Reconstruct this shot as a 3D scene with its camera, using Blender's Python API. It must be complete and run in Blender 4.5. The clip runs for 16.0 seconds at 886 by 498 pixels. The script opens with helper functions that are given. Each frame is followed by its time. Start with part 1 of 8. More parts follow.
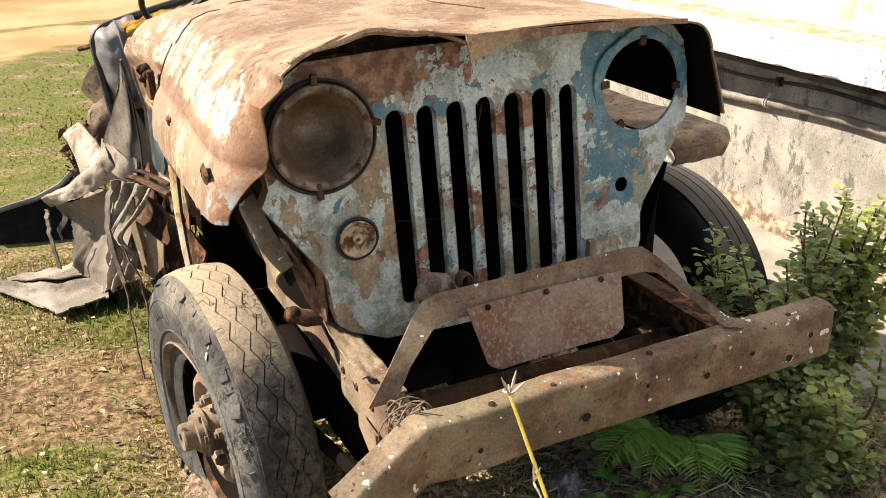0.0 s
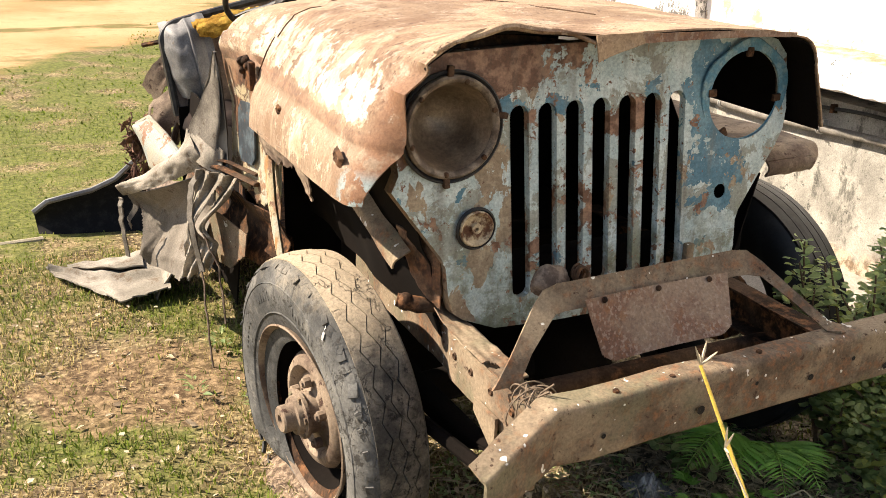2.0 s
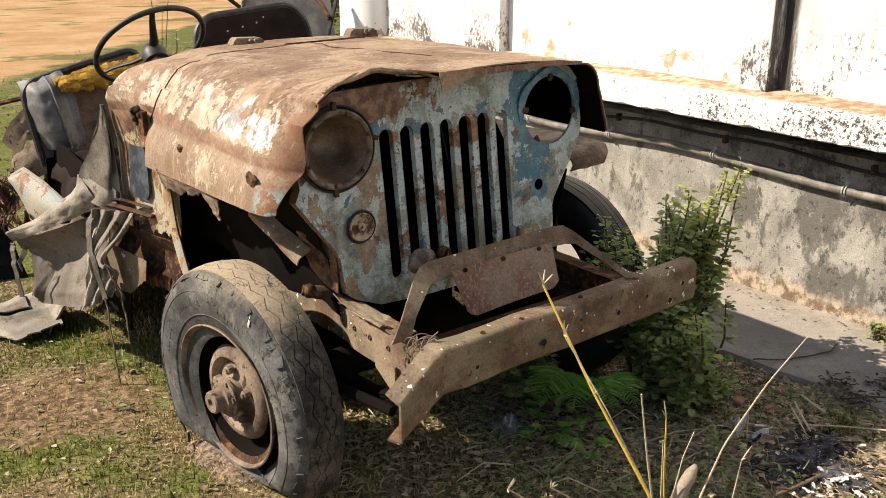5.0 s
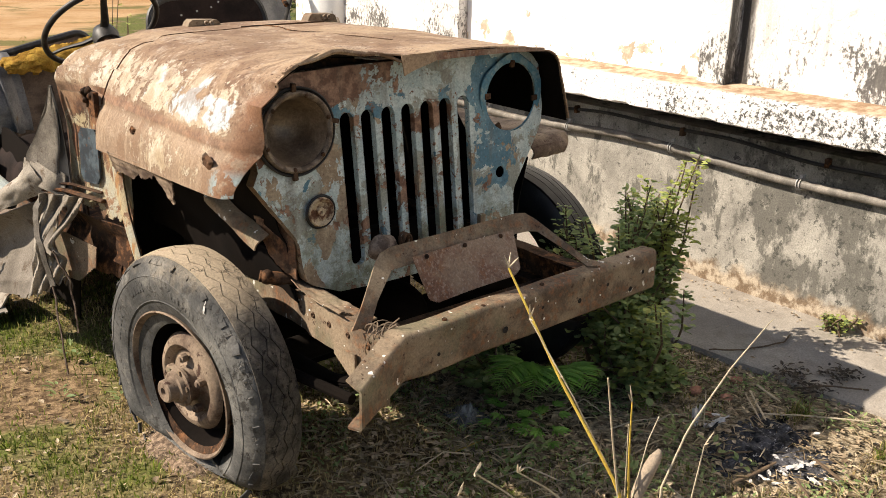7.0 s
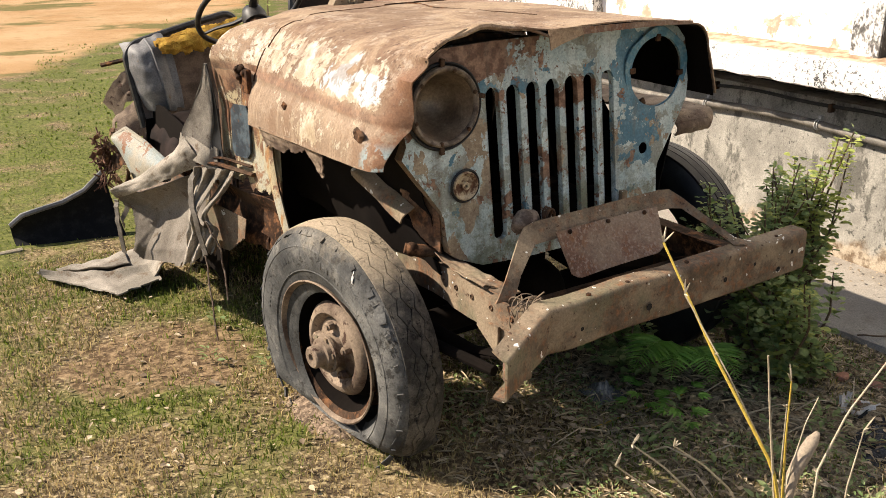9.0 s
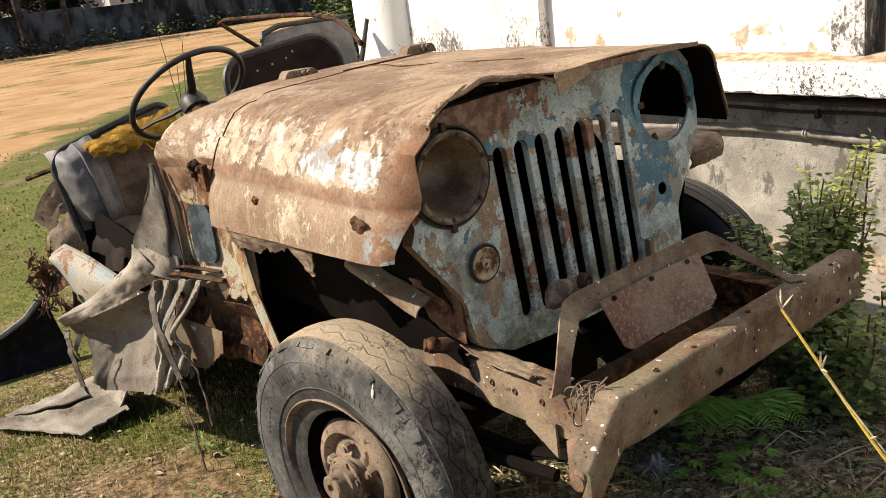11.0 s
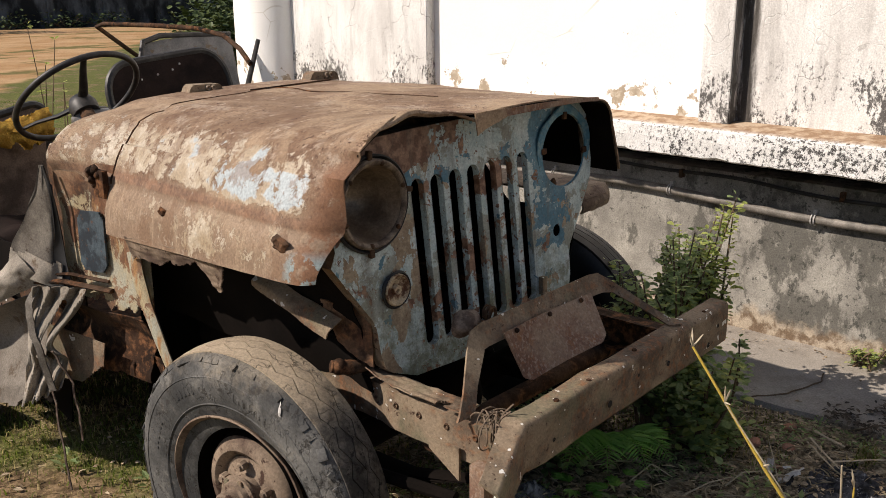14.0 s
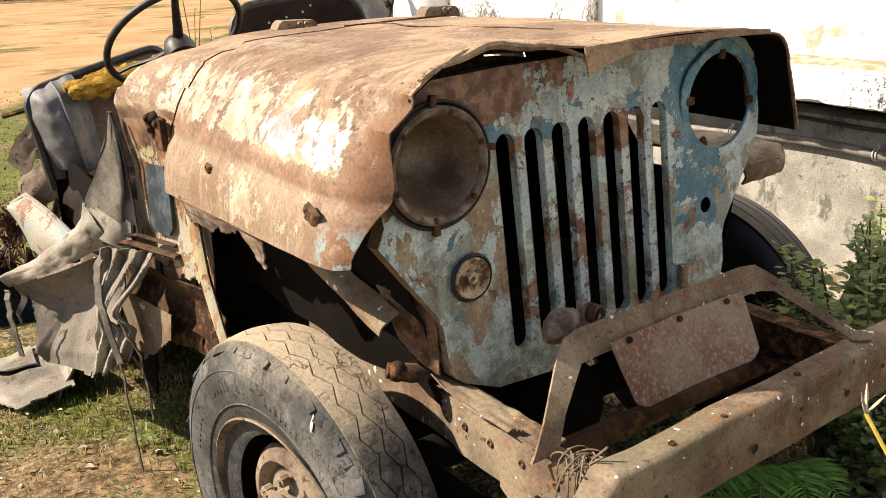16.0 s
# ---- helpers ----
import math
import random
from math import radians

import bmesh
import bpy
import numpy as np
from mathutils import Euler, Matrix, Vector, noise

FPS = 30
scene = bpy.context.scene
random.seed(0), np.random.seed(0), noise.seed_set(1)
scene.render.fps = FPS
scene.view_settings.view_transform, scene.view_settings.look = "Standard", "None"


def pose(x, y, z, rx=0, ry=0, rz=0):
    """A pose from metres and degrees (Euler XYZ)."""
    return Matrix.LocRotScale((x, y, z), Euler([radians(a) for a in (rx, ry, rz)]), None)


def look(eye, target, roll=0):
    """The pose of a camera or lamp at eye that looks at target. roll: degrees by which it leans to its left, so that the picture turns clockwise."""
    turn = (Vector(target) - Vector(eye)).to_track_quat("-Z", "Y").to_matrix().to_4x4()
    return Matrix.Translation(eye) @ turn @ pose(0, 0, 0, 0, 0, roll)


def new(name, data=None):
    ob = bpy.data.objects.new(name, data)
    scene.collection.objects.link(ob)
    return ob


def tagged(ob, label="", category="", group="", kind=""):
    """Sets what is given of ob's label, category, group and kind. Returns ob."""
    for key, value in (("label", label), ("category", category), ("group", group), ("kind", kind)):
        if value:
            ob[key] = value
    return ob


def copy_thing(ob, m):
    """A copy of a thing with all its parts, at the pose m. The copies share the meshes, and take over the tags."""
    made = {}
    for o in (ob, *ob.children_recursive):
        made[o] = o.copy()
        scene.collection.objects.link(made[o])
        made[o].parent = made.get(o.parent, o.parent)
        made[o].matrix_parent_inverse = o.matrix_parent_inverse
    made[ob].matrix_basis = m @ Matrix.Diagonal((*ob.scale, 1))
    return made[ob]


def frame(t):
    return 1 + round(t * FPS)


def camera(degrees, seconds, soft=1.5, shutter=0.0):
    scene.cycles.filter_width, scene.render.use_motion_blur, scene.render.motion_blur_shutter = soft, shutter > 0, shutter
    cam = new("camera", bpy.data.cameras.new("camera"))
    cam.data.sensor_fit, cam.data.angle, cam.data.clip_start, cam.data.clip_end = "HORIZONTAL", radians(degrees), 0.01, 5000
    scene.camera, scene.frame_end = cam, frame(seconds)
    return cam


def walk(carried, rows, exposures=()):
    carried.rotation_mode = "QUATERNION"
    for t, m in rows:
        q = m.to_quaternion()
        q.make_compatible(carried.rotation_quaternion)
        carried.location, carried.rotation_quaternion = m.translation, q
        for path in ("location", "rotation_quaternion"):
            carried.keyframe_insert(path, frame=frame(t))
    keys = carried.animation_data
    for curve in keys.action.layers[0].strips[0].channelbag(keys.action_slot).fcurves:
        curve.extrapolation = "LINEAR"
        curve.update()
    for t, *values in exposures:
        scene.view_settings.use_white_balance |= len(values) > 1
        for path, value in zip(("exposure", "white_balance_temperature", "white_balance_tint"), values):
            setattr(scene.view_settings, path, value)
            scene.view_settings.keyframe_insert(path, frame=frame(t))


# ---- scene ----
cam = camera(52.2, 16.0, soft=0.65)
PATH = [
    (0, (-0.851, -1.511, 1.441), (-0.052, 0.162, 0.692), -0.6),
    (0.5, (-0.845, -1.603, 1.461), (-0.035, 0.154, 0.952), 4.0),
    (1, (-0.827, -1.597, 1.447), (-0.046, 0.167, 0.918), 3.6),
    (1.5, (-0.863, -1.52, 1.398), (-0.217, 0.249, 0.726), -0.2),
    (2, (-1.094, -1.469, 1.397), (-0.274, 0.215, 0.695), 2.2),
    (2.5, (-1.213, -1.653, 1.431), (-0.348, 0.08, 0.931), 2.9),
    (3, (-1.317, -1.79, 1.461), (-0.388, -0.097, 0.943), -1.5),
    (3.5, (-1.435, -1.83, 1.454), (-0.391, -0.249, 0.814), -3.2),
    (4, (-1.463, -1.844, 1.463), (-0.363, -0.307, 0.809), -1.6),
    (4.2, (-1.461, -1.845, 1.479), (-0.333, -0.325, 0.834), -0.4),
    (6.3, (-1.481, -1.828, 1.456), (-0.301, -0.337, 0.837), 0.4),
    (6.5, (-1.478, -1.826, 1.446), (-0.292, -0.341, 0.824), 0.8),
    (7, (-1.469, -1.811, 1.445), (-0.232, -0.374, 0.809), 1.6),
    (7.5, (-1.464, -1.809, 1.445), (-0.209, -0.392, 0.799), 2.0),
    (8, (-1.477, -1.806, 1.44), (-0.218, -0.394, 0.79), 2.2),
    (8.5, (-1.495, -1.792, 1.441), (-0.313, -0.319, 0.782), 2.0),
    (8.7, (-1.538, -1.804, 1.44), (-0.478, -0.249, 0.764), 2.0),
    (10.8, (-1.423, -1.45, 1.415), (-0.329, 0.099, 0.779), -8.7),
    (11, (-1.483, -1.419, 1.423), (-0.333, 0.11, 0.84), -7.4),
    (11.5, (-1.625, -1.399, 1.444), (-0.32, 0.009, 0.883), -3.8),
    (12, (-1.634, -1.385, 1.463), (-0.258, -0.026, 0.952), -2.1),
    (12.5, (-1.64, -1.369, 1.462), (-0.256, 0.002, 1.01), -4.1),
    (13, (-1.668, -1.373, 1.451), (-0.329, 0.031, 0.962), -0.9),
    (13.5, (-1.681, -1.359, 1.445), (-0.375, 0.059, 0.912), -1.6),
    (14, (-1.638, -1.363, 1.442), (-0.221, -0.059, 0.904), -0.5),
    (14.5, (-1.503, -1.376, 1.451), (-0.053, -0.075, 0.997), -4.5),
    (15, (-1.315, -1.373, 1.41), (0.002, 0.062, 0.953), -6.5),
    (15.5, (-1.238, -1.33, 1.376), (-0.044, 0.127, 0.705), -8.3),
    (16, (-1.175, -1.162, 1.343), (-0.089, 0.4, 0.724), -1.9),
]
EXPOSURES = [(0.0, 1.4, 7000, 13), (0.5, 0.38, 6800, 13), (1.0, 0.33, 6550, 13), (1.5, 1.0, 6800, 13), (2.0, 1.5, 7000, 13), (2.5, 0.5, 6900, 13), (3.0, 0.65, 6800, 13), (3.5, 0.8, 6800, 13), (4.0, 0.87, 6800, 13), (6.5, 0.83, 6800, 13), (7.0, 0.88, 6800, 13), (8.5, 1.0, 6800, 13), (10.8, 0.9, 6800, 13), (11.0, 0.81, 6800, 13), (11.5, 0.53, 6550, 13), (12.0, 0.23, 6220, 13), (12.5, -0.02, 6220, 13), (13.0, 0.08, 6470, 16), (13.5, 0.33, 6470, 16), (14.0, 0.23, 6470, 16), (14.5, -0.02, 6470, 16), (15.0, -0.02, 6220, 13), (15.5, 1.0, 7000, 13), (16.0, 1.15, 7000, 13)]
walk(cam, [(t, look(eye, target, roll)) for t, eye, target, roll in PATH], EXPOSURES)


# ---- world, sun and sky ----
world = bpy.data.worlds.new("sky")
scene.world = world
world.use_nodes = True
wn = world.node_tree
sky = wn.nodes.new("ShaderNodeTexSky")
sky.sky_type = "NISHITA"
sky.sun_disc = False
SUN_DIR = Vector((0.965, -0.64, -1.0)).normalized()
sky.sun_elevation = math.asin(-SUN_DIR.z)
sky.sun_rotation = math.atan2(-SUN_DIR.x, -SUN_DIR.y)
wn.links.new(sky.outputs[0], wn.nodes["Background"].inputs[0])
wn.nodes["Background"].inputs[1].default_value = 0.070
sun = new("sun", bpy.data.lights.new("sun", "SUN"))
sun.data.energy = 4.7
sun_white = (1.0, 0.91, 0.77)
sun.data.angle = radians(0.55)
sun.data.color = sun_white
sun.matrix_world = look((0, 0, 20), Vector((0, 0, 20)) + SUN_DIR)


# ---- materials ----
class Mat:
    """A small builder round a node material."""

    def __init__(self, name, rough=0.8, metal=0.0, spec=0.4):
        self.m = bpy.data.materials.new(name)
        self.m.use_nodes = True
        self.t = self.m.node_tree
        self.b = self.t.nodes["Principled BSDF"]
        self.b.inputs["Roughness"].default_value = rough
        self.b.inputs["Metallic"].default_value = metal
        self.b.inputs["Specular IOR Level"].default_value = spec
        self.co = self.t.nodes.new("ShaderNodeTexCoord").outputs["Object"]

    def set(self, socket, value):
        if isinstance(value, (int, float)):
            socket.default_value = value
        elif isinstance(value, tuple):
            socket.default_value = (*value, 1.0)
        else:
            self.t.links.new(value, socket)

    def stretch(self, sx, sy, sz, shift=0.0):
        n = self.t.nodes.new("ShaderNodeMapping")
        n.inputs["Scale"].default_value = (sx, sy, sz)
        n.inputs["Location"].default_value = (shift, shift, shift)
        self.t.links.new(self.co, n.inputs["Vector"])
        return n.outputs[0]

    def noise(self, scale, detail=4.0, rough=0.6, co=None, warp=0.0):
        n = self.t.nodes.new("ShaderNodeTexNoise")
        n.inputs["Scale"].default_value = scale
        n.inputs["Detail"].default_value = detail
        n.inputs["Roughness"].default_value = rough
        n.inputs["Distortion"].default_value = warp
        self.t.links.new(co or self.co, n.inputs["Vector"])
        return n.outputs["Fac"]

    def cells(self, scale, feature="F1", co=None):
        n = self.t.nodes.new("ShaderNodeTexVoronoi")
        n.inputs["Scale"].default_value = scale
        n.feature = feature
        self.t.links.new(co or self.co, n.inputs["Vector"])
        return n.outputs["Distance"]

    def math(self, op, a, b=0.0, clamp=False):
        n = self.t.nodes.new("ShaderNodeMath")
        n.operation = op
        n.use_clamp = clamp
        self.set(n.inputs[0], a)
        self.set(n.inputs[1], b)
        return n.outputs[0]

    def step(self, v, lo, hi):
        n = self.t.nodes.new("ShaderNodeMapRange")
        n.interpolation_type = "SMOOTHSTEP"
        self.set(n.inputs["Value"], v)
        n.inputs["From Min"].default_value, n.inputs["From Max"].default_value = lo, hi
        return n.outputs[0]

    def mix(self, f, a, b):
        n = self.t.nodes.new("ShaderNodeMix")
        n.data_type = "RGBA"
        self.set(n.inputs["Factor"], f)
        self.set(n.inputs["A"], a)
        self.set(n.inputs["B"], b)
        return n.outputs["Result"]

    def axis(self, which):
        n = self.t.nodes.new("ShaderNodeSeparateXYZ")
        self.t.links.new(self.co, n.inputs[0])
        return n.outputs["XYZ".index(which)]

    def island(self):
        return self.t.nodes.new("ShaderNodeNewGeometry").outputs["Random Per Island"]

    def random(self):
        return self.t.nodes.new("ShaderNodeObjectInfo").outputs["Random"]

    def color(self, c, grain=0.65, tone=0.8):
        """Base colour under a fine speckle of grit and grain; tone scales it as a whole."""
        if grain:
            g = self.math("ADD", self.math("MULTIPLY", self.noise(170, 4, 0.7), 2.2 * grain * tone), (1.0 - 1.15 * grain) * tone)
            n = self.t.nodes.new("ShaderNodeMix")
            n.data_type, n.blend_type = "RGBA", "MULTIPLY"
            n.inputs["Factor"].default_value = 1.0
            self.set(n.inputs["A"], c)
            self.set(n.inputs["B"], g)
            c = n.outputs["Result"]
        self.set(self.b.inputs["Base Color"], c)
        return self

    def rough(self, r):
        self.set(self.b.inputs["Roughness"], r)
        return self

    def bump(self, height, strength=0.4, dist=0.005):
        n = self.t.nodes.new("ShaderNodeBump")
        n.inputs["Strength"].default_value = strength
        n.inputs["Distance"].default_value = dist
        self.t.links.new(height, n.inputs["Height"])
        self.t.links.new(n.outputs[0], self.b.inputs["Normal"])
        return self


def rust_color(q, dark=(0.055, 0.026, 0.015), mid=(0.17, 0.075, 0.036), dust=(0.30, 0.19, 0.115), s=1.0):
    """Rusty sheet metal: brown at two scales with pale dust."""
    c = q.mix(q.step(q.noise(9 * s, 6), 0.35, 0.65), dark, mid)
    c = q.mix(q.step(q.noise(38 * s, 5), 0.45, 0.7), c, (0.24, 0.11, 0.05))
    return q.mix(q.step(q.noise(4 * s, 7, 0.7), 0.42, 0.62), c, dust)


def make_materials():
    M = {}
    # rust with plain dust: bumper, brackets, rails
    q = Mat("rusty_steel", 0.85)
    c = rust_color(q, (0.10, 0.068, 0.044), (0.19, 0.138, 0.094), (0.30, 0.23, 0.155), 1.3)
    c = q.mix(q.math("MULTIPLY", q.step(q.noise(6, 5), 0.52, 0.64), 0.7), c, (0.15, 0.14, 0.085))
    c = q.mix(q.step(q.noise(55, 5, 0.7), 0.60, 0.68), c, (0.07, 0.035, 0.02))
    c = q.mix(q.step(q.noise(46, 2, 0.4), 0.705, 0.715), c, (0.8, 0.78, 0.72))
    q.color(c).bump(q.noise(120, 5), 0.35, 0.003)
    M["rust"] = q.m
    q = Mat("dark_rust", 0.9, 0.0, 0.15)
    q.color(rust_color(q, (0.012, 0.008, 0.006), (0.05, 0.025, 0.014), (0.10, 0.062, 0.04))).bump(q.noise(90, 5), 0.4, 0.004)
    M["dark_rust"] = q.m
    # near-black for grimy inner parts, with their shade put into the colour
    q = Mat("grime_and_shade", 0.95, 0.0, 0.08)
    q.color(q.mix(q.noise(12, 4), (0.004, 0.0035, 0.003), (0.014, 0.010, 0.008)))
    M["grime_shade"] = q.m
    # reddish plate
    q = Mat("red_rust_plate", 0.8)
    c = rust_color(q, (0.14, 0.066, 0.042), (0.21, 0.112, 0.074), (0.27, 0.175, 0.12), 1.5)
    c = q.mix(q.math("MULTIPLY", q.step(q.noise(150, 3, 0.5, q.stretch(1, 1, 0.6)), 0.52, 0.62), 0.55), c, (0.40, 0.31, 0.25))
    c = q.mix(q.math("MULTIPLY", q.step(q.noise(9, 6, 0.65), 0.40, 0.62), 0.6), c, (0.31, 0.235, 0.17))
    q.color(c).bump(q.noise(160, 4), 0.3, 0.002)
    M["plate"] = q.m
    # hood: dusty tan rust above, cream and pale blue paint along the side
    q = Mat("hood_rusty_paint", 0.6, 0.0, 0.4)
    X, Y, Z = q.axis("X"), q.axis("Y"), q.axis("Z")

    def span(v, a, b, c, d):
        return q.math("MULTIPLY", q.step(v, a, b), q.step(v, d, c))

    def times(*v):
        r = v[0]
        for k in v[1:]:
            r = q.math("MULTIPLY", r, k)
        return r

    c = q.mix(q.step(q.noise(7, 6, 0.65), 0.36, 0.64), (0.19, 0.110, 0.064), (0.38, 0.265, 0.170))
    drift = q.noise(14, 8, 0.76, q.stretch(1.2, 0.7, 1.0))
    c = q.mix(q.step(drift, 0.50, 0.60), c, (0.39, 0.30, 0.22))
    c = q.mix(times(q.step(q.noise(38, 8, 0.78), 0.52, 0.58), 0.7), c, (0.20, 0.115, 0.07))
    c = q.mix(times(q.step(q.noise(4.5, 5, 0.6, q.stretch(1, 0.7, 1, 2.0)), 0.50, 0.62), 0.75), c, (0.20, 0.122, 0.072))
    c = q.mix(q.step(q.noise(60, 7, 0.8), 0.56, 0.61), c, (0.085, 0.038, 0.02))
    c = q.mix(times(q.step(q.noise(24, 5, 0.7, q.stretch(1, 1, 1, 5.0)), 0.62, 0.66), 0.8), c, (0.52, 0.42, 0.32))
    c = q.mix(times(q.step(q.noise(3.2, 5, 0.6, q.stretch(1, 0.8, 1, 11.0), 0.8), 0.48, 0.60), 0.55), c, (0.46, 0.335, 0.215))
    c = q.mix(times(q.step(q.noise(5.5, 7, 0.68, q.stretch(0.8, 1.2, 1, 17.0), 0.6), 0.55, 0.62), 0.55), c, (0.155, 0.085, 0.048))
    side = q.step(X, -0.36, -0.45)
    fine = q.noise(26, 10, 0.80, q.stretch(1.0, 0.9, 0.9))
    broad = q.math("MULTIPLY", q.math("SUBTRACT", q.noise(8, 4), 0.5), 0.5)
    upper = span(Z, 1.012, 1.03, 1.10, 1.16)
    solid_band = times(upper, span(Y, 0.01, 0.09, 0.40, 0.60))
    speck_band = times(upper, span(Y, 0.40, 0.55, 1.05, 1.5))
    lower = times(span(Z, 0.875, 0.91, 0.965, 0.99), span(Y, 0.10, 0.18, 0.30, 0.75))
    lift = q.math("ADD", q.math("ADD", times(solid_band, 0.165), times(speck_band, 0.135)), times(lower, 0.125))
    chips = q.step(q.math("ADD", q.math("ADD", fine, lift), broad), 0.618, 0.628)
    chips = times(chips, side)
    cream = q.mix(q.step(q.noise(20, 5), 0.4, 0.62), (0.42, 0.33, 0.22), (0.57, 0.49, 0.375))
    cool = times(span(Y, 0.02, 0.10, 0.30, 0.46), span(Z, 1.0, 1.045, 1.08, 1.11))
    cream = q.mix(q.step(q.math("ADD", q.noise(10, 5), times(cool, 0.22)), 0.62, 0.68), cream, (0.46, 0.52, 0.54))
    c = q.mix(times(q.step(Z, 1.03, 0.99), side, 0.6), c, (0.31, 0.222, 0.152))
    c = q.mix(times(q.step(q.noise(17, 6, 0.7, q.stretch(1, 2.2, 0.35)), 0.5, 0.66), q.step(Z, 1.0, 0.98), 0.6), c, (0.42, 0.31, 0.205))
    c = q.mix(chips, c, cream)
    c = q.mix(times(q.step(q.noise(9, 8, 0.72, q.stretch(1, 1, 0.8, 23.0)), 0.54, 0.58), side, 0.55), c, (0.22, 0.125, 0.07))
    seam = times(span(Z, 0.986, 0.996, 1.008, 1.02), side)
    c = q.mix(times(seam, 0.55), c, q.mix(q.step(q.noise(45, 5), 0.4, 0.6), (0.13, 0.055, 0.03), (0.30, 0.15, 0.085)))
    nose = times(q.step(Y, 0.055, 0.0), q.step(Z, 1.15, 1.09), side)
    c = q.mix(times(nose, q.step(q.noise(22, 6), 0.40, 0.5)), c, (0.24, 0.12, 0.064))
    blue_bit = times(span(Y, -0.06, -0.02, 0.03, 0.07), q.step(Z, 0.96, 0.93), side, q.step(q.noise(30, 5), 0.5, 0.54))
    c = q.mix(blue_bit, c, (0.30, 0.36, 0.36))
    q.color(c).rough(q.mix(chips, (0.78,) * 3, (0.5,) * 3)).bump(q.math("ADD", q.noise(70, 6, 0.7), q.math("MULTIPLY", chips, 0.8)), 0.5, 0.003)
    M["hood"] = q.m
    # grille: pale blue-grey paint, deep blue patches, rust scars
    q = Mat("flaking_blue_paint", 0.62, 0.0, 0.45)
    c = q.mix(q.step(q.noise(16, 6, 0.7), 0.38, 0.64), (0.42, 0.53, 0.545), (0.60, 0.69, 0.68))
    film = q.step(q.noise(8, 8, 0.72, q.stretch(1, 1, 0.8, 7.0), 0.4), 0.515, 0.545)
    c = q.mix(q.math("MULTIPLY", film, 0.7), c, (0.235, 0.225, 0.165))
    deep = q.mix(q.step(q.noise(25, 5), 0.4, 0.65), (0.07, 0.19, 0.27), (0.15, 0.29, 0.36))
    # deep blue undercoat: below the bare lamp opening, and round the slot heads
    zone = q.math("MULTIPLY", q.step(q.axis("X"), 0.13, 0.25), q.step(q.axis("X"), 0.40, 0.29))
    zone = q.math("MULTIPLY", zone, q.step(q.axis("Z"), 0.76, 0.82))
    heads = q.math("MULTIPLY", q.math("MULTIPLY", q.step(q.axis("Z"), 1.0, 1.05), q.step(q.axis("Z"), 1.10, 1.08)), q.step(q.axis("X"), -0.30, -0.26))
    lift = q.math("ADD", q.math("MULTIPLY", zone, 0.22), q.math("MULTIPLY", heads, 0.13))
    blue = q.step(q.math("ADD", q.noise(9, 6, 0.62, q.stretch(1, 1, 1, 3.3), 0.3), lift), 0.632, 0.638)
    c = q.mix(blue, c, deep)
    moss = q.math("MULTIPLY", q.step(q.axis("Z"), 0.88, 0.68), q.step(q.noise(17, 7, 0.7), 0.43, 0.60))
    c = q.mix(q.math("MULTIPLY", moss, 0.8), c, (0.19, 0.205, 0.12))
    r = q.mix(q.step(q.noise(40, 5), 0.4, 0.6), (0.15, 0.07, 0.04), (0.34, 0.195, 0.125))
    left = q.math("MULTIPLY", q.step(q.axis("X"), 0.02, -0.08), q.step(q.axis("Z"), 1.03, 1.12))
    rim = q.step(q.axis("X"), -0.40, -0.47)
    bars = q.math("MULTIPLY", q.math("MULTIPLY", q.step(q.axis("X"), -0.24, -0.21), q.step(q.axis("X"), 0.20, 0.17)), q.step(q.axis("Z"), 1.07, 1.03))
    lift = q.math("ADD", q.math("ADD", q.math("MULTIPLY", left, 0.135), q.math("MULTIPLY", rim, 0.06)), q.math("MULTIPLY", bars, 0.075))
    # dusty tan primer bared between the lamp and the slots
    strip = q.math("MULTIPLY", q.math("MULTIPLY", q.step(q.axis("X"), -0.34, -0.29), q.step(q.axis("X"), -0.20, -0.25)), q.math("MULTIPLY", q.step(q.axis("Z"), 0.66, 0.74), q.step(q.axis("Z"), 1.08, 0.98)))
    primer = q.step(q.math("ADD", q.noise(11, 6, 0.6, q.stretch(1, 1, 0.7, 1.7), 0.4), q.math("MULTIPLY", strip, 0.13)), 0.612, 0.617)
    c = q.mix(primer, c, q.mix(q.step(q.noise(40, 5), 0.4, 0.62), (0.29, 0.215, 0.145), (0.40, 0.32, 0.22)))
    flaw = q.math("ADD", q.noise(8.5, 7, 0.62, None, 0.4), lift)
    scar = q.step(flaw, 0.612, 0.617)
    c = q.mix(q.math("MULTIPLY", q.step(flaw, 0.600, 0.611), 0.5), c, (0.14, 0.16, 0.15))
    c = q.mix(q.step(q.noise(42, 7, 0.75), 0.63, 0.64), c, (0.56, 0.63, 0.60))
    c = q.mix(scar, c, r)
    c = q.mix(q.step(q.math("ADD", q.noise(58, 6, 0.7), q.math("MULTIPLY", lift, 0.6)), 0.635, 0.65), c, r)
    stain = q.step(q.noise(20, 5, 0.6, q.stretch(1.6, 1, 0.22)), 0.5, 0.72)
    c = q.mix(q.math("MULTIPLY", stain, 0.5), c, (0.15, 0.115, 0.08))
    q.color(c).bump(q.math("SUBTRACT", q.noise(60, 5), q.math("ADD", scar, q.math("MULTIPLY", blue, 0.5))), 0.5, 0.003)
    M["blue"] = q.m
    # body side paint: cream, ochre and pale blue over rust
    q = Mat("body_worn_paint", 0.7)
    c = q.mix(q.step(q.noise(8, 5), 0.45, 0.6), (0.42, 0.345, 0.21), (0.40, 0.385, 0.30))
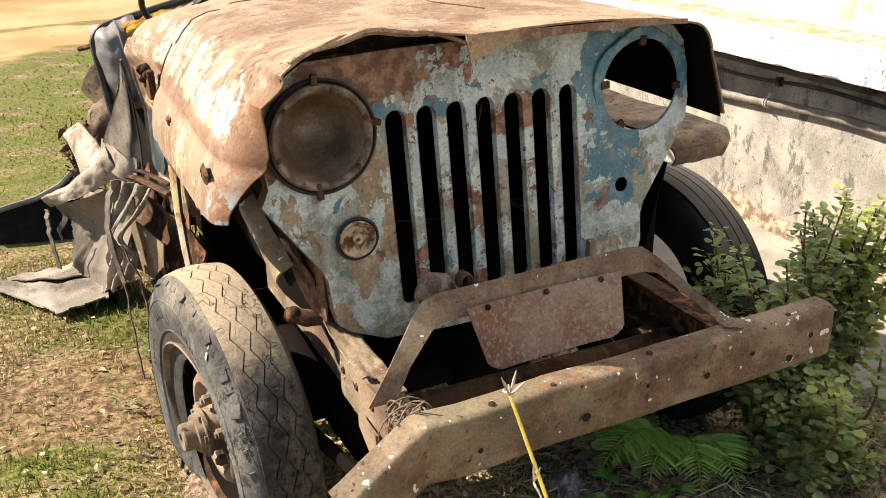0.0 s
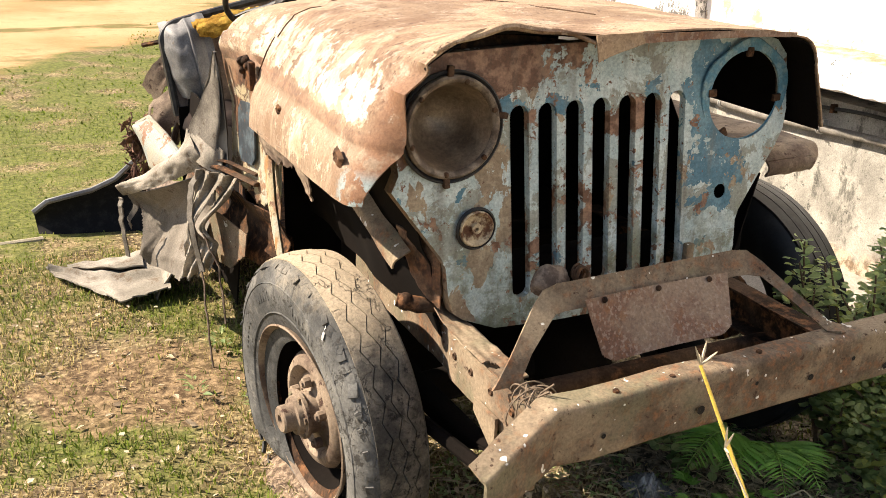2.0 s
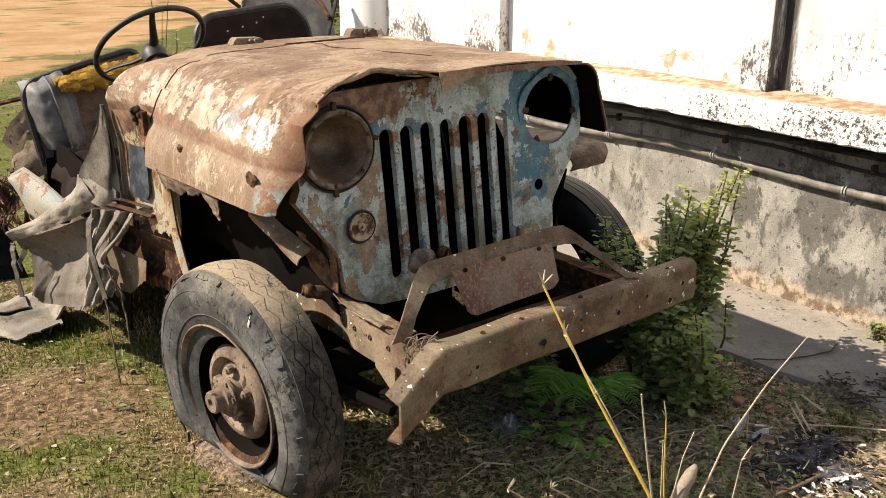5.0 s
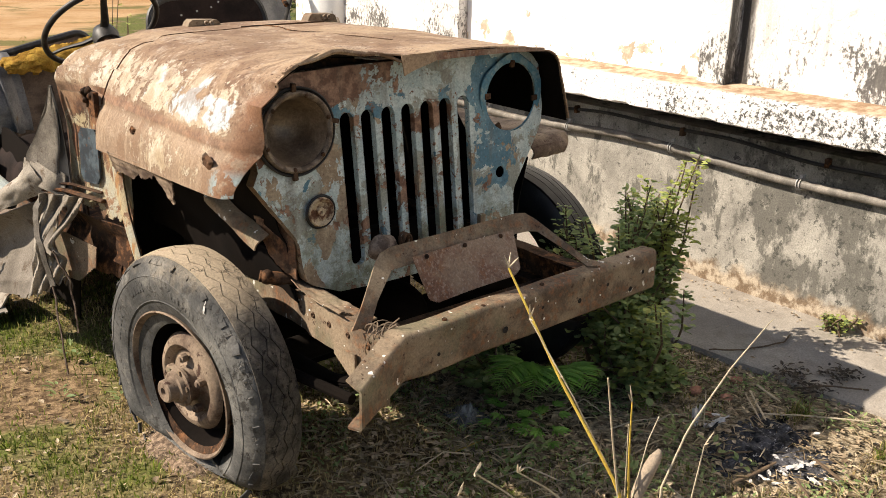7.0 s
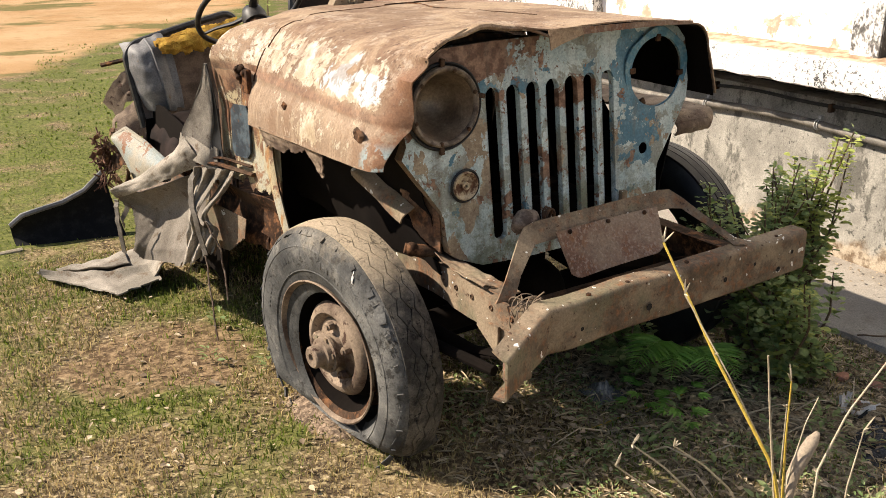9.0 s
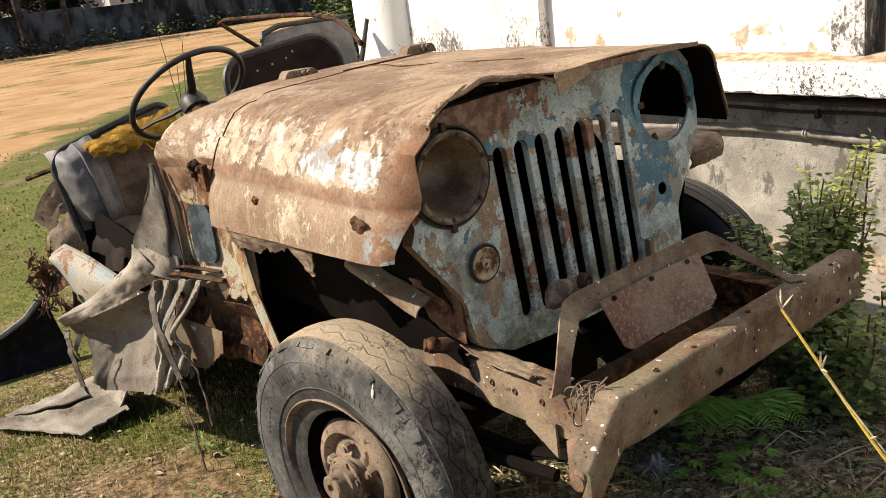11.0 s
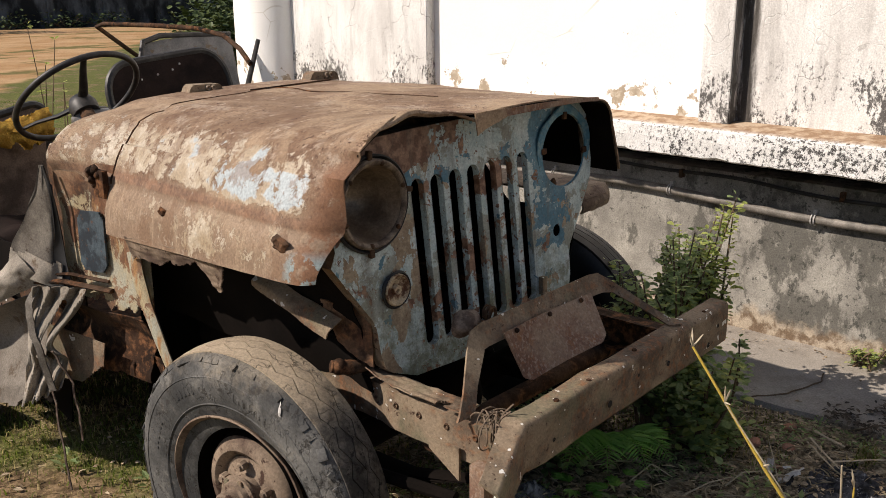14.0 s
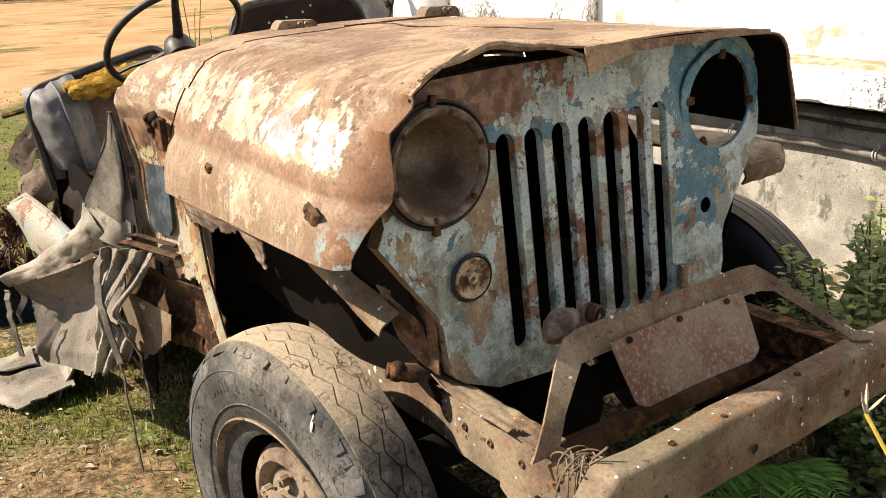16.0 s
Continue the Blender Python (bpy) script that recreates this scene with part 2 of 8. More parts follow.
    c = q.mix(q.step(q.noise(10, 8, 0.75, None, 0.4), 0.49, 0.53), c, rust_color(q))
    c = q.mix(q.step(q.noise(6, 5, 0.6, q.stretch(2, 2, 0.6)), 0.57, 0.64), c, (0.36, 0.19, 0.075))
    c = q.mix(q.step(q.math("ADD", q.axis("Z"), q.math("MULTIPLY", q.math("SUBTRACT", q.noise(18, 6, 0.7), 0.5), 0.2)), 0.905, 0.925), c, rust_color(q))
    q.color(c).bump(q.noise(70, 5), 0.4, 0.003)
    M["body"] = q.m
    q = Mat("slate_blue_paint", 0.6)
    c = q.mix(q.step(q.noise(28, 5), 0.4, 0.6), (0.018, 0.028, 0.04), (0.07, 0.10, 0.122))
    q.color(q.mix(q.step(q.noise(60, 4), 0.62, 0.68), c, (0.10, 0.05, 0.03))).bump(q.noise(80, 4), 0.3, 0.002)
    M["slate"] = q.m
    q = Mat("bucket_dusty_metal", 0.42, 0.25)
    c = q.mix(q.step(q.noise(10, 5), 0.35, 0.65), (0.15, 0.105, 0.07), (0.36, 0.275, 0.19))
    q.color(c).bump(q.noise(60, 4), 0.2, 0.002)
    M["bucket"] = q.m
    q = Mat("rim_rust_dust", 0.85)
    c = q.mix(q.step(q.noise(9, 6), 0.36, 0.62), (0.095, 0.06, 0.042), (0.30, 0.225, 0.16))
    q.color(q.mix(q.step(q.noise(40, 5), 0.58, 0.66), c, (0.07, 0.035, 0.022))).bump(q.noise(70, 5), 0.4, 0.003)
    M["rim"] = q.m
    # tyre
    q = Mat("weathered_rubber", 0.85, 0.0, 0.3)
    c = q.mix(q.step(q.noise(6, 5), 0.3, 0.7), (0.045, 0.046, 0.046), (0.175, 0.172, 0.162))
    c = q.mix(q.step(q.noise(30, 6, 0.75, q.stretch(1, 1, 1, 4)), 0.54, 0.62), c, (0.045, 0.042, 0.038))
    top = q.step(q.math("ADD", q.axis("Z"), q.math("MULTIPLY", q.noise(11, 6, 0.7), 0.25)), 0.74, 0.87)
    c = q.mix(q.math("MULTIPLY", top, 0.75), c, (0.46, 0.39, 0.29))
    c = q.mix(q.math("MULTIPLY", q.step(q.noise(12, 6, 0.7), 0.54, 0.70), 0.6), c, (0.25, 0.235, 0.205))
    c = q.mix(q.step(q.noise(35, 2, 0.5), 0.77, 0.78), c, (0.6, 0.6, 0.57))
    # perished rubber: thin branching cracks
    gap = q.math("ABSOLUTE", q.math("SUBTRACT", q.noise(11, 4, 0.6, q.stretch(1, 1, 0.7, 9.0)), 0.5))
    crack = q.math("MULTIPLY", q.step(gap, 0.011, 0.004), q.step(q.noise(5, 3), 0.44, 0.52))
    c = q.mix(q.math("MULTIPLY", crack, 0.35), c, (0.02, 0.018, 0.016))
    q.color(c).bump(q.math("SUBTRACT", q.noise(55, 6), crack), 0.55, 0.004)
    M["tyre"] = q.m
    q = Mat("tread_rubber", 0.85, 0.0, 0.3)
    c = q.mix(q.step(q.noise(14, 7, 0.7), 0.38, 0.64), (0.05, 0.046, 0.041), (0.18, 0.162, 0.136))
    c = q.mix(q.step(q.noise(60, 5, 0.7), 0.56, 0.64), c, (0.02, 0.018, 0.017))
    top = q.step(q.math("ADD", q.axis("Z"), q.math("MULTIPLY", q.noise(9, 6, 0.7), 0.22)), 0.66, 0.79)
    c = q.mix(q.math("MULTIPLY", top, 0.85), c, (0.50, 0.40, 0.28))
    gap = q.math("ABSOLUTE", q.math("SUBTRACT", q.noise(12, 4, 0.6, q.stretch(1, 0.6, 1, 6.0)), 0.5))
    crack = q.math("MULTIPLY", q.step(gap, 0.012, 0.004), q.step(q.noise(6, 3), 0.42, 0.5))
    c = q.mix(q.math("MULTIPLY", crack, 0.4), c, (0.015, 0.013, 0.012))
    q.color(c).bump(q.math("SUBTRACT", q.noise(50, 7, 0.7), crack), 0.8, 0.006)
    M["tread"] = q.m
    q = Mat("black_rubber", 0.55, 0.0, 0.4)
    q.color(q.mix(q.step(q.noise(9, 4), 0.4, 0.7), (0.010, 0.010, 0.011), (0.035, 0.034, 0.034))).bump(q.noise(40, 4), 0.2, 0.003)
    M["black"] = q.m
    q = Mat("old_wheel_plastic", 0.5, 0.0, 0.4)
    q.color(q.mix(q.step(q.noise(25, 4), 0.4, 0.7), (0.018, 0.018, 0.018), (0.06, 0.055, 0.05)))
    M["plastic"] = q.m
    q = Mat("seat_hardboard", 0.8, 0.0, 0.12)
    q.color(q.mix(q.step(q.noise(9, 5), 0.35, 0.65), (0.012, 0.008, 0.007), (0.030, 0.019, 0.016))).bump(q.noise(50, 4), 0.2, 0.002)
    M["seat"] = q.m
    q = Mat("grey_vinyl", 0.6)
    c = q.mix(q.step(q.noise(8, 5), 0.35, 0.65), (0.13, 0.13, 0.135), (0.27, 0.265, 0.26))
    q.color(q.mix(q.step(q.noise(20, 5), 0.6, 0.7), c, (0.2, 0.15, 0.10))).bump(q.noise(25, 4), 0.3, 0.004)
    M["vinyl"] = q.m
    q = Mat("faded_canvas", 0.95, 0.0, 0.2)
    c = q.mix(q.step(q.noise(6, 5), 0.35, 0.65), (0.235, 0.21, 0.172), (0.42, 0.375, 0.315))
    c = q.mix(q.step(q.noise(16, 6, 0.7), 0.55, 0.68), c, (0.16, 0.115, 0.08))
    weave = q.noise(420, 2)
    q.color(c).bump(q.math("ADD", weave, q.noise(24, 5)), 0.4, 0.003)
    M["canvas"] = q.m
    # darker copy of the canvas: shade below the fold put into its colour
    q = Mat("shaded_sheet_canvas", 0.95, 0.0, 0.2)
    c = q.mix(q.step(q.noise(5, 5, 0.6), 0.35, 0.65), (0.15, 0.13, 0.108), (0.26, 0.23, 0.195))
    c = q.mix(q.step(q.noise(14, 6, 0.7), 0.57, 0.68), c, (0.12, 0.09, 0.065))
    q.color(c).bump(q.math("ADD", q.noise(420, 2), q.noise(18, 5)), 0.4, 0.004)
    M["shaded_canvas"] = q.m
    q = Mat("dirty_canvas", 0.95, 0.0, 0.2)
    c = q.mix(q.step(q.noise(7, 6, 0.65), 0.35, 0.65), (0.12, 0.105, 0.088), (0.25, 0.225, 0.19))
    c = q.mix(q.step(q.noise(18, 6, 0.7), 0.55, 0.66), c, (0.07, 0.05, 0.038))
    q.color(c).bump(q.math("ADD", q.noise(420, 2), q.noise(24, 5)), 0.5, 0.004)
    M["dirty_canvas"] = q.m
    q = Mat("pale_blue_panel", 0.65)
    c = q.mix(q.step(q.noise(8, 5), 0.4, 0.6), (0.28, 0.325, 0.315), (0.36, 0.32, 0.245))
    q.color(q.mix(q.step(q.noise(12, 7, 0.7), 0.57, 0.60), c, (0.24, 0.11, 0.055))).bump(q.noise(70, 5), 0.4, 0.003)
    M["pale_panel"] = q.m
    q = Mat("dark_canvas", 0.9, 0.0, 0.2)
    c = q.mix(q.step(q.noise(9, 5), 0.4, 0.65), (0.035, 0.037, 0.038), (0.105, 0.105, 0.10))
    q.color(c).bump(q.noise(40, 5), 0.4, 0.004)
    M["dark_canvas"] = q.m
    q = Mat("mustard_foam", 0.95)
    c = q.mix(q.step(q.noise(25, 6), 0.4, 0.65), (0.38, 0.20, 0.02), (0.56, 0.34, 0.05))
    q.color(c).bump(q.noise(70, 6), 0.8, 0.01)
    M["foam"] = q.m
    # walls
    q = Mat("whitewash", 0.9)
    c = q.mix(q.step(q.noise(3, 4), 0.4, 0.7), (0.84, 0.83, 0.80), (0.88, 0.87, 0.85))
    flake = q.step(q.math("ADD", q.noise(9, 6, 0.65), q.math("MULTIPLY", q.step(q.axis("Z"), 1.20, 0.97), 0.15)), 0.70, 0.706)
    c = q.mix(flake, c, q.mix(q.step(q.noise(30, 4), 0.4, 0.6), (0.36, 0.30, 0.22), (0.55, 0.48, 0.38)))
    crack = q.step(q.cells(2.3, "DISTANCE_TO_EDGE", None), 0.006, 0.002)
    c = q.mix(q.math("MULTIPLY", crack, q.math("MULTIPLY", q.step(q.noise(2.2, 2), 0.54, 0.62), 0.5)), c, (0.55, 0.50, 0.43))
    q.color(c, 0.12, 1.0).bump(q.math("SUBTRACT", q.noise(35, 5), flake), 0.25, 0.004)
    M["white"] = q.m
    q = Mat("weathered_plaster", 0.92)
    c = q.mix(q.step(q.noise(4, 6, 0.6, q.stretch(1.5, 1.5, 0.5)), 0.35, 0.68), (0.66, 0.64, 0.61), (0.86, 0.85, 0.82))
    low = q.step(q.axis("Z"), 1.30, 0.96)
    spread = q.math("MULTIPLY", q.math("SUBTRACT", q.noise(3.0, 4), 0.5), 0.5)
    mould = q.step(q.math("ADD", q.math("ADD", q.noise(64, 9, 0.8, q.stretch(1, 1, 0.6)), q.math("MULTIPLY", low, 0.145)), q.math("MULTIPLY", spread, q.math("MULTIPLY", low, 2.4))), 0.60, 0.70)
    c = q.mix(q.math("MULTIPLY", mould, 0.92), c, (0.05, 0.046, 0.042))
    # the pilaster's cast shadow, painted as a streaky dark strip
    pilaster_shadow = q.math("MULTIPLY", q.step(q.math("ADD", q.axis("Y"), q.math("MULTIPLY", q.math("SUBTRACT", q.noise(30, 6, 0.7, q.stretch(1, 1, 0.2)), 0.5), 0.05)), 0.10, 0.125), q.step(q.axis("Y"), 0.19, 0.172))
    c = q.mix(q.math("MULTIPLY", pilaster_shadow, q.step(q.noise(22, 6, 0.7, q.stretch(1, 1, 0.12)), 0.30, 0.5)), c, (0.055, 0.05, 0.045))
    wash = q.step(q.noise(9, 7, 0.7, q.stretch(1.5, 1.5, 0.22)), 0.48, 0.70)
    c = q.mix(q.math("MULTIPLY", wash, 0.38), c, (0.27, 0.25, 0.225))
    warp = q.t.nodes.new("ShaderNodeTexNoise")
    warp.inputs["Scale"].default_value = 6.0
    q.t.links.new(q.co, warp.inputs["Vector"])
    add = q.t.nodes.new("ShaderNodeVectorMath")
    add.operation = "MULTIPLY_ADD"
    q.t.links.new(warp.outputs["Color"], add.inputs[0])
    add.inputs[1].default_value = (0.25, 0.25, 0.25)
    q.t.links.new(q.co, add.inputs[2])
    crack = q.step(q.cells(2.6, "DISTANCE_TO_EDGE", add.outputs[0]), 0.006, 0.002)
    c = q.mix(q.math("MULTIPLY", q.math("MULTIPLY", crack, q.step(q.noise(1.7, 3), 0.42, 0.55)), 0.6), c, (0.12, 0.10, 0.085))
    q.color(c, 0.5, 0.95).bump(q.math("SUBTRACT", q.noise(40, 6), crack), 0.35, 0.004)
    M["plaster"] = q.m
    q = Mat("ledge_whitewash", 0.9)
    c = q.mix(q.step(q.noise(8, 5), 0.35, 0.7), (0.72, 0.71, 0.68), (0.82, 0.81, 0.79))
    right = q.step(q.axis("Y"), 1.0, -0.2)
    mould = q.step(q.math("ADD", q.math("ADD", q.noise(62, 9, 0.8), q.math("MULTIPLY", q.math("SUBTRACT", q.noise(7, 4), 0.5), 0.25)), q.math("MULTIPLY", right, 0.10)), 0.575, 0.65)
    c = q.mix(mould, c, (0.06, 0.058, 0.055))
    top = q.step(q.axis("Z"), 0.945, 0.955)
    c = q.mix(top, c, q.mix(q.step(q.noise(20, 5), 0.4, 0.6), (0.30, 0.19, 0.11), (0.52, 0.40, 0.28)))
    q.color(c, 0.5, 0.95).bump(q.noise(40, 5), 0.4, 0.005)
    M["ledge"] = q.m
    q = Mat("stained_plinth", 0.93)
    c = q.mix(q.step(q.noise(5, 6), 0.35, 0.68), (0.27, 0.255, 0.225), (0.48, 0.455, 0.40))
    near = q.step(q.axis("Y"), 0.7, -0.1)
    stain = q.step(q.math("ADD", q.noise(7, 7, 0.72, q.stretch(1, 1, 0.55)), q.math("MULTIPLY", near, 0.10)), 0.54, 0.63)
    c = q.mix(q.math("MULTIPLY", stain, 0.85), c, (0.115, 0.11, 0.095))
    spots = q.step(q.math("ADD", q.noise(28, 6, 0.7), q.math("MULTIPLY", near, 0.05)), 0.60, 0.66)
    c = q.mix(q.math("MULTIPLY", spots, 0.8), c, (0.06, 0.06, 0.052))
    web = q.math("MULTIPLY", q.step(q.cells(16, "DISTANCE_TO_EDGE"), 0.045, 0.012), q.step(q.math("ADD", q.noise(3, 4), q.math("MULTIPLY", q.step(q.axis("Z"), 0.45, 0.62), 0.10)), 0.52, 0.60))
    c = q.mix(q.math("MULTIPLY", web, 0.22), c, (0.14, 0.13, 0.11))
    foot = q.step(q.math("ADD", q.axis("Z"), q.math("MULTIPLY", q.noise(9, 5), 0.22)), 0.33, 0.27)
    c = q.mix(foot, c, q.mix(q.step(q.noise(25, 5), 0.4, 0.6), (0.20, 0.14, 0.09), (0.50, 0.42, 0.32)))
    q.color(c).bump(q.noise(30, 6), 0.5, 0.006)
    M["plinth"] = q.m
    q = Mat("grey_conduit", 0.6)
    q.color(q.mix(q.step(q.noise(14, 4), 0.4, 0.65), (0.16, 0.145, 0.125), (0.30, 0.27, 0.235)))
    M["conduit"] = q.m
    q = Mat("concrete_path", 0.9)
    c = q.mix(q.step(q.noise(3.5, 6), 0.35, 0.65), (0.36, 0.325, 0.28), (0.47, 0.425, 0.365))
    c = q.mix(q.math("MULTIPLY", q.step(q.noise(5, 7, 0.7), 0.5, 0.62), 0.4), c, (0.24, 0.205, 0.165))
    c = q.mix(q.step(q.noise(22, 7, 0.75), 0.63, 0.70), c, (0.16, 0.135, 0.11))
    q.color(c).bump(q.noise(60, 5), 0.3, 0.003)
    M["path"] = q.m
    # ground: grass soil near, orange dirt beyond a slanting line
    q = Mat("ground_soil", 0.97, 0.0, 0.15)
    soil = q.mix(q.step(q.noise(9, 6), 0.35, 0.65), (0.075, 0.052, 0.032), (0.25, 0.18, 0.10))
    straw = q.mix(q.step(q.noise(60, 4), 0.45, 0.7), soil, (0.52, 0.41, 0.23))
    green = q.mix(q.step(q.noise(45, 4), 0.35, 0.7), (0.075, 0.10, 0.018), (0.20, 0.22, 0.05))
    near = q.mix(q.math("MULTIPLY", q.step(q.math("ADD", q.noise(2.3, 6), q.math("SUBTRACT", q.math("MULTIPLY", q.step(q.axis("Y"), 1.0, 3.0), 0.14), 0.06)), 0.42, 0.60), 0.85), straw, green)
    bare = q.math("MULTIPLY", q.math("MULTIPLY", q.step(q.axis("X"), -0.35, 0.45), q.step(q.axis("X"), 1.9, 1.4)), q.math("MULTIPLY", q.step(q.axis("Y"), 1.6, 0.9), q.step(q.axis("Y"), -1.5, -0.7)))
    bare = q.step(q.math("ADD", bare, q.math("MULTIPLY", q.math("SUBTRACT", q.noise(3, 7, 0.65), 0.5), 2.0)), 0.45, 0.8)
    humus = q.mix(q.step(q.noise(34, 7, 0.7), 0.38, 0.66), (0.085, 0.066, 0.043), (0.60, 0.50, 0.35))
    near = q.mix(bare, near, humus)
    # scuffed bare soil beside the wreck
    dx, dy = q.math("ADD", q.axis("X"), 0.84), q.math("SUBTRACT", q.axis("Y"), 1.0)
    far_off = q.math("ADD", q.math("MULTIPLY", dx, dx), q.math("MULTIPLY", dy, dy))
    scuff = q.step(q.math("ADD", q.math("MULTIPLY", far_off, 4.0), q.math("MULTIPLY", q.math("SUBTRACT", q.noise(5, 6, 0.65), 0.5), 1.4)), 0.50, 0.30)
    near = q.mix(q.math("MULTIPLY", scuff, 0.85), near, q.mix(q.step(q.noise(30, 7, 0.7), 0.38, 0.64), (0.10, 0.062, 0.034), (0.36, 0.245, 0.14)))
    dirt = q.mix(q.step(q.noise(0.7, 6), 0.35, 0.65), (0.47, 0.275, 0.125), (0.60, 0.40, 0.215))
    dirt = q.mix(q.step(q.noise(0.42, 7, 0.65, q.stretch(0.7, 1.2, 1)), 0.54, 0.60), dirt, (0.20, 0.17, 0.06))
    dirt = q.mix(q.math("MULTIPLY", q.step(q.noise(6, 5), 0.55, 0.7), 0.5), dirt, (0.34, 0.2, 0.09))
    line = q.math("SUBTRACT", q.math("SUBTRACT", q.axis("Y"), q.math("MULTIPLY", q.axis("X"), 1.3)), 8.2)
    line = q.math("ADD", line, q.math("MULTIPLY", q.math("SUBTRACT", q.noise(0.8, 5), 0.5), 3.0))
    c = q.mix(q.step(line, -0.35, 0.35), near, dirt)
    q.color(c).bump(q.noise(50, 6), 0.6, 0.012)
    M["ground"] = q.m
    # plants
    for name, a, b in (("blade", (0.07, 0.11, 0.02), (0.40, 0.33, 0.17)), ("leaf", (0.17, 0.26, 0.09), (0.42, 0.50, 0.22)),
                       ("young_leaf", (0.30, 0.37, 0.09), (0.52, 0.56, 0.18)), ("fern", (0.16, 0.36, 0.06), (0.30, 0.54, 0.12)),
                       ("bush_leaf", (0.035, 0.06, 0.018), (0.12, 0.16, 0.05)),
                       ("litter", (0.17, 0.12, 0.075), (0.70, 0.56, 0.38)), ("far_leaf", (0.008, 0.011, 0.006), (0.030, 0.036, 0.016))):
        q = Mat(name, 0.6 if name != "litter" else 0.9, 0.0, 0.3)
        r = q.island()
        if name == "blade":
            c = q.mix(q.step(q.math("ADD", r, q.math("MULTIPLY", q.math("SUBTRACT", q.math("ADD", q.noise(2.3, 6), q.math("SUBTRACT", q.math("MULTIPLY", q.step(q.axis("Y"), 1.0, 3.0), 0.14), 0.06)), 0.49), -4.0)), 0.25, 0.85), (0.165, 0.225, 0.032), (0.50, 0.39, 0.19))
        else:
            c = q.mix(r, a, b)
        if name == "blade":
            spread = q.math("FRACT", q.math("MULTIPLY", r, 37.7))
            n = q.t.nodes.new("ShaderNodeMix")
            n.data_type, n.blend_type = "RGBA", "MULTIPLY"
            n.inputs["Factor"].default_value = 1.0
            q.set(n.inputs["A"], c)
            q.set(n.inputs["B"], q.math("ADD", q.math("MULTIPLY", spread, 0.95), 0.45))
            c = n.outputs["Result"]
        q.color(c)
        if name in ("blade", "leaf", "young_leaf", "fern"):
            thin = q.t.nodes.new("ShaderNodeBsdfTranslucent")
            q.set(thin.inputs["Color"], c)
            both = q.t.nodes.new("ShaderNodeMixShader")
            both.inputs[0].default_value = 0.38
            q.t.links.new(q.b.outputs[0], both.inputs[1])
            q.t.links.new(thin.outputs[0], both.inputs[2])
            q.t.links.new(both.outputs[0], q.t.nodes["Material Output"].inputs["Surface"])
        M[name] = q.m
    q = Mat("yellow_stalk", 0.6)
    q.color(q.mix(q.noise(12, 3), (0.50, 0.33, 0.035), (0.66, 0.50, 0.11)))
    M["stalk"] = q.m
    q = Mat("dry_stalk", 0.85)
    q.color(q.mix(q.noise(20, 3), (0.40, 0.32, 0.20), (0.66, 0.58, 0.44)))
    M["dry"] = q.m
    q = Mat("twig", 0.9)
    q.color(q.mix(q.noise(30, 3), (0.09, 0.06, 0.035), (0.20, 0.14, 0.09)))
    M["twig"] = q.m
    q = Mat("ash", 0.95)
    c = q.mix(q.step(q.noise(12, 6, 0.7), 0.4, 0.6), (0.008, 0.008, 0.010), (0.10, 0.10, 0.11))
    q.color(q.mix(q.step(q.noise(70, 8, 0.78), 0.57, 0.66), c, (0.55, 0.55, 0.57))).bump(q.noise(45, 6), 0.8, 0.015)
    M["ash"] = q.m
    q = Mat("white_scrap", 0.8)
    q.color(q.mix(q.noise(20, 4), (0.5, 0.48, 0.46), (0.75, 0.73, 0.70)))
    M["scrap"] = q.m
    q = Mat("brick_scrap", 0.9)
    q.color(q.mix(q.noise(25, 4), (0.36, 0.15, 0.09), (0.5, 0.28, 0.2)))
    M["brick"] = q.m
    q = Mat("far_wall", 0.95)
    c = q.mix(q.step(q.noise(0.9, 6, 0.6, q.stretch(1.2, 1.2, 0.6)), 0.4, 0.65), (0.016, 0.018, 0.019), (0.17, 0.185, 0.195))
    q.color(c)
    M["far_wall"] = q.m
    for name, a, b in (("house_white", (0.55, 0.55, 0.55), (0.7, 0.7, 0.68)), ("roof_red", (0.30, 0.12, 0.09), (0.4, 0.2, 0.15)),
                       ("house_dark", (0.03, 0.03, 0.032), (0.06, 0.06, 0.06)), ("tank", (0.42, 0.24, 0.06), (0.5, 0.3, 0.1)), ("bark", (0.045, 0.035, 0.028), (0.12, 0.10, 0.085))):
        q = Mat(name, 0.9)
        q.color(q.mix(q.step(q.noise(2.0, 4), 0.4, 0.6), a, b))
        M[name] = q.m
    return M


M = make_materials()


# ---- mesh helpers ----
def finish(name, bm, mat, smooth=True):
    me = bpy.data.meshes.new(name)
    bmesh.ops.recalc_face_normals(bm, faces=bm.faces)
    if smooth:
        for f in bm.faces:
            f.smooth = True
        for e in bm.edges:
            if len(e.link_faces) == 2 and e.calc_face_angle(0) > 0.7:
                e.smooth = False
    bm.to_mesh(me)
    bm.free()
    me.materials.append(M[mat] if isinstance(mat, str) else mat)
    return me


def thing(name, place, label, category, group="", kind=""):
    ob = new(name)
    ob.location = place
    ob.empty_display_size = 0.1
    return tagged(ob, label, category, group, kind)


def solid(name, bm, mat, label="", category="", group="", kind="", smooth=True):
    return tagged(new(name, finish(name, bm, mat, smooth)), label, category, group, kind)


def part(name, bm, mat, parent, label="", smooth=True):
    ob = new(name, finish(name, bm, mat, smooth))
    ob.parent = parent
    root = parent
    m = Matrix.Identity(4)
    while root is not None:
        m = m @ root.matrix_basis.inverted() if root.type == "EMPTY" else m
        root = root.parent
    if parent.type == "EMPTY":
        ob.matrix_parent_inverse = m
    return tagged(ob, label)


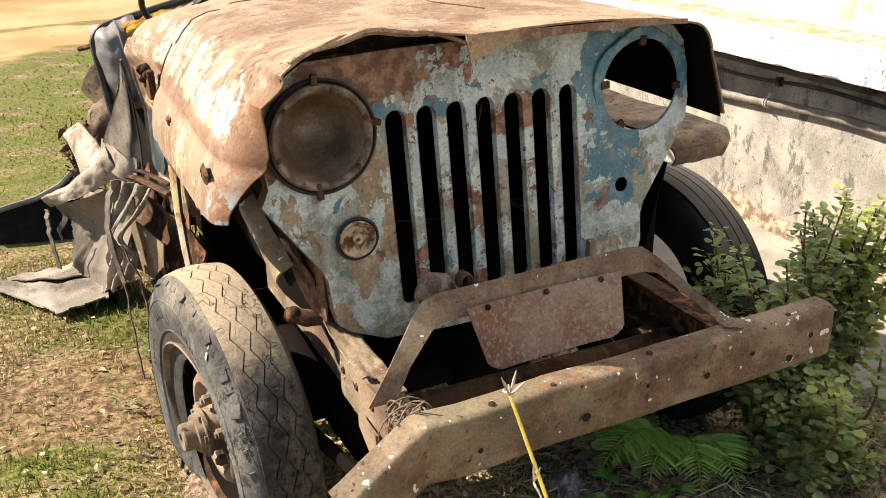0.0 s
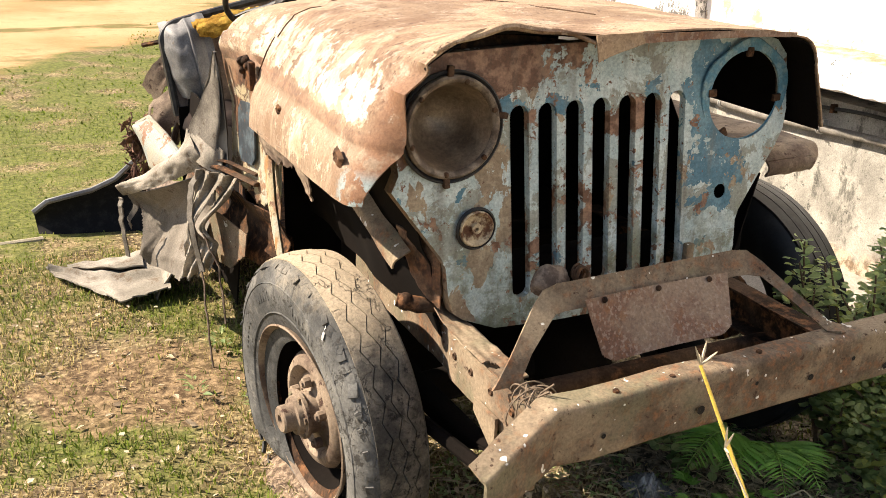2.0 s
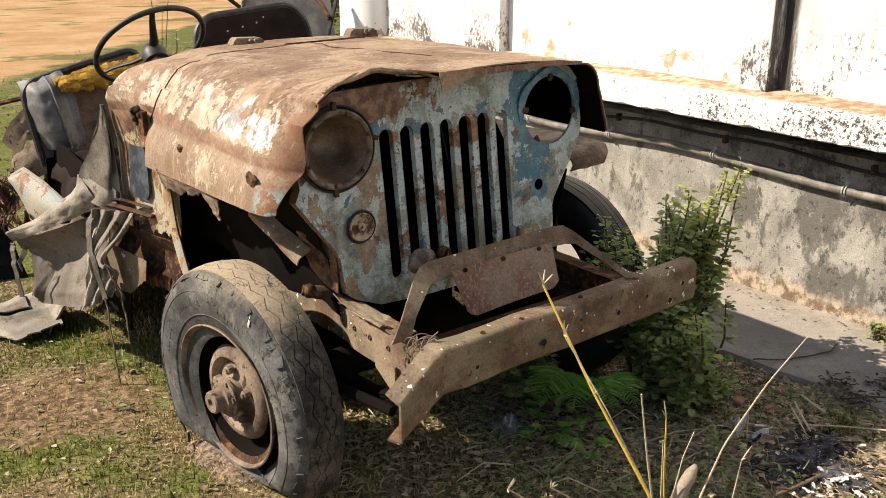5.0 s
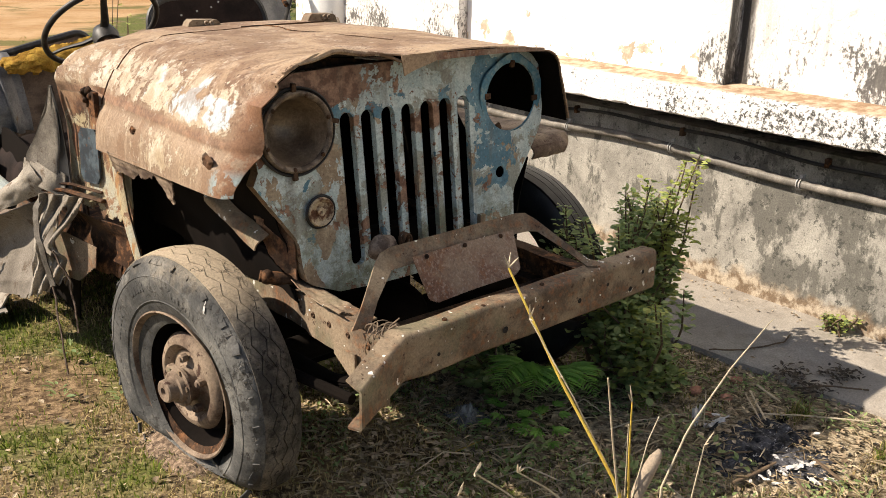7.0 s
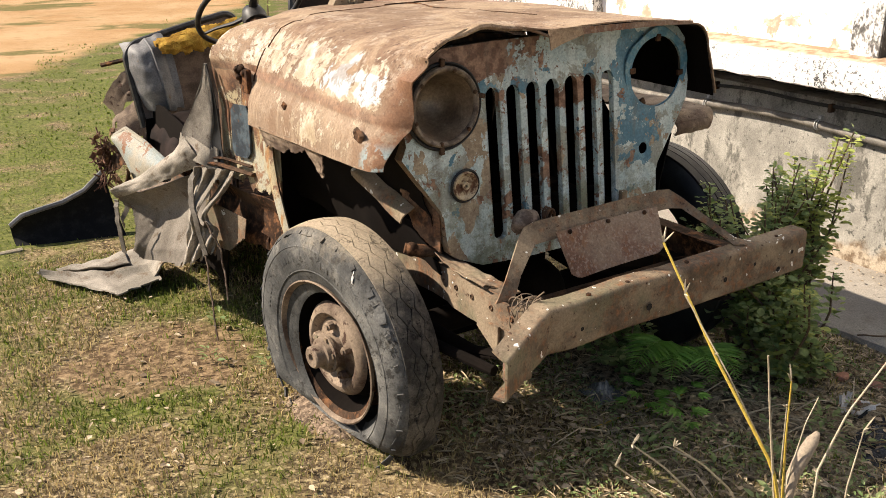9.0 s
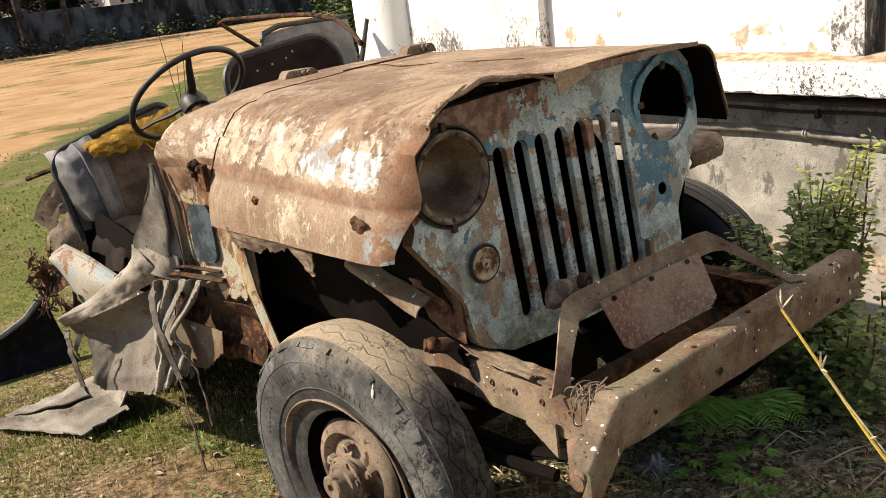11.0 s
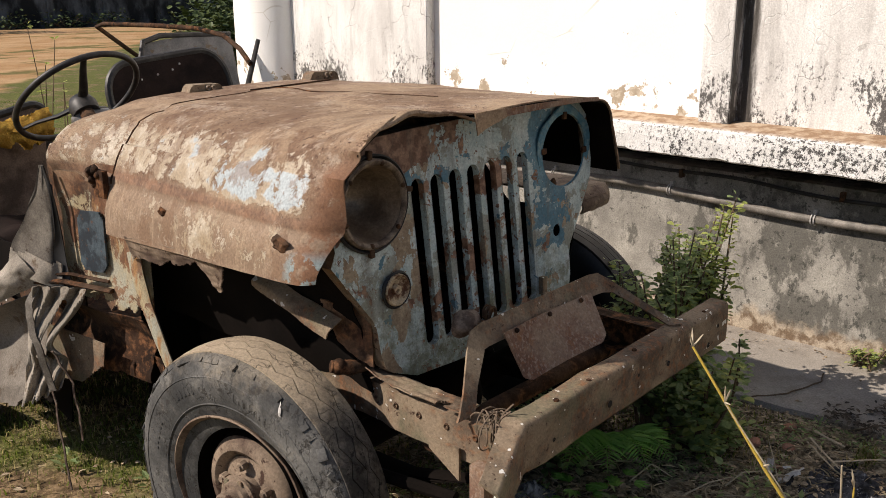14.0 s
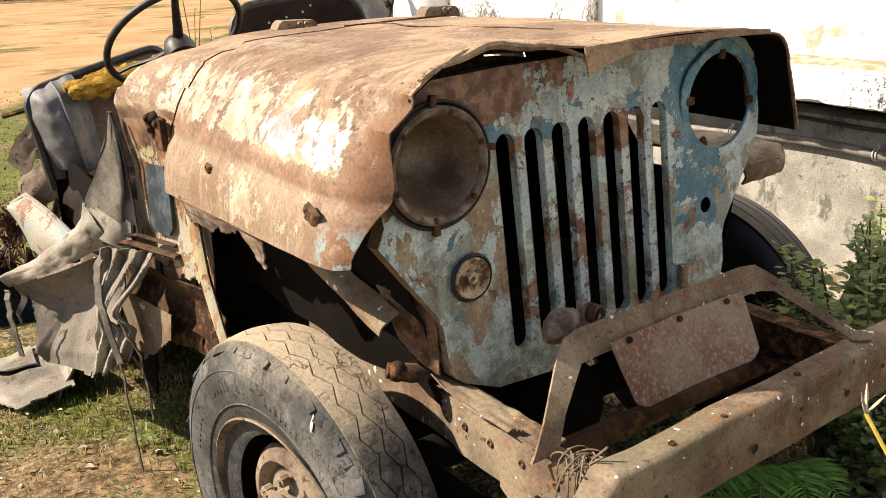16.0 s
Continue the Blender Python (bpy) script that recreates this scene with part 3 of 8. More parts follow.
def box(bm, x0, x1, y0, y1, z0, z1, bevel=0.0, m=None):
    made = bmesh.ops.create_cube(bm, size=1.0)["verts"]
    for v in made:
        v.co = Vector(((x0 + x1) / 2 + v.co.x * (x1 - x0), (y0 + y1) / 2 + v.co.y * (y1 - y0), (z0 + z1) / 2 + v.co.z * (z1 - z0)))
    if bevel:
        edges = list({e for v in made for e in v.link_edges})
        made = bmesh.ops.bevel(bm, geom=edges, offset=bevel, segments=2, affect="EDGES", profile=0.6)["verts"]
    if m is not None:
        bmesh.ops.transform(bm, matrix=m, verts=list(set(made)))
    return bm


def tube(bm, pts, radius, n=8, flat=1.0, close=False):
    """A swept tube through points; radius a number or one per point; flat squashes it along its second axis."""
    pts = [Vector(p) for p in pts]
    radii = [float(r) for r in radius] if isinstance(radius, (list, tuple)) else [radius] * len(pts)
    rings, side = [], None
    for i, p in enumerate(pts):
        a, b = pts[max(i - 1, 0)], pts[min(i + 1, len(pts) - 1)]
        if close:
            a, b = pts[i - 1], pts[(i + 1) % len(pts)]
        d = (b - a).normalized()
        if side is None:
            side = d.cross(Vector((0, 0, 1)) if abs(d.z) < 0.9 else Vector((1, 0, 0))).normalized()
        side = (side - d * side.dot(d)).normalized()
        up = side.cross(d)
        rings.append([bm.verts.new(p + radii[i] * (math.cos(2 * math.pi * k / n) * side + flat * math.sin(2 * math.pi * k / n) * up)) for k in range(n)])
    last = len(rings) if close else len(rings) - 1
    for i in range(last):
        r, s = rings[i], rings[(i + 1) % len(rings)]
        for k in range(n):
            bm.faces.new((r[k], r[(k + 1) % n], s[(k + 1) % n], s[k]))
    if not close:
        bm.faces.new(rings[0])
        bm.faces.new(rings[-1][::-1])
    return bm


def sheet(bm, fn, nu, nv, thick=0.003, keep=None):
    """A curved plate of real thickness from fn(u, v) with u, v in 0..1; keep(u, v) may leave cells out."""
    grid = [[Vector(fn(i / nu, j / nv)) for j in range(nv + 1)] for i in range(nu + 1)]
    norm = [[None] * (nv + 1) for _ in range(nu + 1)]
    for i in range(nu + 1):
        for j in range(nv + 1):
            a = grid[min(i + 1, nu)][j] - grid[max(i - 1, 0)][j]
            b = grid[i][min(j + 1, nv)] - grid[i][max(j - 1, 0)]
            c = a.cross(b)
            norm[i][j] = c.normalized() if c.length > 1e-9 else Vector((0, 0, 1))
    cells = {(i, j) for i in range(nu) for j in range(nv) if keep is None or keep((i + 0.5) / nu, (j + 0.5) / nv)}
    top, low = {}, {}

    def vert(store, i, j, s):
        if (i, j) not in store:
            store[i, j] = bm.verts.new(grid[i][j] + norm[i][j] * s)
        return store[i, j]

    for i, j in cells:
        ring = ((i, j), (i + 1, j), (i + 1, j + 1), (i, j + 1))
        bm.faces.new([vert(top, *c, thick / 2) for c in ring])
        bm.faces.new([vert(low, *c, -thick / 2) for c in reversed(ring)])
        for (a, b), other in zip(zip(ring, ring[1:] + ring[:1]), ((i, j - 1), (i + 1, j), (i, j + 1), (i - 1, j))):
            if other not in cells:
                bm.faces.new((vert(top, *b, thick / 2), vert(top, *a, thick / 2), vert(low, *a, -thick / 2), vert(low, *b, -thick / 2)))
    return bm


def lathe(bm, profile, n=48, m=None, wobble=None):
    """Turn a profile of (along axis x, radius) round the x axis."""
    rings = []
    for k in range(n):
        a = 2 * math.pi * k / n
        ring = []
        for i, (x, r) in enumerate(profile):
            p = Vector((x, r * math.cos(a), r * math.sin(a)))
            if wobble:
                p = Vector(wobble(p, a, i))
            ring.append(bm.verts.new(m @ p if m is not None else p))
        rings.append(ring)
    for k in range(n):
        r, s = rings[k], rings[(k + 1) % n]
        for i in range(len(profile) - 1):
            bm.faces.new((r[i], r[i + 1], s[i + 1], s[i]))
    return bm


def plate_outline(bm, pts, holes, fn, thick, step=0.012):
    """A plate from an outline with holes, laid by fn(x, z, depth) into the place: filled flat, then given thickness."""
    edges, loops = [], []
    for loop in [pts, *holes]:
        vs = [bm.verts.new((x, 0, z)) for x, z in loop]
        loops.append(vs)
        edges += [bm.edges.new((vs[i], vs[(i + 1) % len(vs)])) for i in range(len(vs))]
    bmesh.ops.triangle_fill(bm, edges=edges, use_beauty=True, use_dissolve=False)
    front = list(bm.faces)
    back = bmesh.ops.duplicate(bm, geom=front)
    twin = {k: v for k, v in back["vert_map"].items() if isinstance(k, bmesh.types.BMVert) and k in {x for l in loops for x in l}}
    for k, v in twin.items():
        v.co.y = thick
    for vs in loops:
        for i in range(len(vs)):
            a, b = vs[i], vs[(i + 1) % len(vs)]
            bm.faces.new((a, b, twin[b], twin[a]))
    for v in bm.verts:
        v.co = Vector(fn(v.co.x, v.co.z, v.co.y))
    return bm


def circle(cx, cz, r, n=40, rz=None):
    return [(cx + r * math.cos(2 * math.pi * k / n), cz + (rz or r) * math.sin(2 * math.pi * k / n)) for k in range(n)]


def slot(cx, z0, z1, w, n=8):
    r = w / 2
    top = [(cx + r * math.cos(math.pi * k / n), z1 - r + r * math.sin(math.pi * k / n)) for k in range(n + 1)]
    low = [(cx - r * math.cos(math.pi * k / n), z0 + r - r * math.sin(math.pi * k / n)) for k in range(n + 1)]
    return top + low


def lerp_curve(pts, s):
    k = float(s) * (len(pts) - 1)
    i = min(int(k), len(pts) - 2)
    return Vector(pts[i]).lerp(Vector(pts[i + 1]), k - i)


def nz(p, s, seed=0.0):
    """Smooth noise, -1..1."""
    return noise.noise(Vector(p) * s + Vector((seed, seed * 1.7, seed * 0.3)))


def ground_z(x, y):
    rise = min(max((x - 0.3) / 0.7, 0), 1)
    swell = 0.045 * math.exp(-((x + 0.50) ** 2 + (y - 0.05) ** 2) / 0.30)
    return 0.055 + 0.038 * rise * (1 if y < 3 else max(0, 1 - (y - 3) / 4)) + 0.016 * nz((x, y, 0), 1.1) + 0.008 * nz((x, y, 0), 4.0) + swell


# ---- ground, path and wall ----
def wall_x(y, x0):
    return x0 + 0.06 * y


def build_ground():
    bm = bmesh.new()
    xs = sorted({*np.round(np.linspace(-4, 3, 71), 3), *np.round(np.linspace(-12, 12, 49), 3), *np.linspace(-300, 300, 41)})
    ys = sorted({*np.round(np.linspace(-3, 6, 91), 3), *np.round(np.linspace(-8, 20, 57), 3), *np.linspace(-300, 300, 41)})
    grid = [[bm.verts.new((x, y, ground_z(x, y))) for y in ys] for x in xs]
    for i in range(len(xs) - 1):
        for j in range(len(ys) - 1):
            bm.faces.new((grid[i][j], grid[i + 1][j], grid[i + 1][j + 1], grid[i][j + 1]))
    solid("ground", bm, "ground", "dry patchy grass with orange bare dirt beyond", "ground", kind="structure")
    bm = bmesh.new()
    n = 60
    rows = []
    for i in range(n + 1):
        y = -2.6 + 7.2 * i / n
        xl = 1.20 + 0.07 * nz((0, y, 0), 1.7) + 0.04 * nz((0, y, 0), 6) - 0.03 * (y + 0.5)
        z = 0.112 - 0.006 * nz((3, y, 0), 2)
        rows.append([bm.verts.new(c) for c in ((xl - 0.02, y, 0.0), (xl, y, z - 0.012), (xl + 0.02, y, z), (wall_x(y, 1.62), y, z + 0.002), (wall_x(y, 1.80), y, z + 0.004))])
    for a, b in zip(rows, rows[1:]):
        for k in range(4):
            bm.faces.new((a[k], a[k + 1], b[k + 1], b[k]))
    solid("path", bm, "path", "cracked grey concrete apron along the wall", "path", kind="structure")


def slab(bm, y0, y1, xa, xb, z0, z1, bevel=0.0):
    """A block along the wall: xa and xb are taken at y = 0 and follow the wall's slant."""
    made = bmesh.ops.create_cube(bm, size=1.0)["verts"]
    for v in made:
        y = (y0 + y1) / 2 + v.co.y * (y1 - y0)
        v.co = Vector((wall_x(y, (xa + xb) / 2 + v.co.x * (xb - xa)), y, (z0 + z1) / 2 + v.co.z * (z1 - z0)))
    if bevel:
        bmesh.ops.bevel(bm, geom=list({e for v in made for e in v.link_edges}), offset=bevel, segments=2, affect="EDGES")


BAY, PROUD, PLINTH, LEDGE = 1.705, 1.645, 1.765, 1.535


def build_wall():
    wall = thing("wall_building", (2.0, 0, 0), "weathered whitewashed masonry wall with a projecting ledge", "wall", kind="structure")
    bm = bmesh.new()
    slab(bm, -4.0, 3.70, PLINTH, PLINTH + 0.3, -0.1, 0.752)
    part("plinth", bm, "plinth", wall, "stained grey plaster plinth with moss and cracks")
    # the ledge's shade in this recess is painted near-black
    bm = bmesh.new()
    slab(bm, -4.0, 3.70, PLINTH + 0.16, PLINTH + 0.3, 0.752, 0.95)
    part("ledge_recess", bm, "grime_shade", wall, "recess under the ledge with its shade painted near-black")
    bm = bmesh.new()
    slab(bm, -4.0, 3.70, BAY + 0.26, BAY + 4.5, -0.1, 4.98)
    part("building_mass", bm, "white", wall)
    bm = bmesh.new()
    slab(bm, 0.29, 1.86, BAY, BAY + 0.25, 0.9, 5.0)
    part("white_bay", bm, "white", wall, "bright whitewashed plaster with flaked patches")
    bm = bmesh.new()
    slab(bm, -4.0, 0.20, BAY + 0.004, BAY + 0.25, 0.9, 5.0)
    part("grey_bay", bm, "plaster", wall, "grey weathered plaster with black mould and a painted pilaster shadow")
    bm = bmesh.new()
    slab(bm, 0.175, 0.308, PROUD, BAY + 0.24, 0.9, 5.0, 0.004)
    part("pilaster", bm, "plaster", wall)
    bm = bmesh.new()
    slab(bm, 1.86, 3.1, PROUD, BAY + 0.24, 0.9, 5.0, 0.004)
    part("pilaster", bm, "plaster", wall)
    bm = bmesh.new()
    slab(bm, 3.22, 3.70, PROUD + 0.02, BAY + 0.24, -0.1, 5.0, 0.006)
    part("corner_pier", bm, "white", wall, "whitewashed corner pier")
    bm = bmesh.new()
    tube(bm, [(wall_x(3.20, PROUD), 3.20, z) for z in (-0.1, 1.0, 2.5, 5.0)], 0.17, 40)
    part("half_column", bm, "pier", wall, "weathered whitewashed round column")
    # the ledge: a long cast strip with a chipped lower edge
    bm = bmesh.new()
    n = 260
    rows = []
    for i in range(n + 1):
        y = -4.0 + 7.17 * i / n
        chip = 0.012 * max(0, nz((0, y, 0), 9)) + 0.006 * nz((1, y, 0), 30)
        c = ((LEDGE + 0.30, 0.955), (LEDGE + 0.19, 0.968), (LEDGE + 0.02, 0.951 + 0.003 * nz((2, y, 0), 20)), (LEDGE + 0.004 + chip * 0.3, 0.942), (LEDGE, 0.90), (LEDGE + chip * 0.6, 0.838 + chip), (LEDGE + 0.03, 0.828 + chip * 0.5), (LEDGE + 0.30, 0.828))
        rows.append([bm.verts.new((wall_x(y, x), y, z)) for x, z in c])
    for a, b in zip(rows, rows[1:]):
        for k in range(len(a)):
            bm.faces.new((a[k], b[k], b[(k + 1) % len(a)], a[(k + 1) % len(a)]))
    bm.faces.new(rows[0][::-1]), bm.faces.new(rows[-1])
    part("ledge", bm, "ledge", wall, "whitewashed concrete ledge blotched with black mould", smooth=False)
    # conduit with clips, and a thin cable above it
    pipe = thing("conduit_pipe", (1.74, 0.4, 0.63), "grey plastic conduit pipe clipped to the plinth", "pipe")
    bm = bmesh.new()
    def sag(y):
        return 0.632 + 0.012 * math.sin(y * 2.3 + 0.3) - 0.010 * math.cos(y * 4.4)
    tube(bm, [(wall_x(y, PLINTH - 0.024), y, sag(y)) for y in np.linspace(-3.9, 3.1, 90)], 0.017, 10)
    tubeob = part("tube", bm, "conduit", pipe)
    for y in (-2.0, -1.4, -0.776, -0.156, 0.464, 1.09, 1.7):
        bm = bmesh.new()
        for dy in (-0.006, 0.006):
            tube(bm, [(wall_x(y + dy, PLINTH - 0.024) + 0.021 * math.cos(a), y + dy, sag(y) + 0.021 * math.sin(a)) for a in np.linspace(0, 2 * math.pi, 14)[:-1]], 0.0028, 5, close=True)
        box(bm, wall_x(y, PLINTH - 0.02), wall_x(y, PLINTH + 0.002), y - 0.006, y + 0.006, sag(y) + 0.015, sag(y) + 0.035)
        part("pipe_clip", bm, "scrap", tubeob)
    cable = bmesh.new()
    tube(cable, [(wall_x(y, PLINTH - 0.012), y, 0.722 + 0.012 * math.sin(y * 3) + 0.006 * math.sin(y * 9)) for y in np.linspace(-3.9, 3.1, 90)], 0.008, 6)
    solid("cable", cable, "black", "thin black cable under the ledge", "cable")
    for y in (-1.6, -0.9, -0.25, 0.42, 1.05, 1.7):
        bm = bmesh.new()
        box(bm, wall_x(y, PLINTH - 0.028), wall_x(y, PLINTH), y - 0.008, y + 0.008, 0.705, 0.74, 0.003)
        solid("cable_clip", bm, "dark_rust", "small rusty clip holding the cable to the plinth", "clip", "cable clips")


M["pier"] = M["white"]
build_ground()
build_wall()


# ---- the jeep ----
jeep = thing("jeep", (0, 0.6, 0), "derelict rusted jeep with flaking blue grille and flat tyre", "car")


def G(x, z, d=0.0):
    """The grille's plane: x across, z up, d into the car."""
    return (x - 0.012 - 0.04 * (z - 0.87), 0.026 + (z - 1.06) * 0.085 + d, z - 0.008 + 0.03 * x)


SLOTS = [-0.1950 + 0.0635 * i for i in range(7)]


def build_grille():
    half = [(0.0, 1.174), (0.20, 1.174), (0.40, 1.170), (0.456, 1.155), (0.484, 1.12), (0.492, 1.0), (0.488, 0.955), (0.468, 0.925), (0.372, 0.785), (0.362, 0.76), (0.360, 0.700), (0.352, 0.668), (0.33, 0.648), (0.26, 0.618), (0.12, 0.606), (0.0, 0.605)]
    outline = half + [(-x * (0.928 if z > 0.93 else 1.0), z) for x, z in half[-2:0:-1]]
    outline = [(x + 0.003 * nz((x, z, 0), 40), z + 0.004 * nz((z, x, 2), 35)) for x, z in outline]
    hr = circle(0.368, 1.040, 0.098, 44)
    holes = [slot(x, 0.672, 1.064, 0.042) for x in SLOTS]
    holes += [circle(-0.346, 1.038, 0.080, 36), hr, circle(0.314, 0.832, 0.0165, 18), circle(-0.298, 0.835, 0.02, 18)]
    bm = plate_outline(bmesh.new(), outline, holes, G, 0.003)
    panel = part("grille", bm, "blue", jeep, "flaking blue-grey painted grille panel with seven slots", smooth=False)
    # folded edges of the slots
    for x in SLOTS:
        bm = bmesh.new()
        loop = slot(x, 0.672, 1.064, 0.042)
        rows = [[bm.verts.new(G(px + (x - px) * s, pz, d)) for px, pz in loop] for d, s in ((-0.001, 0.0), (0.002, 0.04), (0.016, 0.08), (0.016, 0.0))]
        for a, b in zip(rows, rows[1:]):
            for k in range(len(loop)):
                bm.faces.new((a[k], a[(k + 1) % len(loop)], b[(k + 1) % len(loop)], b[k]))
        part("slot_flange", bm, "blue", panel)
    # flange round the rim, turned to the back
    bm = bmesh.new()
    rows = [[bm.verts.new(G(x * s, z, d)) for x, z in outline] for d, s in ((0.001, 1.0), (0.012, 1.008), (0.03, 1.006), (0.03, 0.995))]
    for a, b in zip(rows, rows[1:]):
        for k in range(len(outline)):
            bm.faces.new((a[k], a[(k + 1) % len(outline)], b[(k + 1) % len(outline)], b[k]))
    part("rim_flange", bm, "rust", panel)
    # head lamp bucket
    m = Matrix.Translation(G(-0.346, 1.038, 0.0)) @ Matrix(((0, 1, 0, 0), (-1, 0, 0, 0), (0, 0, 1, 0), (0, 0, 0, 1)))
    bucket = part("headlight_bucket", lathe(bmesh.new(), [(0.004, 0.098), (0.016, 0.098), (0.020, 0.092), (0.016, 0.083), (0.004, 0.078), (-0.03, 0.070), (-0.065, 0.052), (-0.088, 0.028), (-0.094, 0.001)], 56, m), "bucket", jeep, "empty dusty headlamp bucket")
    bm = lathe(bmesh.new(), [(0.008, 0.097), (0.015, 0.100), (0.018, 0.104), (0.015, 0.1075), (0.006, 0.107), (0.002, 0.100)], 56, m)
    part("headlight_gasket", bm, "black", bucket, "black rubber gasket")
    bm = lathe(bmesh.new(), [(0.012, 0.0985), (0.021, 0.0975), (0.025, 0.093), (0.024, 0.088), (0.018, 0.083), (0.010, 0.0825)], 56, m)
    part("headlight_ring", bm, "bezel", bucket, "dull brown retaining ring")
    for a in (20, 75, 140, 200, 262, 318):
        bm = bmesh.new()
        c = m @ Vector((0.022, 0.089 * math.cos(radians(a)), 0.089 * math.sin(radians(a))))
        bmesh.ops.create_uvsphere(bm, u_segments=8, v_segments=6, radius=0.006, matrix=Matrix.Translation(c))
        part("ring_screw", bm, "dark_rust", bucket)
    for a in (10, 95, 265):
        bm = box(bmesh.new(), -0.012, 0.012, -0.004, 0.008, -0.006, 0.006, 0.002, Matrix.Translation(m @ Vector((0.018, 0.104 * math.cos(radians(a)), 0.104 * math.sin(radians(a))))) @ pose(0, 0, 0, 0, a, 0))
        part("ring_lug", bm, "dark_rust", bucket)
    # the bare opening on the other side: bolt tabs and a dark blue ring of old paint
    mr = Matrix.Translation(G(0.368, 1.040, -0.002)) @ Matrix(((0, 1, 0, 0), (-1, 0, 0, 0), (0, 0, 1, 0), (0, 0, 0, 1)))
    for a in (88, 186, 300, 5):
        bm = bmesh.new()
        c = mr @ Vector((0.0, -0.093 * math.cos(radians(a)), 0.093 * math.sin(radians(a))))
        box(bm, -0.008, 0.008, -0.004, 0.004, -0.010, 0.010, 0.002, Matrix.Translation(c) @ pose(0, 0, 0, 0, 90 - a, 0))
        part("lamp_tab", bm, "dark_rust", panel)
    bm = lathe(bmesh.new(), [(-0.002, 0.096), (0.0005, 0.0975), (0.0015, 0.118), (-0.001, 0.120)], 48, mr, lambda p, a, i: (p.x, p.y * (1 + 0.04 * math.sin(3 * a) * (i > 1)), p.z * (1 + 0.05 * math.sin(5 * a) * (i > 1))))
    part("lamp_opening_rim", bm, "slate_ring", panel, "deep blue paint round the empty lamp opening")
    # side lamp
    mp = Matrix.Translation(G(-0.298, 0.835, 0.0)) @ Matrix(((0, 1, 0, 0), (-1, 0, 0, 0), (0, 0, 1, 0), (0, 0, 0, 1)))
    lamp = part("side_lamp", lathe(bmesh.new(), [(0.0, 0.037), (0.010, 0.037), (0.013, 0.034), (0.009, 0.030), (0.004, 0.026), (0.002, 0.012), (0.012, 0.010), (0.012, 0.004), (0.004, 0.003), (0.004, 0.0005)], 32, mp), "lamp_socket", jeep, "round rusted side lamp socket with cream centre")
    bm = lathe(bmesh.new(), [(0.006, 0.036), (0.011, 0.040), (0.006, 0.044), (0.0, 0.040)], 32, mp)
    part("lamp_gasket", bm, "black", lamp)
    # latch and knob along the foot of the grille
    bm = box(bmesh.new(), -0.010, 0.010, -0.016, 0.0, -0.02, 0.028, 0.003, Matrix.Translation(G(0.225, 0.70, 0)))
    box(bm, -0.012, 0.012, -0.028, -0.010, -0.024, -0.014, 0.003, Matrix.Translation(G(0.225, 0.70, 0)))
    part("hook", bm, "rust", jeep, "small rusty hook")


q = Mat("deep_blue_paint", 0.6)
q.color(q.mix(q.step(q.noise(40, 4), 0.45, 0.62), (0.07, 0.21, 0.30), (0.20, 0.33, 0.37)))
M["slate_ring"] = q.m
q = Mat("lamp_socket", 0.7)
q.color(q.mix(q.step(q.noise(45, 5), 0.42, 0.58), (0.14, 0.06, 0.03), (0.55, 0.44, 0.29))).bump(q.noise(80, 4), 0.4, 0.002)
M["lamp_socket"] = q.m
q = Mat("bezel_brown", 0.7)
q.color(q.mix(q.step(q.noise(30, 5), 0.4, 0.62), (0.10, 0.07, 0.05), (0.27, 0.21, 0.155))).bump(q.noise(80, 4), 0.4, 0.002)
M["bezel"] = q.m
build_grille()

HOOD = [(-0.588, 0.868), (-0.586, 0.90), (-0.582, 0.94), (-0.572, 0.975), (-0.558, 1.000), (-0.556, 1.012), (-0.548, 1.03), (-0.535, 1.06), (-0.515, 1.095), (-0.49, 1.128), (-0.455, 1.155), (-0.41, 1.172), (-0.33, 1.182), (-0.2, 1.189), (0.0, 1.192)]


def hood_profile(u):
    """u 0..1 from the lower left edge over the crown to the lower right edge."""
    k = min(u, 1 - u) * 2 * (len(HOOD) - 1)
    i = min(int(k), len(HOOD) - 2)
    f = k - i
    x, z = HOOD[i][0] * (1 - f) + HOOD[i + 1][0] * f, HOOD[i][1] * (1 - f) + HOOD[i + 1][1] * f
    if u > 0.5:
        x = -x
        if z < 1.172:
            s = (1.172 - z) / 0.304
            roll = [(0.41, 1.172), (0.432, 1.168), (0.450, 1.158), (0.464, 1.142), (0.475, 1.118), (0.485, 1.09), (0.497, 1.06), (0.508, 1.03), (0.519, 1.0), (0.529, 0.965)]
            j = min(int(s * 9), 8)
            x, z = (roll[j][c] + (roll[j + 1][c] - roll[j][c]) * (s * 9 - j) for c in (0, 1))
    return x, z


def hood_point(u, y):
    x, z = hood_profile(u)
    z += 0.02 * x - 0.012 * y * (z > 1.1)
    if u < 0.45 and z < 1.16:
        k = max(0.0, 1 - (y + 0.03) / 0.13) ** 2
        w = min(1.0, max(0.0, (z - 0.88) / 0.10))
        f = min(1.0, (1.16 - z) / 0.06)
        f = f * f * (3 - 2 * f)
        room = -0.490 + 1.3 * max(0.0, z - 1.095) - x
        x += min(0.055 * k * (0.30 + 0.70 * w) * f + 0.008 * f, max(0.0, room))
        z += 0.030 * max(0, 1 - y / 0.9) * max(0, (0.98 - z) / 0.11) - 0.012 * y
    dent = 0.006 * nz((x, y, 0), 3.5) + 0.002 * nz((x, y, z), 14)
    return Vector((x + 0.045 * y + (dent if z < 1.12 else 0), y, z + (dent if z > 1.1 else 0)))


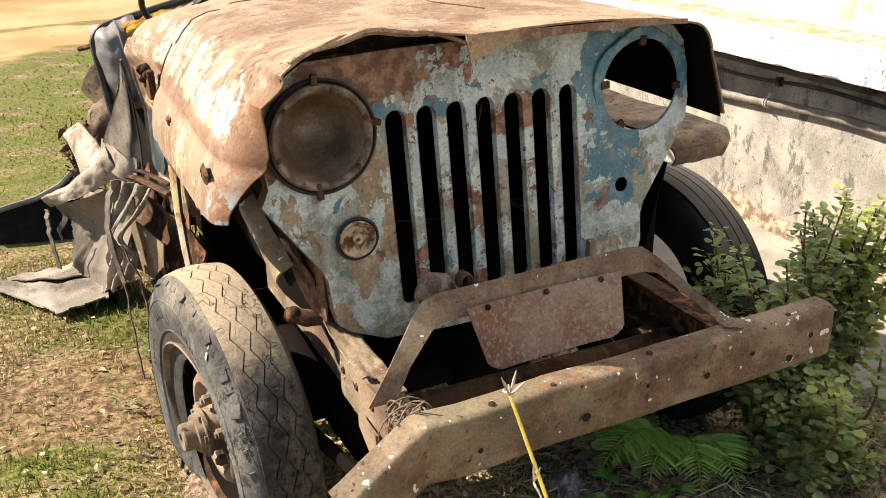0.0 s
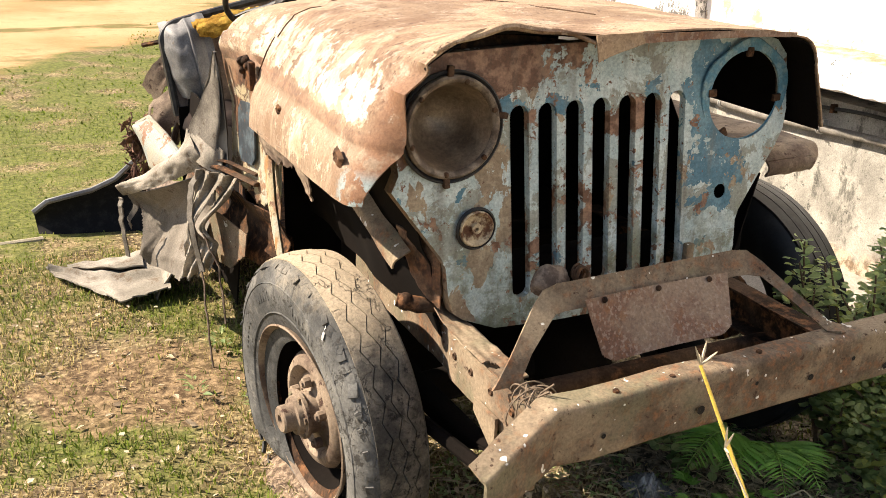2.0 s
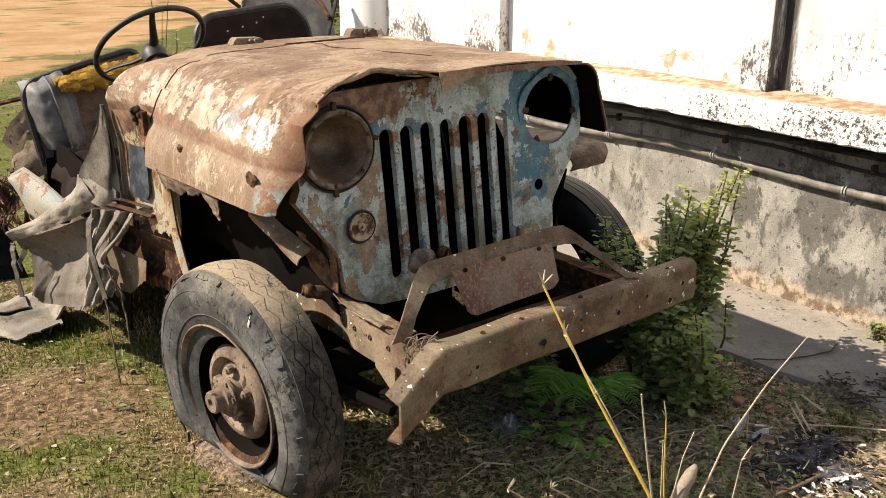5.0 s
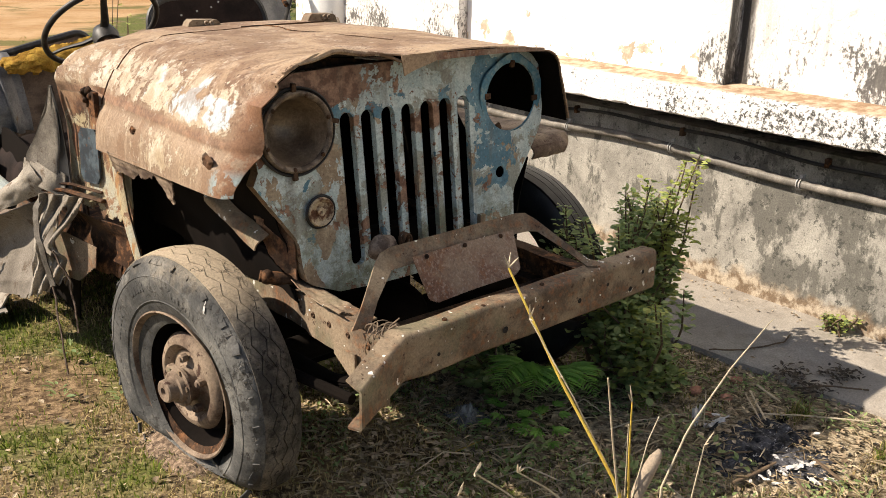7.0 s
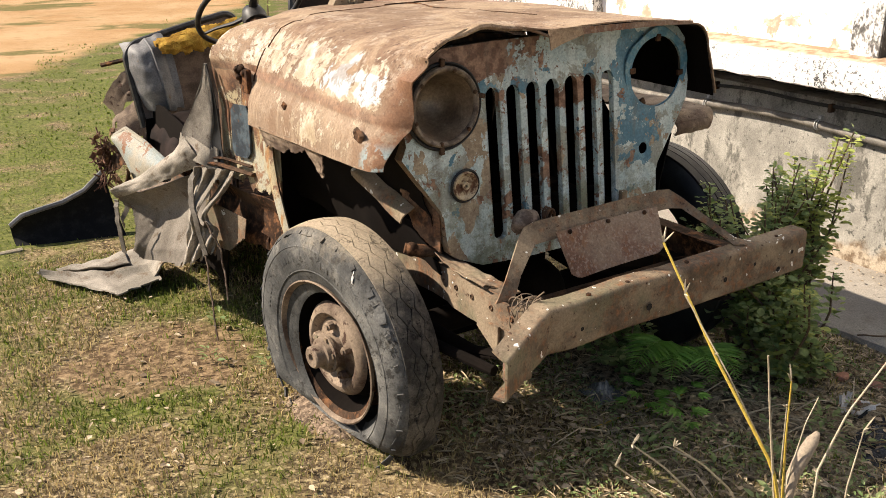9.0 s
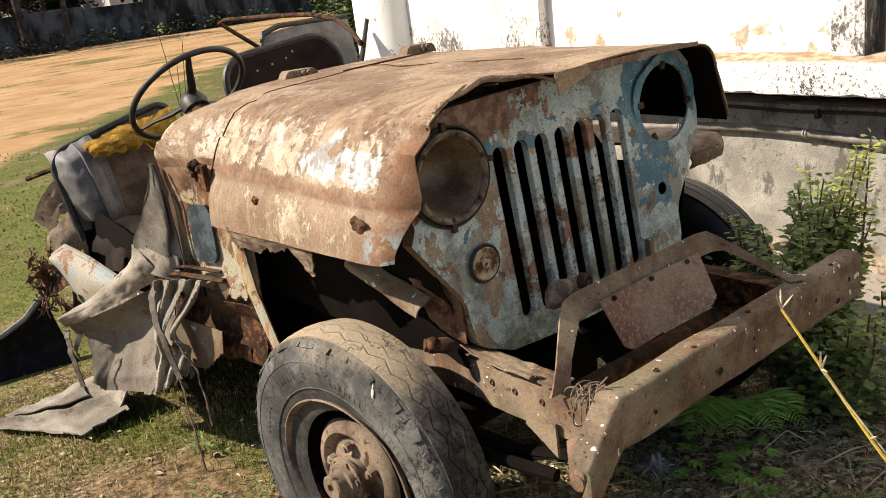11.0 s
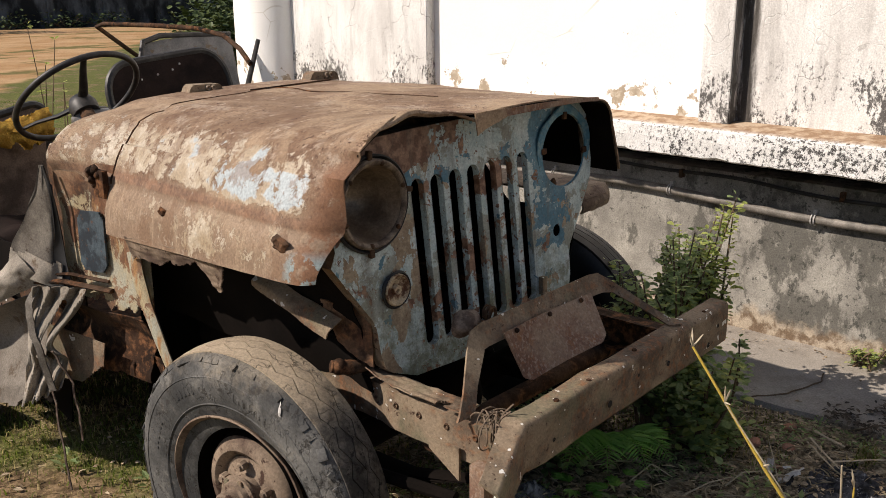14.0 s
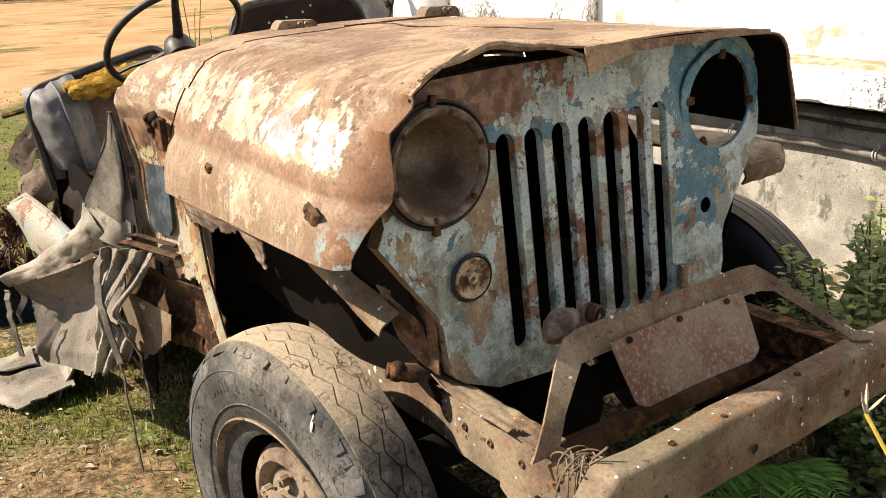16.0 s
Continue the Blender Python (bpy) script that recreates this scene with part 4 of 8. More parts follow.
def hood_front(u):
    x, z = hood_profile(u)
    y = -0.045
    if u < 0.5:
        f = min(1.0, max(0.0, (1.165 - z) / 0.08))
        y = -0.045 + 0.015 * f + 0.012 * max(0, (1.0 - z) / 0.14)
    if u > 0.8:
        y = -0.045
    return y


def build_hood():
    def fn(u, v):
        y0 = hood_front(u)
        v2 = v ** 1.25
        y = y0 + (0.845 - y0) * v2
        p = hood_point(u, y)
        # the torn lip: curled up and back between the lamp and the middle
        s = (hood_profile(u)[0] + 0.43) / 0.33
        if 0 < s < 1:
            curl = math.sin(math.pi * s) * max(0, 1 - (y - y0) / 0.16)
            p.z += 0.030 * curl * (0.85 + 0.15 * math.sin(7 * s))
            p.y += 0.035 * curl ** 2
        elif s <= 0:
            # the nose edge is rolled inward
            e = max(0.0, 1 - (y - y0) / 0.035)
            inward = Vector((-p.x * 0.9, 0, 0.98 - p.z)).normalized()
            p += inward * 0.016 * e * e * min(1.0, -s * 3)
        return p

    hood = part("hood", sheet(bmesh.new(), fn, 84, 40, 0.004), "hood", jeep, "dented rusty hood with cream and pale blue paint remains")
    # rolled torn lip
    bm = bmesh.new()
    pts, rad = [], []
    for k in range(25):
        s = k / 24
        x = -0.43 + 0.34 * s
        bump = math.sin(math.pi * s)
        pts.append((x, -0.045 + 0.034 * bump, 1.176 + 0.02 * x + 0.032 * bump + 0.003 * math.sin(17 * s)))
        rad.append(0.005 + 0.009 * bump)
    part("torn_lip", tube(bm, pts, rad, 8, 0.6), "hood", hood, "curled torn front lip")
    # dark baffle added to fill the black gap behind the lip
    bm = sheet(bmesh.new(), lambda u, v: (-0.40 + 0.34 * u, 0.085 + 0.03 * v + 0.006 * nz((u * 6, v * 3, 0), 1), 1.08 + 0.078 * v + 0.014 * math.sin(math.pi * u) * v), 24, 6, 0.003)
    part("inner_skin", bm, "dark_rust", hood, "dark rusty baffle added to fill the gap behind the torn lip")
    # bent tab over the grille
    bm = sheet(bmesh.new(), lambda u, v: (-0.105 + 0.10 * u + 0.01 * v, -0.052 + 0.004 * math.sin(5 * u), 1.190 - 0.05 * v * (1 - 0.6 * u) + 0.004 * u), 8, 6, 0.003)
    part("bent_tab", bm, "hood", hood)
    # front lip of the rest, turned down
    bm = sheet(bmesh.new(), lambda u, v: (-0.0 + 0.40 * u, -0.047 - 0.002 * math.sin(6 * u), 1.190 - 0.010 * u ** 3 + 0.012 * (u * 0.40) - (0.018 - 0.008 * u) * v), 14, 4, 0.003)
    part("front_lip", bm, "plate", hood)
    # lining on the hood's underside, its shade painted in near-black
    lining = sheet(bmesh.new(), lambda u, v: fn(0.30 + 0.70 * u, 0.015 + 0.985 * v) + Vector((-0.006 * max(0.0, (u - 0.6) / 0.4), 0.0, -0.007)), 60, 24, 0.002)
    part("underside", lining, "grime_shade", hood, "underside of the hood with its shade painted near-black")
    # holes with rust collars on the side
    for y, z, r in ((0.073, 0.963, 0.011), (0.554, 0.952, 0.007)):
        c = Vector((-0.571 + 0.045 * y, y, z))
        m = Matrix.Translation(c) @ pose(0, 0, 0, 0, 0, 180)
        bm = lathe(bmesh.new(), [(0.001, 0.0005), (0.0012, r * 0.8), (0.003, r), (0.002, r * 1.3), (-0.003, r * 1.9)], 28, m, lambda p, a, i: (p.x, p.y * (1.25 + 0.22 * math.sin(5 * a + y * 9) + 0.12 * math.sin(11 * a)), p.z * (0.9 + 0.15 * math.sin(4 * a))))
        part("bolt_hole", bm, "dark_rust", hood)
    # crease down the middle and across
    bm = tube(bmesh.new(), [(-0.03 + 0.33 * k / 12, 0.885 + 0.025 * k / 12, hood_point(0.5, 0.89).z + 0.006 * k / 12 - 0.0005) for k in range(13)], 0.003, 6)
    part("hinge_seam", bm, "dark_rust", hood)
    bm = tube(bmesh.new(), [(0.02 + 0.05 * k / 16 + 0.02 * math.sin(k * 0.9), 0.86 - 0.62 * k / 16, hood_point(0.52, 0.86 - 0.62 * k / 16).z + 0.001) for k in range(17)], 0.0022, 5)
    part("crack", bm, "dark_rust", hood)
    # cowl behind the hood
    def cowl(u, v):
        y = 0.852 + 0.27 * v
        p = hood_point(u, y)
        p.x += (0.008 if u < 0.5 else -0.008) * (1 if p.z < 1.15 else 0.3)
        flare = min(1.0, max(0.0, (1.19 - p.z) / 0.09), max(0.0, (p.z - 0.93) / 0.12))
        p.x += (-1 if u < 0.5 else 1) * 0.36 * max(0.0, y - 0.875) * flare * flare * (3 - 2 * flare)
        p.z -= 0.004 + 0.10 * max(0, v - 0.82) ** 1.5
        return p
    part("cowl", sheet(bmesh.new(), cowl, 60, 12, 0.004, lambda u, v: 0.135 < u < 0.93), "hood", jeep, "rusty cowl with flaked cream paint")
    seam = [hood_point(0.14 + 0.36 * k / 40, 0.849) + Vector((-0.001, 0, 0.0005)) for k in range(41)]
    part("cowl_seam", tube(bmesh.new(), seam, 0.0035, 6), "dark_rust", jeep)
    catch = part("hood_catch", box(bmesh.new(), -0.012, 0.006, -0.028, 0.028, -0.045, 0.030, 0.006, Matrix.Translation((-0.528, 0.87, 0.985))), "dark_rust", jeep, "rusted hood catch remains")
    for k in range(6):
        p = Vector((-0.535, 0.87, 0.985)) + Vector((random.uniform(-0.012, 0.004), random.uniform(-0.03, 0.04), random.uniform(-0.05, 0.035)))
        bm = bmesh.new()
        bmesh.ops.create_icosphere(bm, subdivisions=2, radius=random.uniform(0.008, 0.018), matrix=Matrix.Translation(p))
        for v in bm.verts:
            v.co += (v.co - p) * 0.5 * nz(v.co, 60)
        part("rust_lump", bm, "dark_rust", catch)
    # two rests on the back of the hood
    for (x, y, z), turn in (((-0.087, 1.05, 1.176), -3), ((0.354, 1.022, 1.187), -3)):
        bm = bmesh.new()
        m = Matrix.Translation((x, y, z)) @ pose(0, 0, 0, 0, 1, turn)
        pts = [(-0.062, -0.012), (0.060, -0.012), (0.052, 0.010), (0.042, 0.017), (-0.042, 0.017), (-0.052, 0.009)]
        f = [bm.verts.new(m @ Vector((px, -0.024, pz))) for px, pz in pts]
        b = [bm.verts.new(m @ Vector((px, 0.024, pz))) for px, pz in pts]
        bm.faces.new(f), bm.faces.new(b[::-1])
        for k in range(6):
            bm.faces.new((f[k], b[k], b[(k + 1) % 6], f[(k + 1) % 6]))
        rest = part("hood_rest", bm, "rust", jeep, "rusty block on the back of the hood", smooth=False)
        for dx in (0.004, 0.022):
            bm = lathe(bmesh.new(), [(0.0, 0.0005), (0.006, 0.007), (0.0, 0.010)], 12, m @ Matrix.Translation((dx, -0.025, 0.006)) @ pose(0, 0, 0, 0, 0, -90))
            part("bolt_head", bm, "bucket", rest)


build_hood()


def build_body():
    # firewall and inner panels close the engine bay, shade painted into their colour
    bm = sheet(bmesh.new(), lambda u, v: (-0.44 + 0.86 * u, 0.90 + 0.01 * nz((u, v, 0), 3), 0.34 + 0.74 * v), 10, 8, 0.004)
    part("firewall", bm, "grime_shade", jeep)
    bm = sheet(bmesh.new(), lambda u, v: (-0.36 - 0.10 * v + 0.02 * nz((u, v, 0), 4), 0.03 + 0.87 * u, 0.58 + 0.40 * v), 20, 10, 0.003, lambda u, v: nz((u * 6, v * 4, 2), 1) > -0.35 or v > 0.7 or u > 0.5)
    part("inner_panel", bm, "grime_shade", jeep)
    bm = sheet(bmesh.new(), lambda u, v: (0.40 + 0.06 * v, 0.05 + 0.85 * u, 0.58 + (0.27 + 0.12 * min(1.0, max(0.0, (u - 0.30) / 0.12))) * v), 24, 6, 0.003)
    part("inner_panel", bm, "grime_shade", jeep)
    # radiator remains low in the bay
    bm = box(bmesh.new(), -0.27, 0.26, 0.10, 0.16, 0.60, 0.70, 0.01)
    part("radiator_support", bm, "grime_shade", jeep)
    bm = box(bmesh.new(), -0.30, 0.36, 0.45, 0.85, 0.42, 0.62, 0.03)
    part("bay_floor", bm, "grime_shade", jeep)
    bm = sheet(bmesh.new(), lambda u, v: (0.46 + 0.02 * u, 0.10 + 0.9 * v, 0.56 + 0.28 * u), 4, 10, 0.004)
    part("inner_arch", bm, "grime_shade", jeep)
    # two added near-black sheets block the gaps below and stand in for shade
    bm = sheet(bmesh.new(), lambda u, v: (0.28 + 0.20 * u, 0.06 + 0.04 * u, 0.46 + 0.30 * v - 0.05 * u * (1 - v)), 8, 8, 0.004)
    part("splash_apron", bm, "grime_shade", jeep)
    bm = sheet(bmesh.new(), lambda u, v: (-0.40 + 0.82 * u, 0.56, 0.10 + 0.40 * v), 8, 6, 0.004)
    part("cross_member", bm, "grime_shade", jeep)
    # far front wing: a bent narrow shelf with a rounded, turned-down nose
    def wing(u, v):
        y = 0.045 + 1.05 * v
        nose = max(0.0, 1 - v / 0.05)
        x = 0.47 + (0.192 + 0.05 * v) * u - 0.035 * nose * nose * u * u
        z = 0.898 - 0.02 * v + 0.010 * nz((x, y, 0), 4) - 0.022 * nose * nose
        return (x, y + 0.015 * u * u * nose, z)
    part("front_wing", sheet(bmesh.new(), wing, 24, 60, 0.006), "rim", jeep, "bent flat front wing with flaked ochre paint")
    def wing_edge(u, v):
        p = Vector(wing(1.0, 0.16 * (1 - u * 2)) if u < 0.5 else wing(1 - (u - 0.5) * 2, 0.0))
        return p + Vector((0.004 * math.sin(math.pi * v), -0.006 * math.sin(math.pi * v), -0.034 * v + 0.004 * nz((u * 8, v, 3), 1)))
    part("wing_nose", sheet(bmesh.new(), wing_edge, 40, 6, 0.005), "rim", jeep)
    # near wing: only a torn strip and a brace are left
    def torn(u, v):
        y = 0.30 + 0.44 * u
        return (-0.572 + 0.035 * v + 0.003 * nz((u, v, 0), 9) + 0.03 * y, y, 0.892 - 0.03 * u - 0.11 * v + 0.003 * nz((u, v, 1), 9))
    part("torn_wing_strip", sheet(bmesh.new(), torn, 110, 36, 0.003, lambda u, v: v < 0.28 + 0.16 * nz((u * 5, 0, 0), 1) + 0.10 * nz((u * 17, 4, 0), 1) + 0.5 * math.exp(-((u - 0.12) / 0.07) ** 2) + 0.3 * u), "rim", jeep, "jagged strip of the torn-off wing")
    bm = tube(bmesh.new(), [(-0.515, 0.765, 0.81), (-0.520, 0.745, 0.75), (-0.526, 0.705, 0.68), (-0.528, 0.655, 0.60), (-0.528, 0.605, 0.52)], [0.030, 0.028, 0.024, 0.022, 0.018], 8, 0.45)
    part("brace", bm, "body", jeep, "pale blue painted steel brace")
    # near side panel with the slate-blue plate
    def side(u, v):
        y = 0.72 + 0.42 * u
        z = 1.02 - 0.49 * v
        return (-0.490 - 0.10 * max(0.0, y - 0.86) - 0.10 * max(0.0, y - 0.88) * min(1.0, max(0.0, (z - 0.86) / 0.15)) + 0.006 * nz((u, v, 0), 4) - 0.012 * (1.0 - z) / 0.47, y, z)
    part("side_panel", sheet(bmesh.new(), side, 70, 90, 0.004, lambda u, v: v < 0.80 + 0.10 * nz((u * 9, 3, 0), 1) + 0.03 * nz((u * 30, 3, 0), 1) and not (u < 0.33 and v < 0.27)), "body", jeep, "side panel in worn cream and ochre paint")
    def oct_plate(u, v):
        y, z = 1.040 - 0.120 * u, 0.880 - 0.170 * v + 0.008 * u
        x = -0.490 - 0.12 * max(0.0, y - 0.86) - 0.012 * (1.0 - z) / 0.47 - 0.009
        return (x, y, z)
    def cut(u, v):
        a, b = min(u, 1 - u) * 0.125, min(v, 1 - v) * 0.175
        return a + b > 0.022
    part("cover_plate", sheet(bmesh.new(), oct_plate, 22, 26, 0.006, cut), "slate", jeep, "slate blue oblong cover plate")
    # dark panel added to block the see-through gap behind the cowl
    bm = sheet(bmesh.new(), lambda u, v: (-0.500 + 0.03 * u + 0.004 * nz((u * 3, v * 5, 0), 1), 1.10 + 0.22 * u, 0.52 + 0.49 * v), 12, 20, 0.006, lambda u, v: u < 0.9 + 0.1 * nz((v * 6, 0, 0), 1))
    part("door_post", bm, "dark_rust", jeep, "dark rusty panel added to fill the gap behind the cowl")
    # lower tub remains behind the wheel
    def tub(u, v):
        y = 0.80 + 0.50 * u
        return (-0.49 - 0.08 * u + 0.03 * v + 0.02 * math.sin(5 * v) + 0.012 * nz((u, v, 0), 4), y, 0.60 - 0.20 * v)
    part("tub_side", sheet(bmesh.new(), tub, 50, 36, 0.004, lambda u, v: v < 0.9 + 0.15 * nz((u * 4, 7, 0), 1)), "dark_rust", jeep, "dull brown lower tub panel")
    def flap(u, v):
        return (-0.600 + 0.055 * u - 0.01 * v, 1.15 - 0.23 * u + 0.02 * v + 0.02 * math.sin(3 * u), 0.540 - 0.165 * v * (1 - 0.2 * u) - 0.02 * u)
    part("hanging_flap", sheet(bmesh.new(), flap, 36, 36, 0.003, lambda u, v: u + v * 0.6 < 1.3), "rust", jeep, "hanging dull sheet metal flap")
    for k in range(8):
        p = Vector((random.uniform(-0.50, -0.42), random.uniform(0.70, 1.3), random.uniform(0.42, 0.56)))
        d = Vector((random.uniform(-0.08, 0.05), random.uniform(-0.10, 0.10), random.uniform(-0.06, 0.03)))
        bm = sheet(bmesh.new(), lambda u, v: p + d * u + Vector((0.01 * nz((u, v, k), 3), 0, -0.035 * v * (1 + nz((u * 3, k, 0), 1)))), 6, 3, 0.003)
        part("rust_scrap", bm, "dark_rust", jeep)
    # floor and far side of the tub
    bm = sheet(bmesh.new(), lambda u, v: (-0.40 + 1.1 * u, 0.92 + 1.5 * v, 0.46 + 0.02 * nz((u, v, 0), 3)), 10, 14, 0.006)
    part("floor", bm, "dark_rust", jeep)
    bm = sheet(bmesh.new(), lambda u, v: (0.70 + 0.03 * v, 0.95 + 2.2 * u, 0.50 + 0.36 * v), 14, 6, 0.006)
    part("tub_side", bm, "body", jeep)
    bm = sheet(bmesh.new(), lambda u, v: (-0.34 + 0.90 * u, 1.13, 0.80 + 0.27 * v), 8, 6, 0.006)
    part("dashboard", bm, "dark_rust", jeep)


build_body()


def build_front():
    # rails
    for s, x in ((-1, -0.345), (1, 0.345)):
        def rail(u, v):
            y = 0.55 - (0.87 if s < 0 else 0.90) * u
            x0 = x + 0.012 * (y > 0)
            w, h = 0.05, 0.085 + 0.03 * max(0, y)
            z1 = 0.612 + 0.03 * x + 0.01 * y
            k = v * 3
            if k < 1:
                a = (x0 - s * w * (1 - k), z1)
            elif k < 2:
                a = (x0, z1 - h * (k - 1))
            else:
                a = (x0 - s * w * (k - 2), z1 - h)
            return (a[0] + s * 0.02, y, a[1] + 0.004 * nz((u * 4, v, x), 3))
        r = part("frame_rail", sheet(bmesh.new(), rail, 24, 9, 0.005), "rust" if s < 0 else "dark_rust", jeep, "rusty channel frame rail")
        if s < 0:
            bm = sheet(bmesh.new(), lambda u, v: (-0.375 + 0.055 * v, 0.05 - 0.30 * u, 0.622 + 0.022 * max(0, 1 - u * 3) * (1 - v) + 0.004 * nz((u * 9, v * 4, 0), 1)), 80, 18, 0.003, lambda u, v: nz((u * 7, v * 1.5, 4), 1) > -0.45)
            part("rail_flange", bm, "rust", r)
            for y in (-0.05, -0.12, -0.2, -0.28):
                bm = lathe(bmesh.new(), [(0.0, 0.0005), (0.005, 0.006), (0.0, 0.009)], 10, Matrix.Translation((-0.366, y, 0.575)) @ pose(0, 0, 0, 0, 0, 180))
                part("rivet", bm, "dark_rust", r)
    # bumper: a channel with the near end torn and bent forward
    CREASE, TIP = (-0.342, -0.385, 0.629), (-0.512, -0.455, 0.576)
    path = [(0.560, -0.372, 0.645), (0.40, -0.374, 0.640), (0.2, -0.374, 0.634), (0.05, -0.376, 0.630), (-0.10, -0.384, 0.636), (-0.2, -0.386, 0.630), (-0.27, -0.386, 0.627), CREASE, (-0.398, -0.408, 0.612), (-0.455, -0.432, 0.594), TIP]
    path = [Vector(p) for p in path]

    def along(u):
        k = u * (len(path) - 1)
        i = min(int(k), len(path) - 2)
        return path[i].lerp(path[i + 1], k - i), (path[i + 1] - path[i]).normalized()

    def channel(u, v):
        p, d = along(u)
        out = d.cross(Vector((0, 0, 1))).normalized()
        if out.y > 0:
            out = -out
        tip = max(0.0, (u - 0.70) / 0.30)
        depth, h, r = 0.048 * (1 - 0.25 * tip), 0.108 - 0.019 * tip, 0.011 - 0.004 * tip
        back = -out
        # down the profile: top flange, rounded bend, face, rounded bend, lower flange
        if v < 0.25:
            f = v / 0.25
            q = p + back * (depth * (1 - f) + r * f) + Vector((0, 0, 0.003 + 0.017 * tip * (1 - f)))
        elif v < 0.40:
            g = (v - 0.25) / 0.15 * math.pi / 2
            q = p + back * r * (1 - math.sin(g)) - Vector((0, 0, r * (1 - math.cos(g)) - 0.003))
        elif v < 0.65:
            q = p - Vector((0, 0, r + (h - 2 * r) * (v - 0.40) / 0.25))
        elif v < 0.80:
            g = (v - 0.65) / 0.15 * math.pi / 2
            q = p + back * r * (1 - math.cos(g)) - Vector((0, 0, h - r + r * math.sin(g)))
        else:
            q = p + back * (r + (depth * 0.9 - r) * (v - 0.80) / 0.20) - Vector((0, 0, h))
        q += out * (0.002 * nz((u * 12, v * 3, 0), 1) + 0.004 * nz((u * 4, v * 2, 5), 1) * math.sin(math.pi * v))
        return q

    bump = part("bumper", sheet(bmesh.new(), channel, 90, 40, 0.006), "rust", jeep, "bent rusty steel channel bumper, near end folded forward", smooth=True)
    for x, y, z, r in ((0.33, -0.345, 0.643, 0.016), (-0.10, -0.372, 0.638, 0.006), (0.45, -0.36, 0.645, 0.005), (0.12, -0.352, 0.637, 0.006), (-0.22, -0.372, 0.634, 0.006)):
        bm = lathe(bmesh.new(), [(0.0, r), (0.004, r), (0.006, r * 0.7), (0.006, 0.0005)], 14, Matrix.Translation((x, y, z)) @ pose(0, 0, 0, 0, -90, 0))
        part("bolt", bm, "rust" if r > 0.01 else "dark_rust", bump)
    # flat black discs paint the dark of holes; the face stays whole
    for x, z, r in ((0.24, 0.575, 0.007), (-0.04, 0.57, 0.009), (0.10, 0.59, 0.004), (0.35, 0.595, 0.005), (0.50, 0.60, 0.006), (-0.25, 0.565, 0.005), (0.45, 0.56, 0.008)):
        bm = lathe(bmesh.new(), [(0.0, 0.0005), (0.0005, r)], 14, Matrix.Translation((x, -0.3785 - 0.012 * (x < 0), z)) @ pose(0, 0, 0, 0, 0, -90))
        part("bumper_hole", bm, "hole", bump)
    # strap bracket over the rails, with the blank plate hung from it
    strap = [(-0.372, -0.255, 0.612), (-0.362, -0.252, 0.622), (-0.33, -0.232, 0.655), (-0.262, -0.188, 0.712), (-0.242, -0.176, 0.724), (-0.215, -0.172, 0.728), (0.0, -0.176, 0.737), (0.19, -0.182, 0.746), (0.222, -0.186, 0.745), (0.245, -0.205, 0.735), (0.278, -0.27, 0.695), (0.312, -0.335, 0.652), (0.335, -0.35, 0.648)]
    strap = [Vector(p) for p in strap]
    wide = [Vector((0.025, 0.0, 0.0)), Vector((0.025, 0, 0)), Vector((0.022, 0.0, -0.0)), Vector((0.012, -0.012, -0.014)), Vector((0.006, -0.014, -0.020)), Vector((0.002, -0.012, -0.024)), Vector((0.0, -0.012, -0.024)), Vector((0, -0.012, -0.024)), Vector((-0.004, -0.012, -0.022)), Vector((-0.004, -0.006, -0.014)), Vector((-0.004, -0.006, -0.010)), Vector((-0.006, -0.006, -0.008)), Vector((-0.014, -0.012, 0))]

    def strip(u, v):
        k = u * (len(strap) - 1)
        i = min(int(k), len(strap) - 2)
        f = k - i
        return strap[i].lerp(strap[i + 1], f) + wide[i].lerp(wide[i + 1], f) * (v * 2 - 1)

    part("strap_bracket", sheet(bmesh.new(), strip, 60, 3, 0.006), "rust", jeep, "bent rusty strap bracket")
    def blank(u, v):
        top = Vector((-0.178 + 0.335 * u, -0.198 - 0.004 * u, 0.728 + 0.010 * u))
        low = Vector((-0.150 + 0.262 * u, -0.243 - 0.043 * u, 0.612 + 0.038 * u))
        p = top.lerp(low, v)
        p.y += 0.006 * math.sin(math.pi * u)
        return p
    def rounded(u, v):
        a, b = min(u, 1 - u) * 0.27, (1 - v) * 0.15
        return not (a < 0.03 and b < 0.03 and (0.03 - a) ** 2 + (0.03 - b) ** 2 > 0.0009)
    plate = part("blank_plate", sheet(bmesh.new(), blank, 90, 54, 0.003, rounded), "plate", jeep, "blank speckled red-brown plate")
    for u in (0.12, 0.5, 0.86):
        p = Vector(blank(u, 0.06))
        bm = bmesh.new()
        bmesh.ops.create_uvsphere(bm, u_segments=10, v_segments=6, radius=0.006, matrix=Matrix.Translation(p + Vector((0, -0.004, 0.002))))
        part("plate_bolt", bm, "dark_rust", plate)
    # cloth-wrapped lump by the strap
    bm = bmesh.new()
    bmesh.ops.create_icosphere(bm, subdivisions=3, radius=0.038, matrix=Matrix.Translation((-0.195, -0.105, 0.735)) @ Matrix.Diagonal((1.15, 0.7, 0.85, 1)))
    for v in bm.verts:
        v.co += (v.co - Vector((-0.195, -0.105, 0.735))) * 0.25 * nz(v.co, 35)
    part("wrapped_lump", bm, "lump", jeep, "dusty cloth-wrapped lump")
    bm = bmesh.new()
    for k in range(5):
        a = k * 1.3
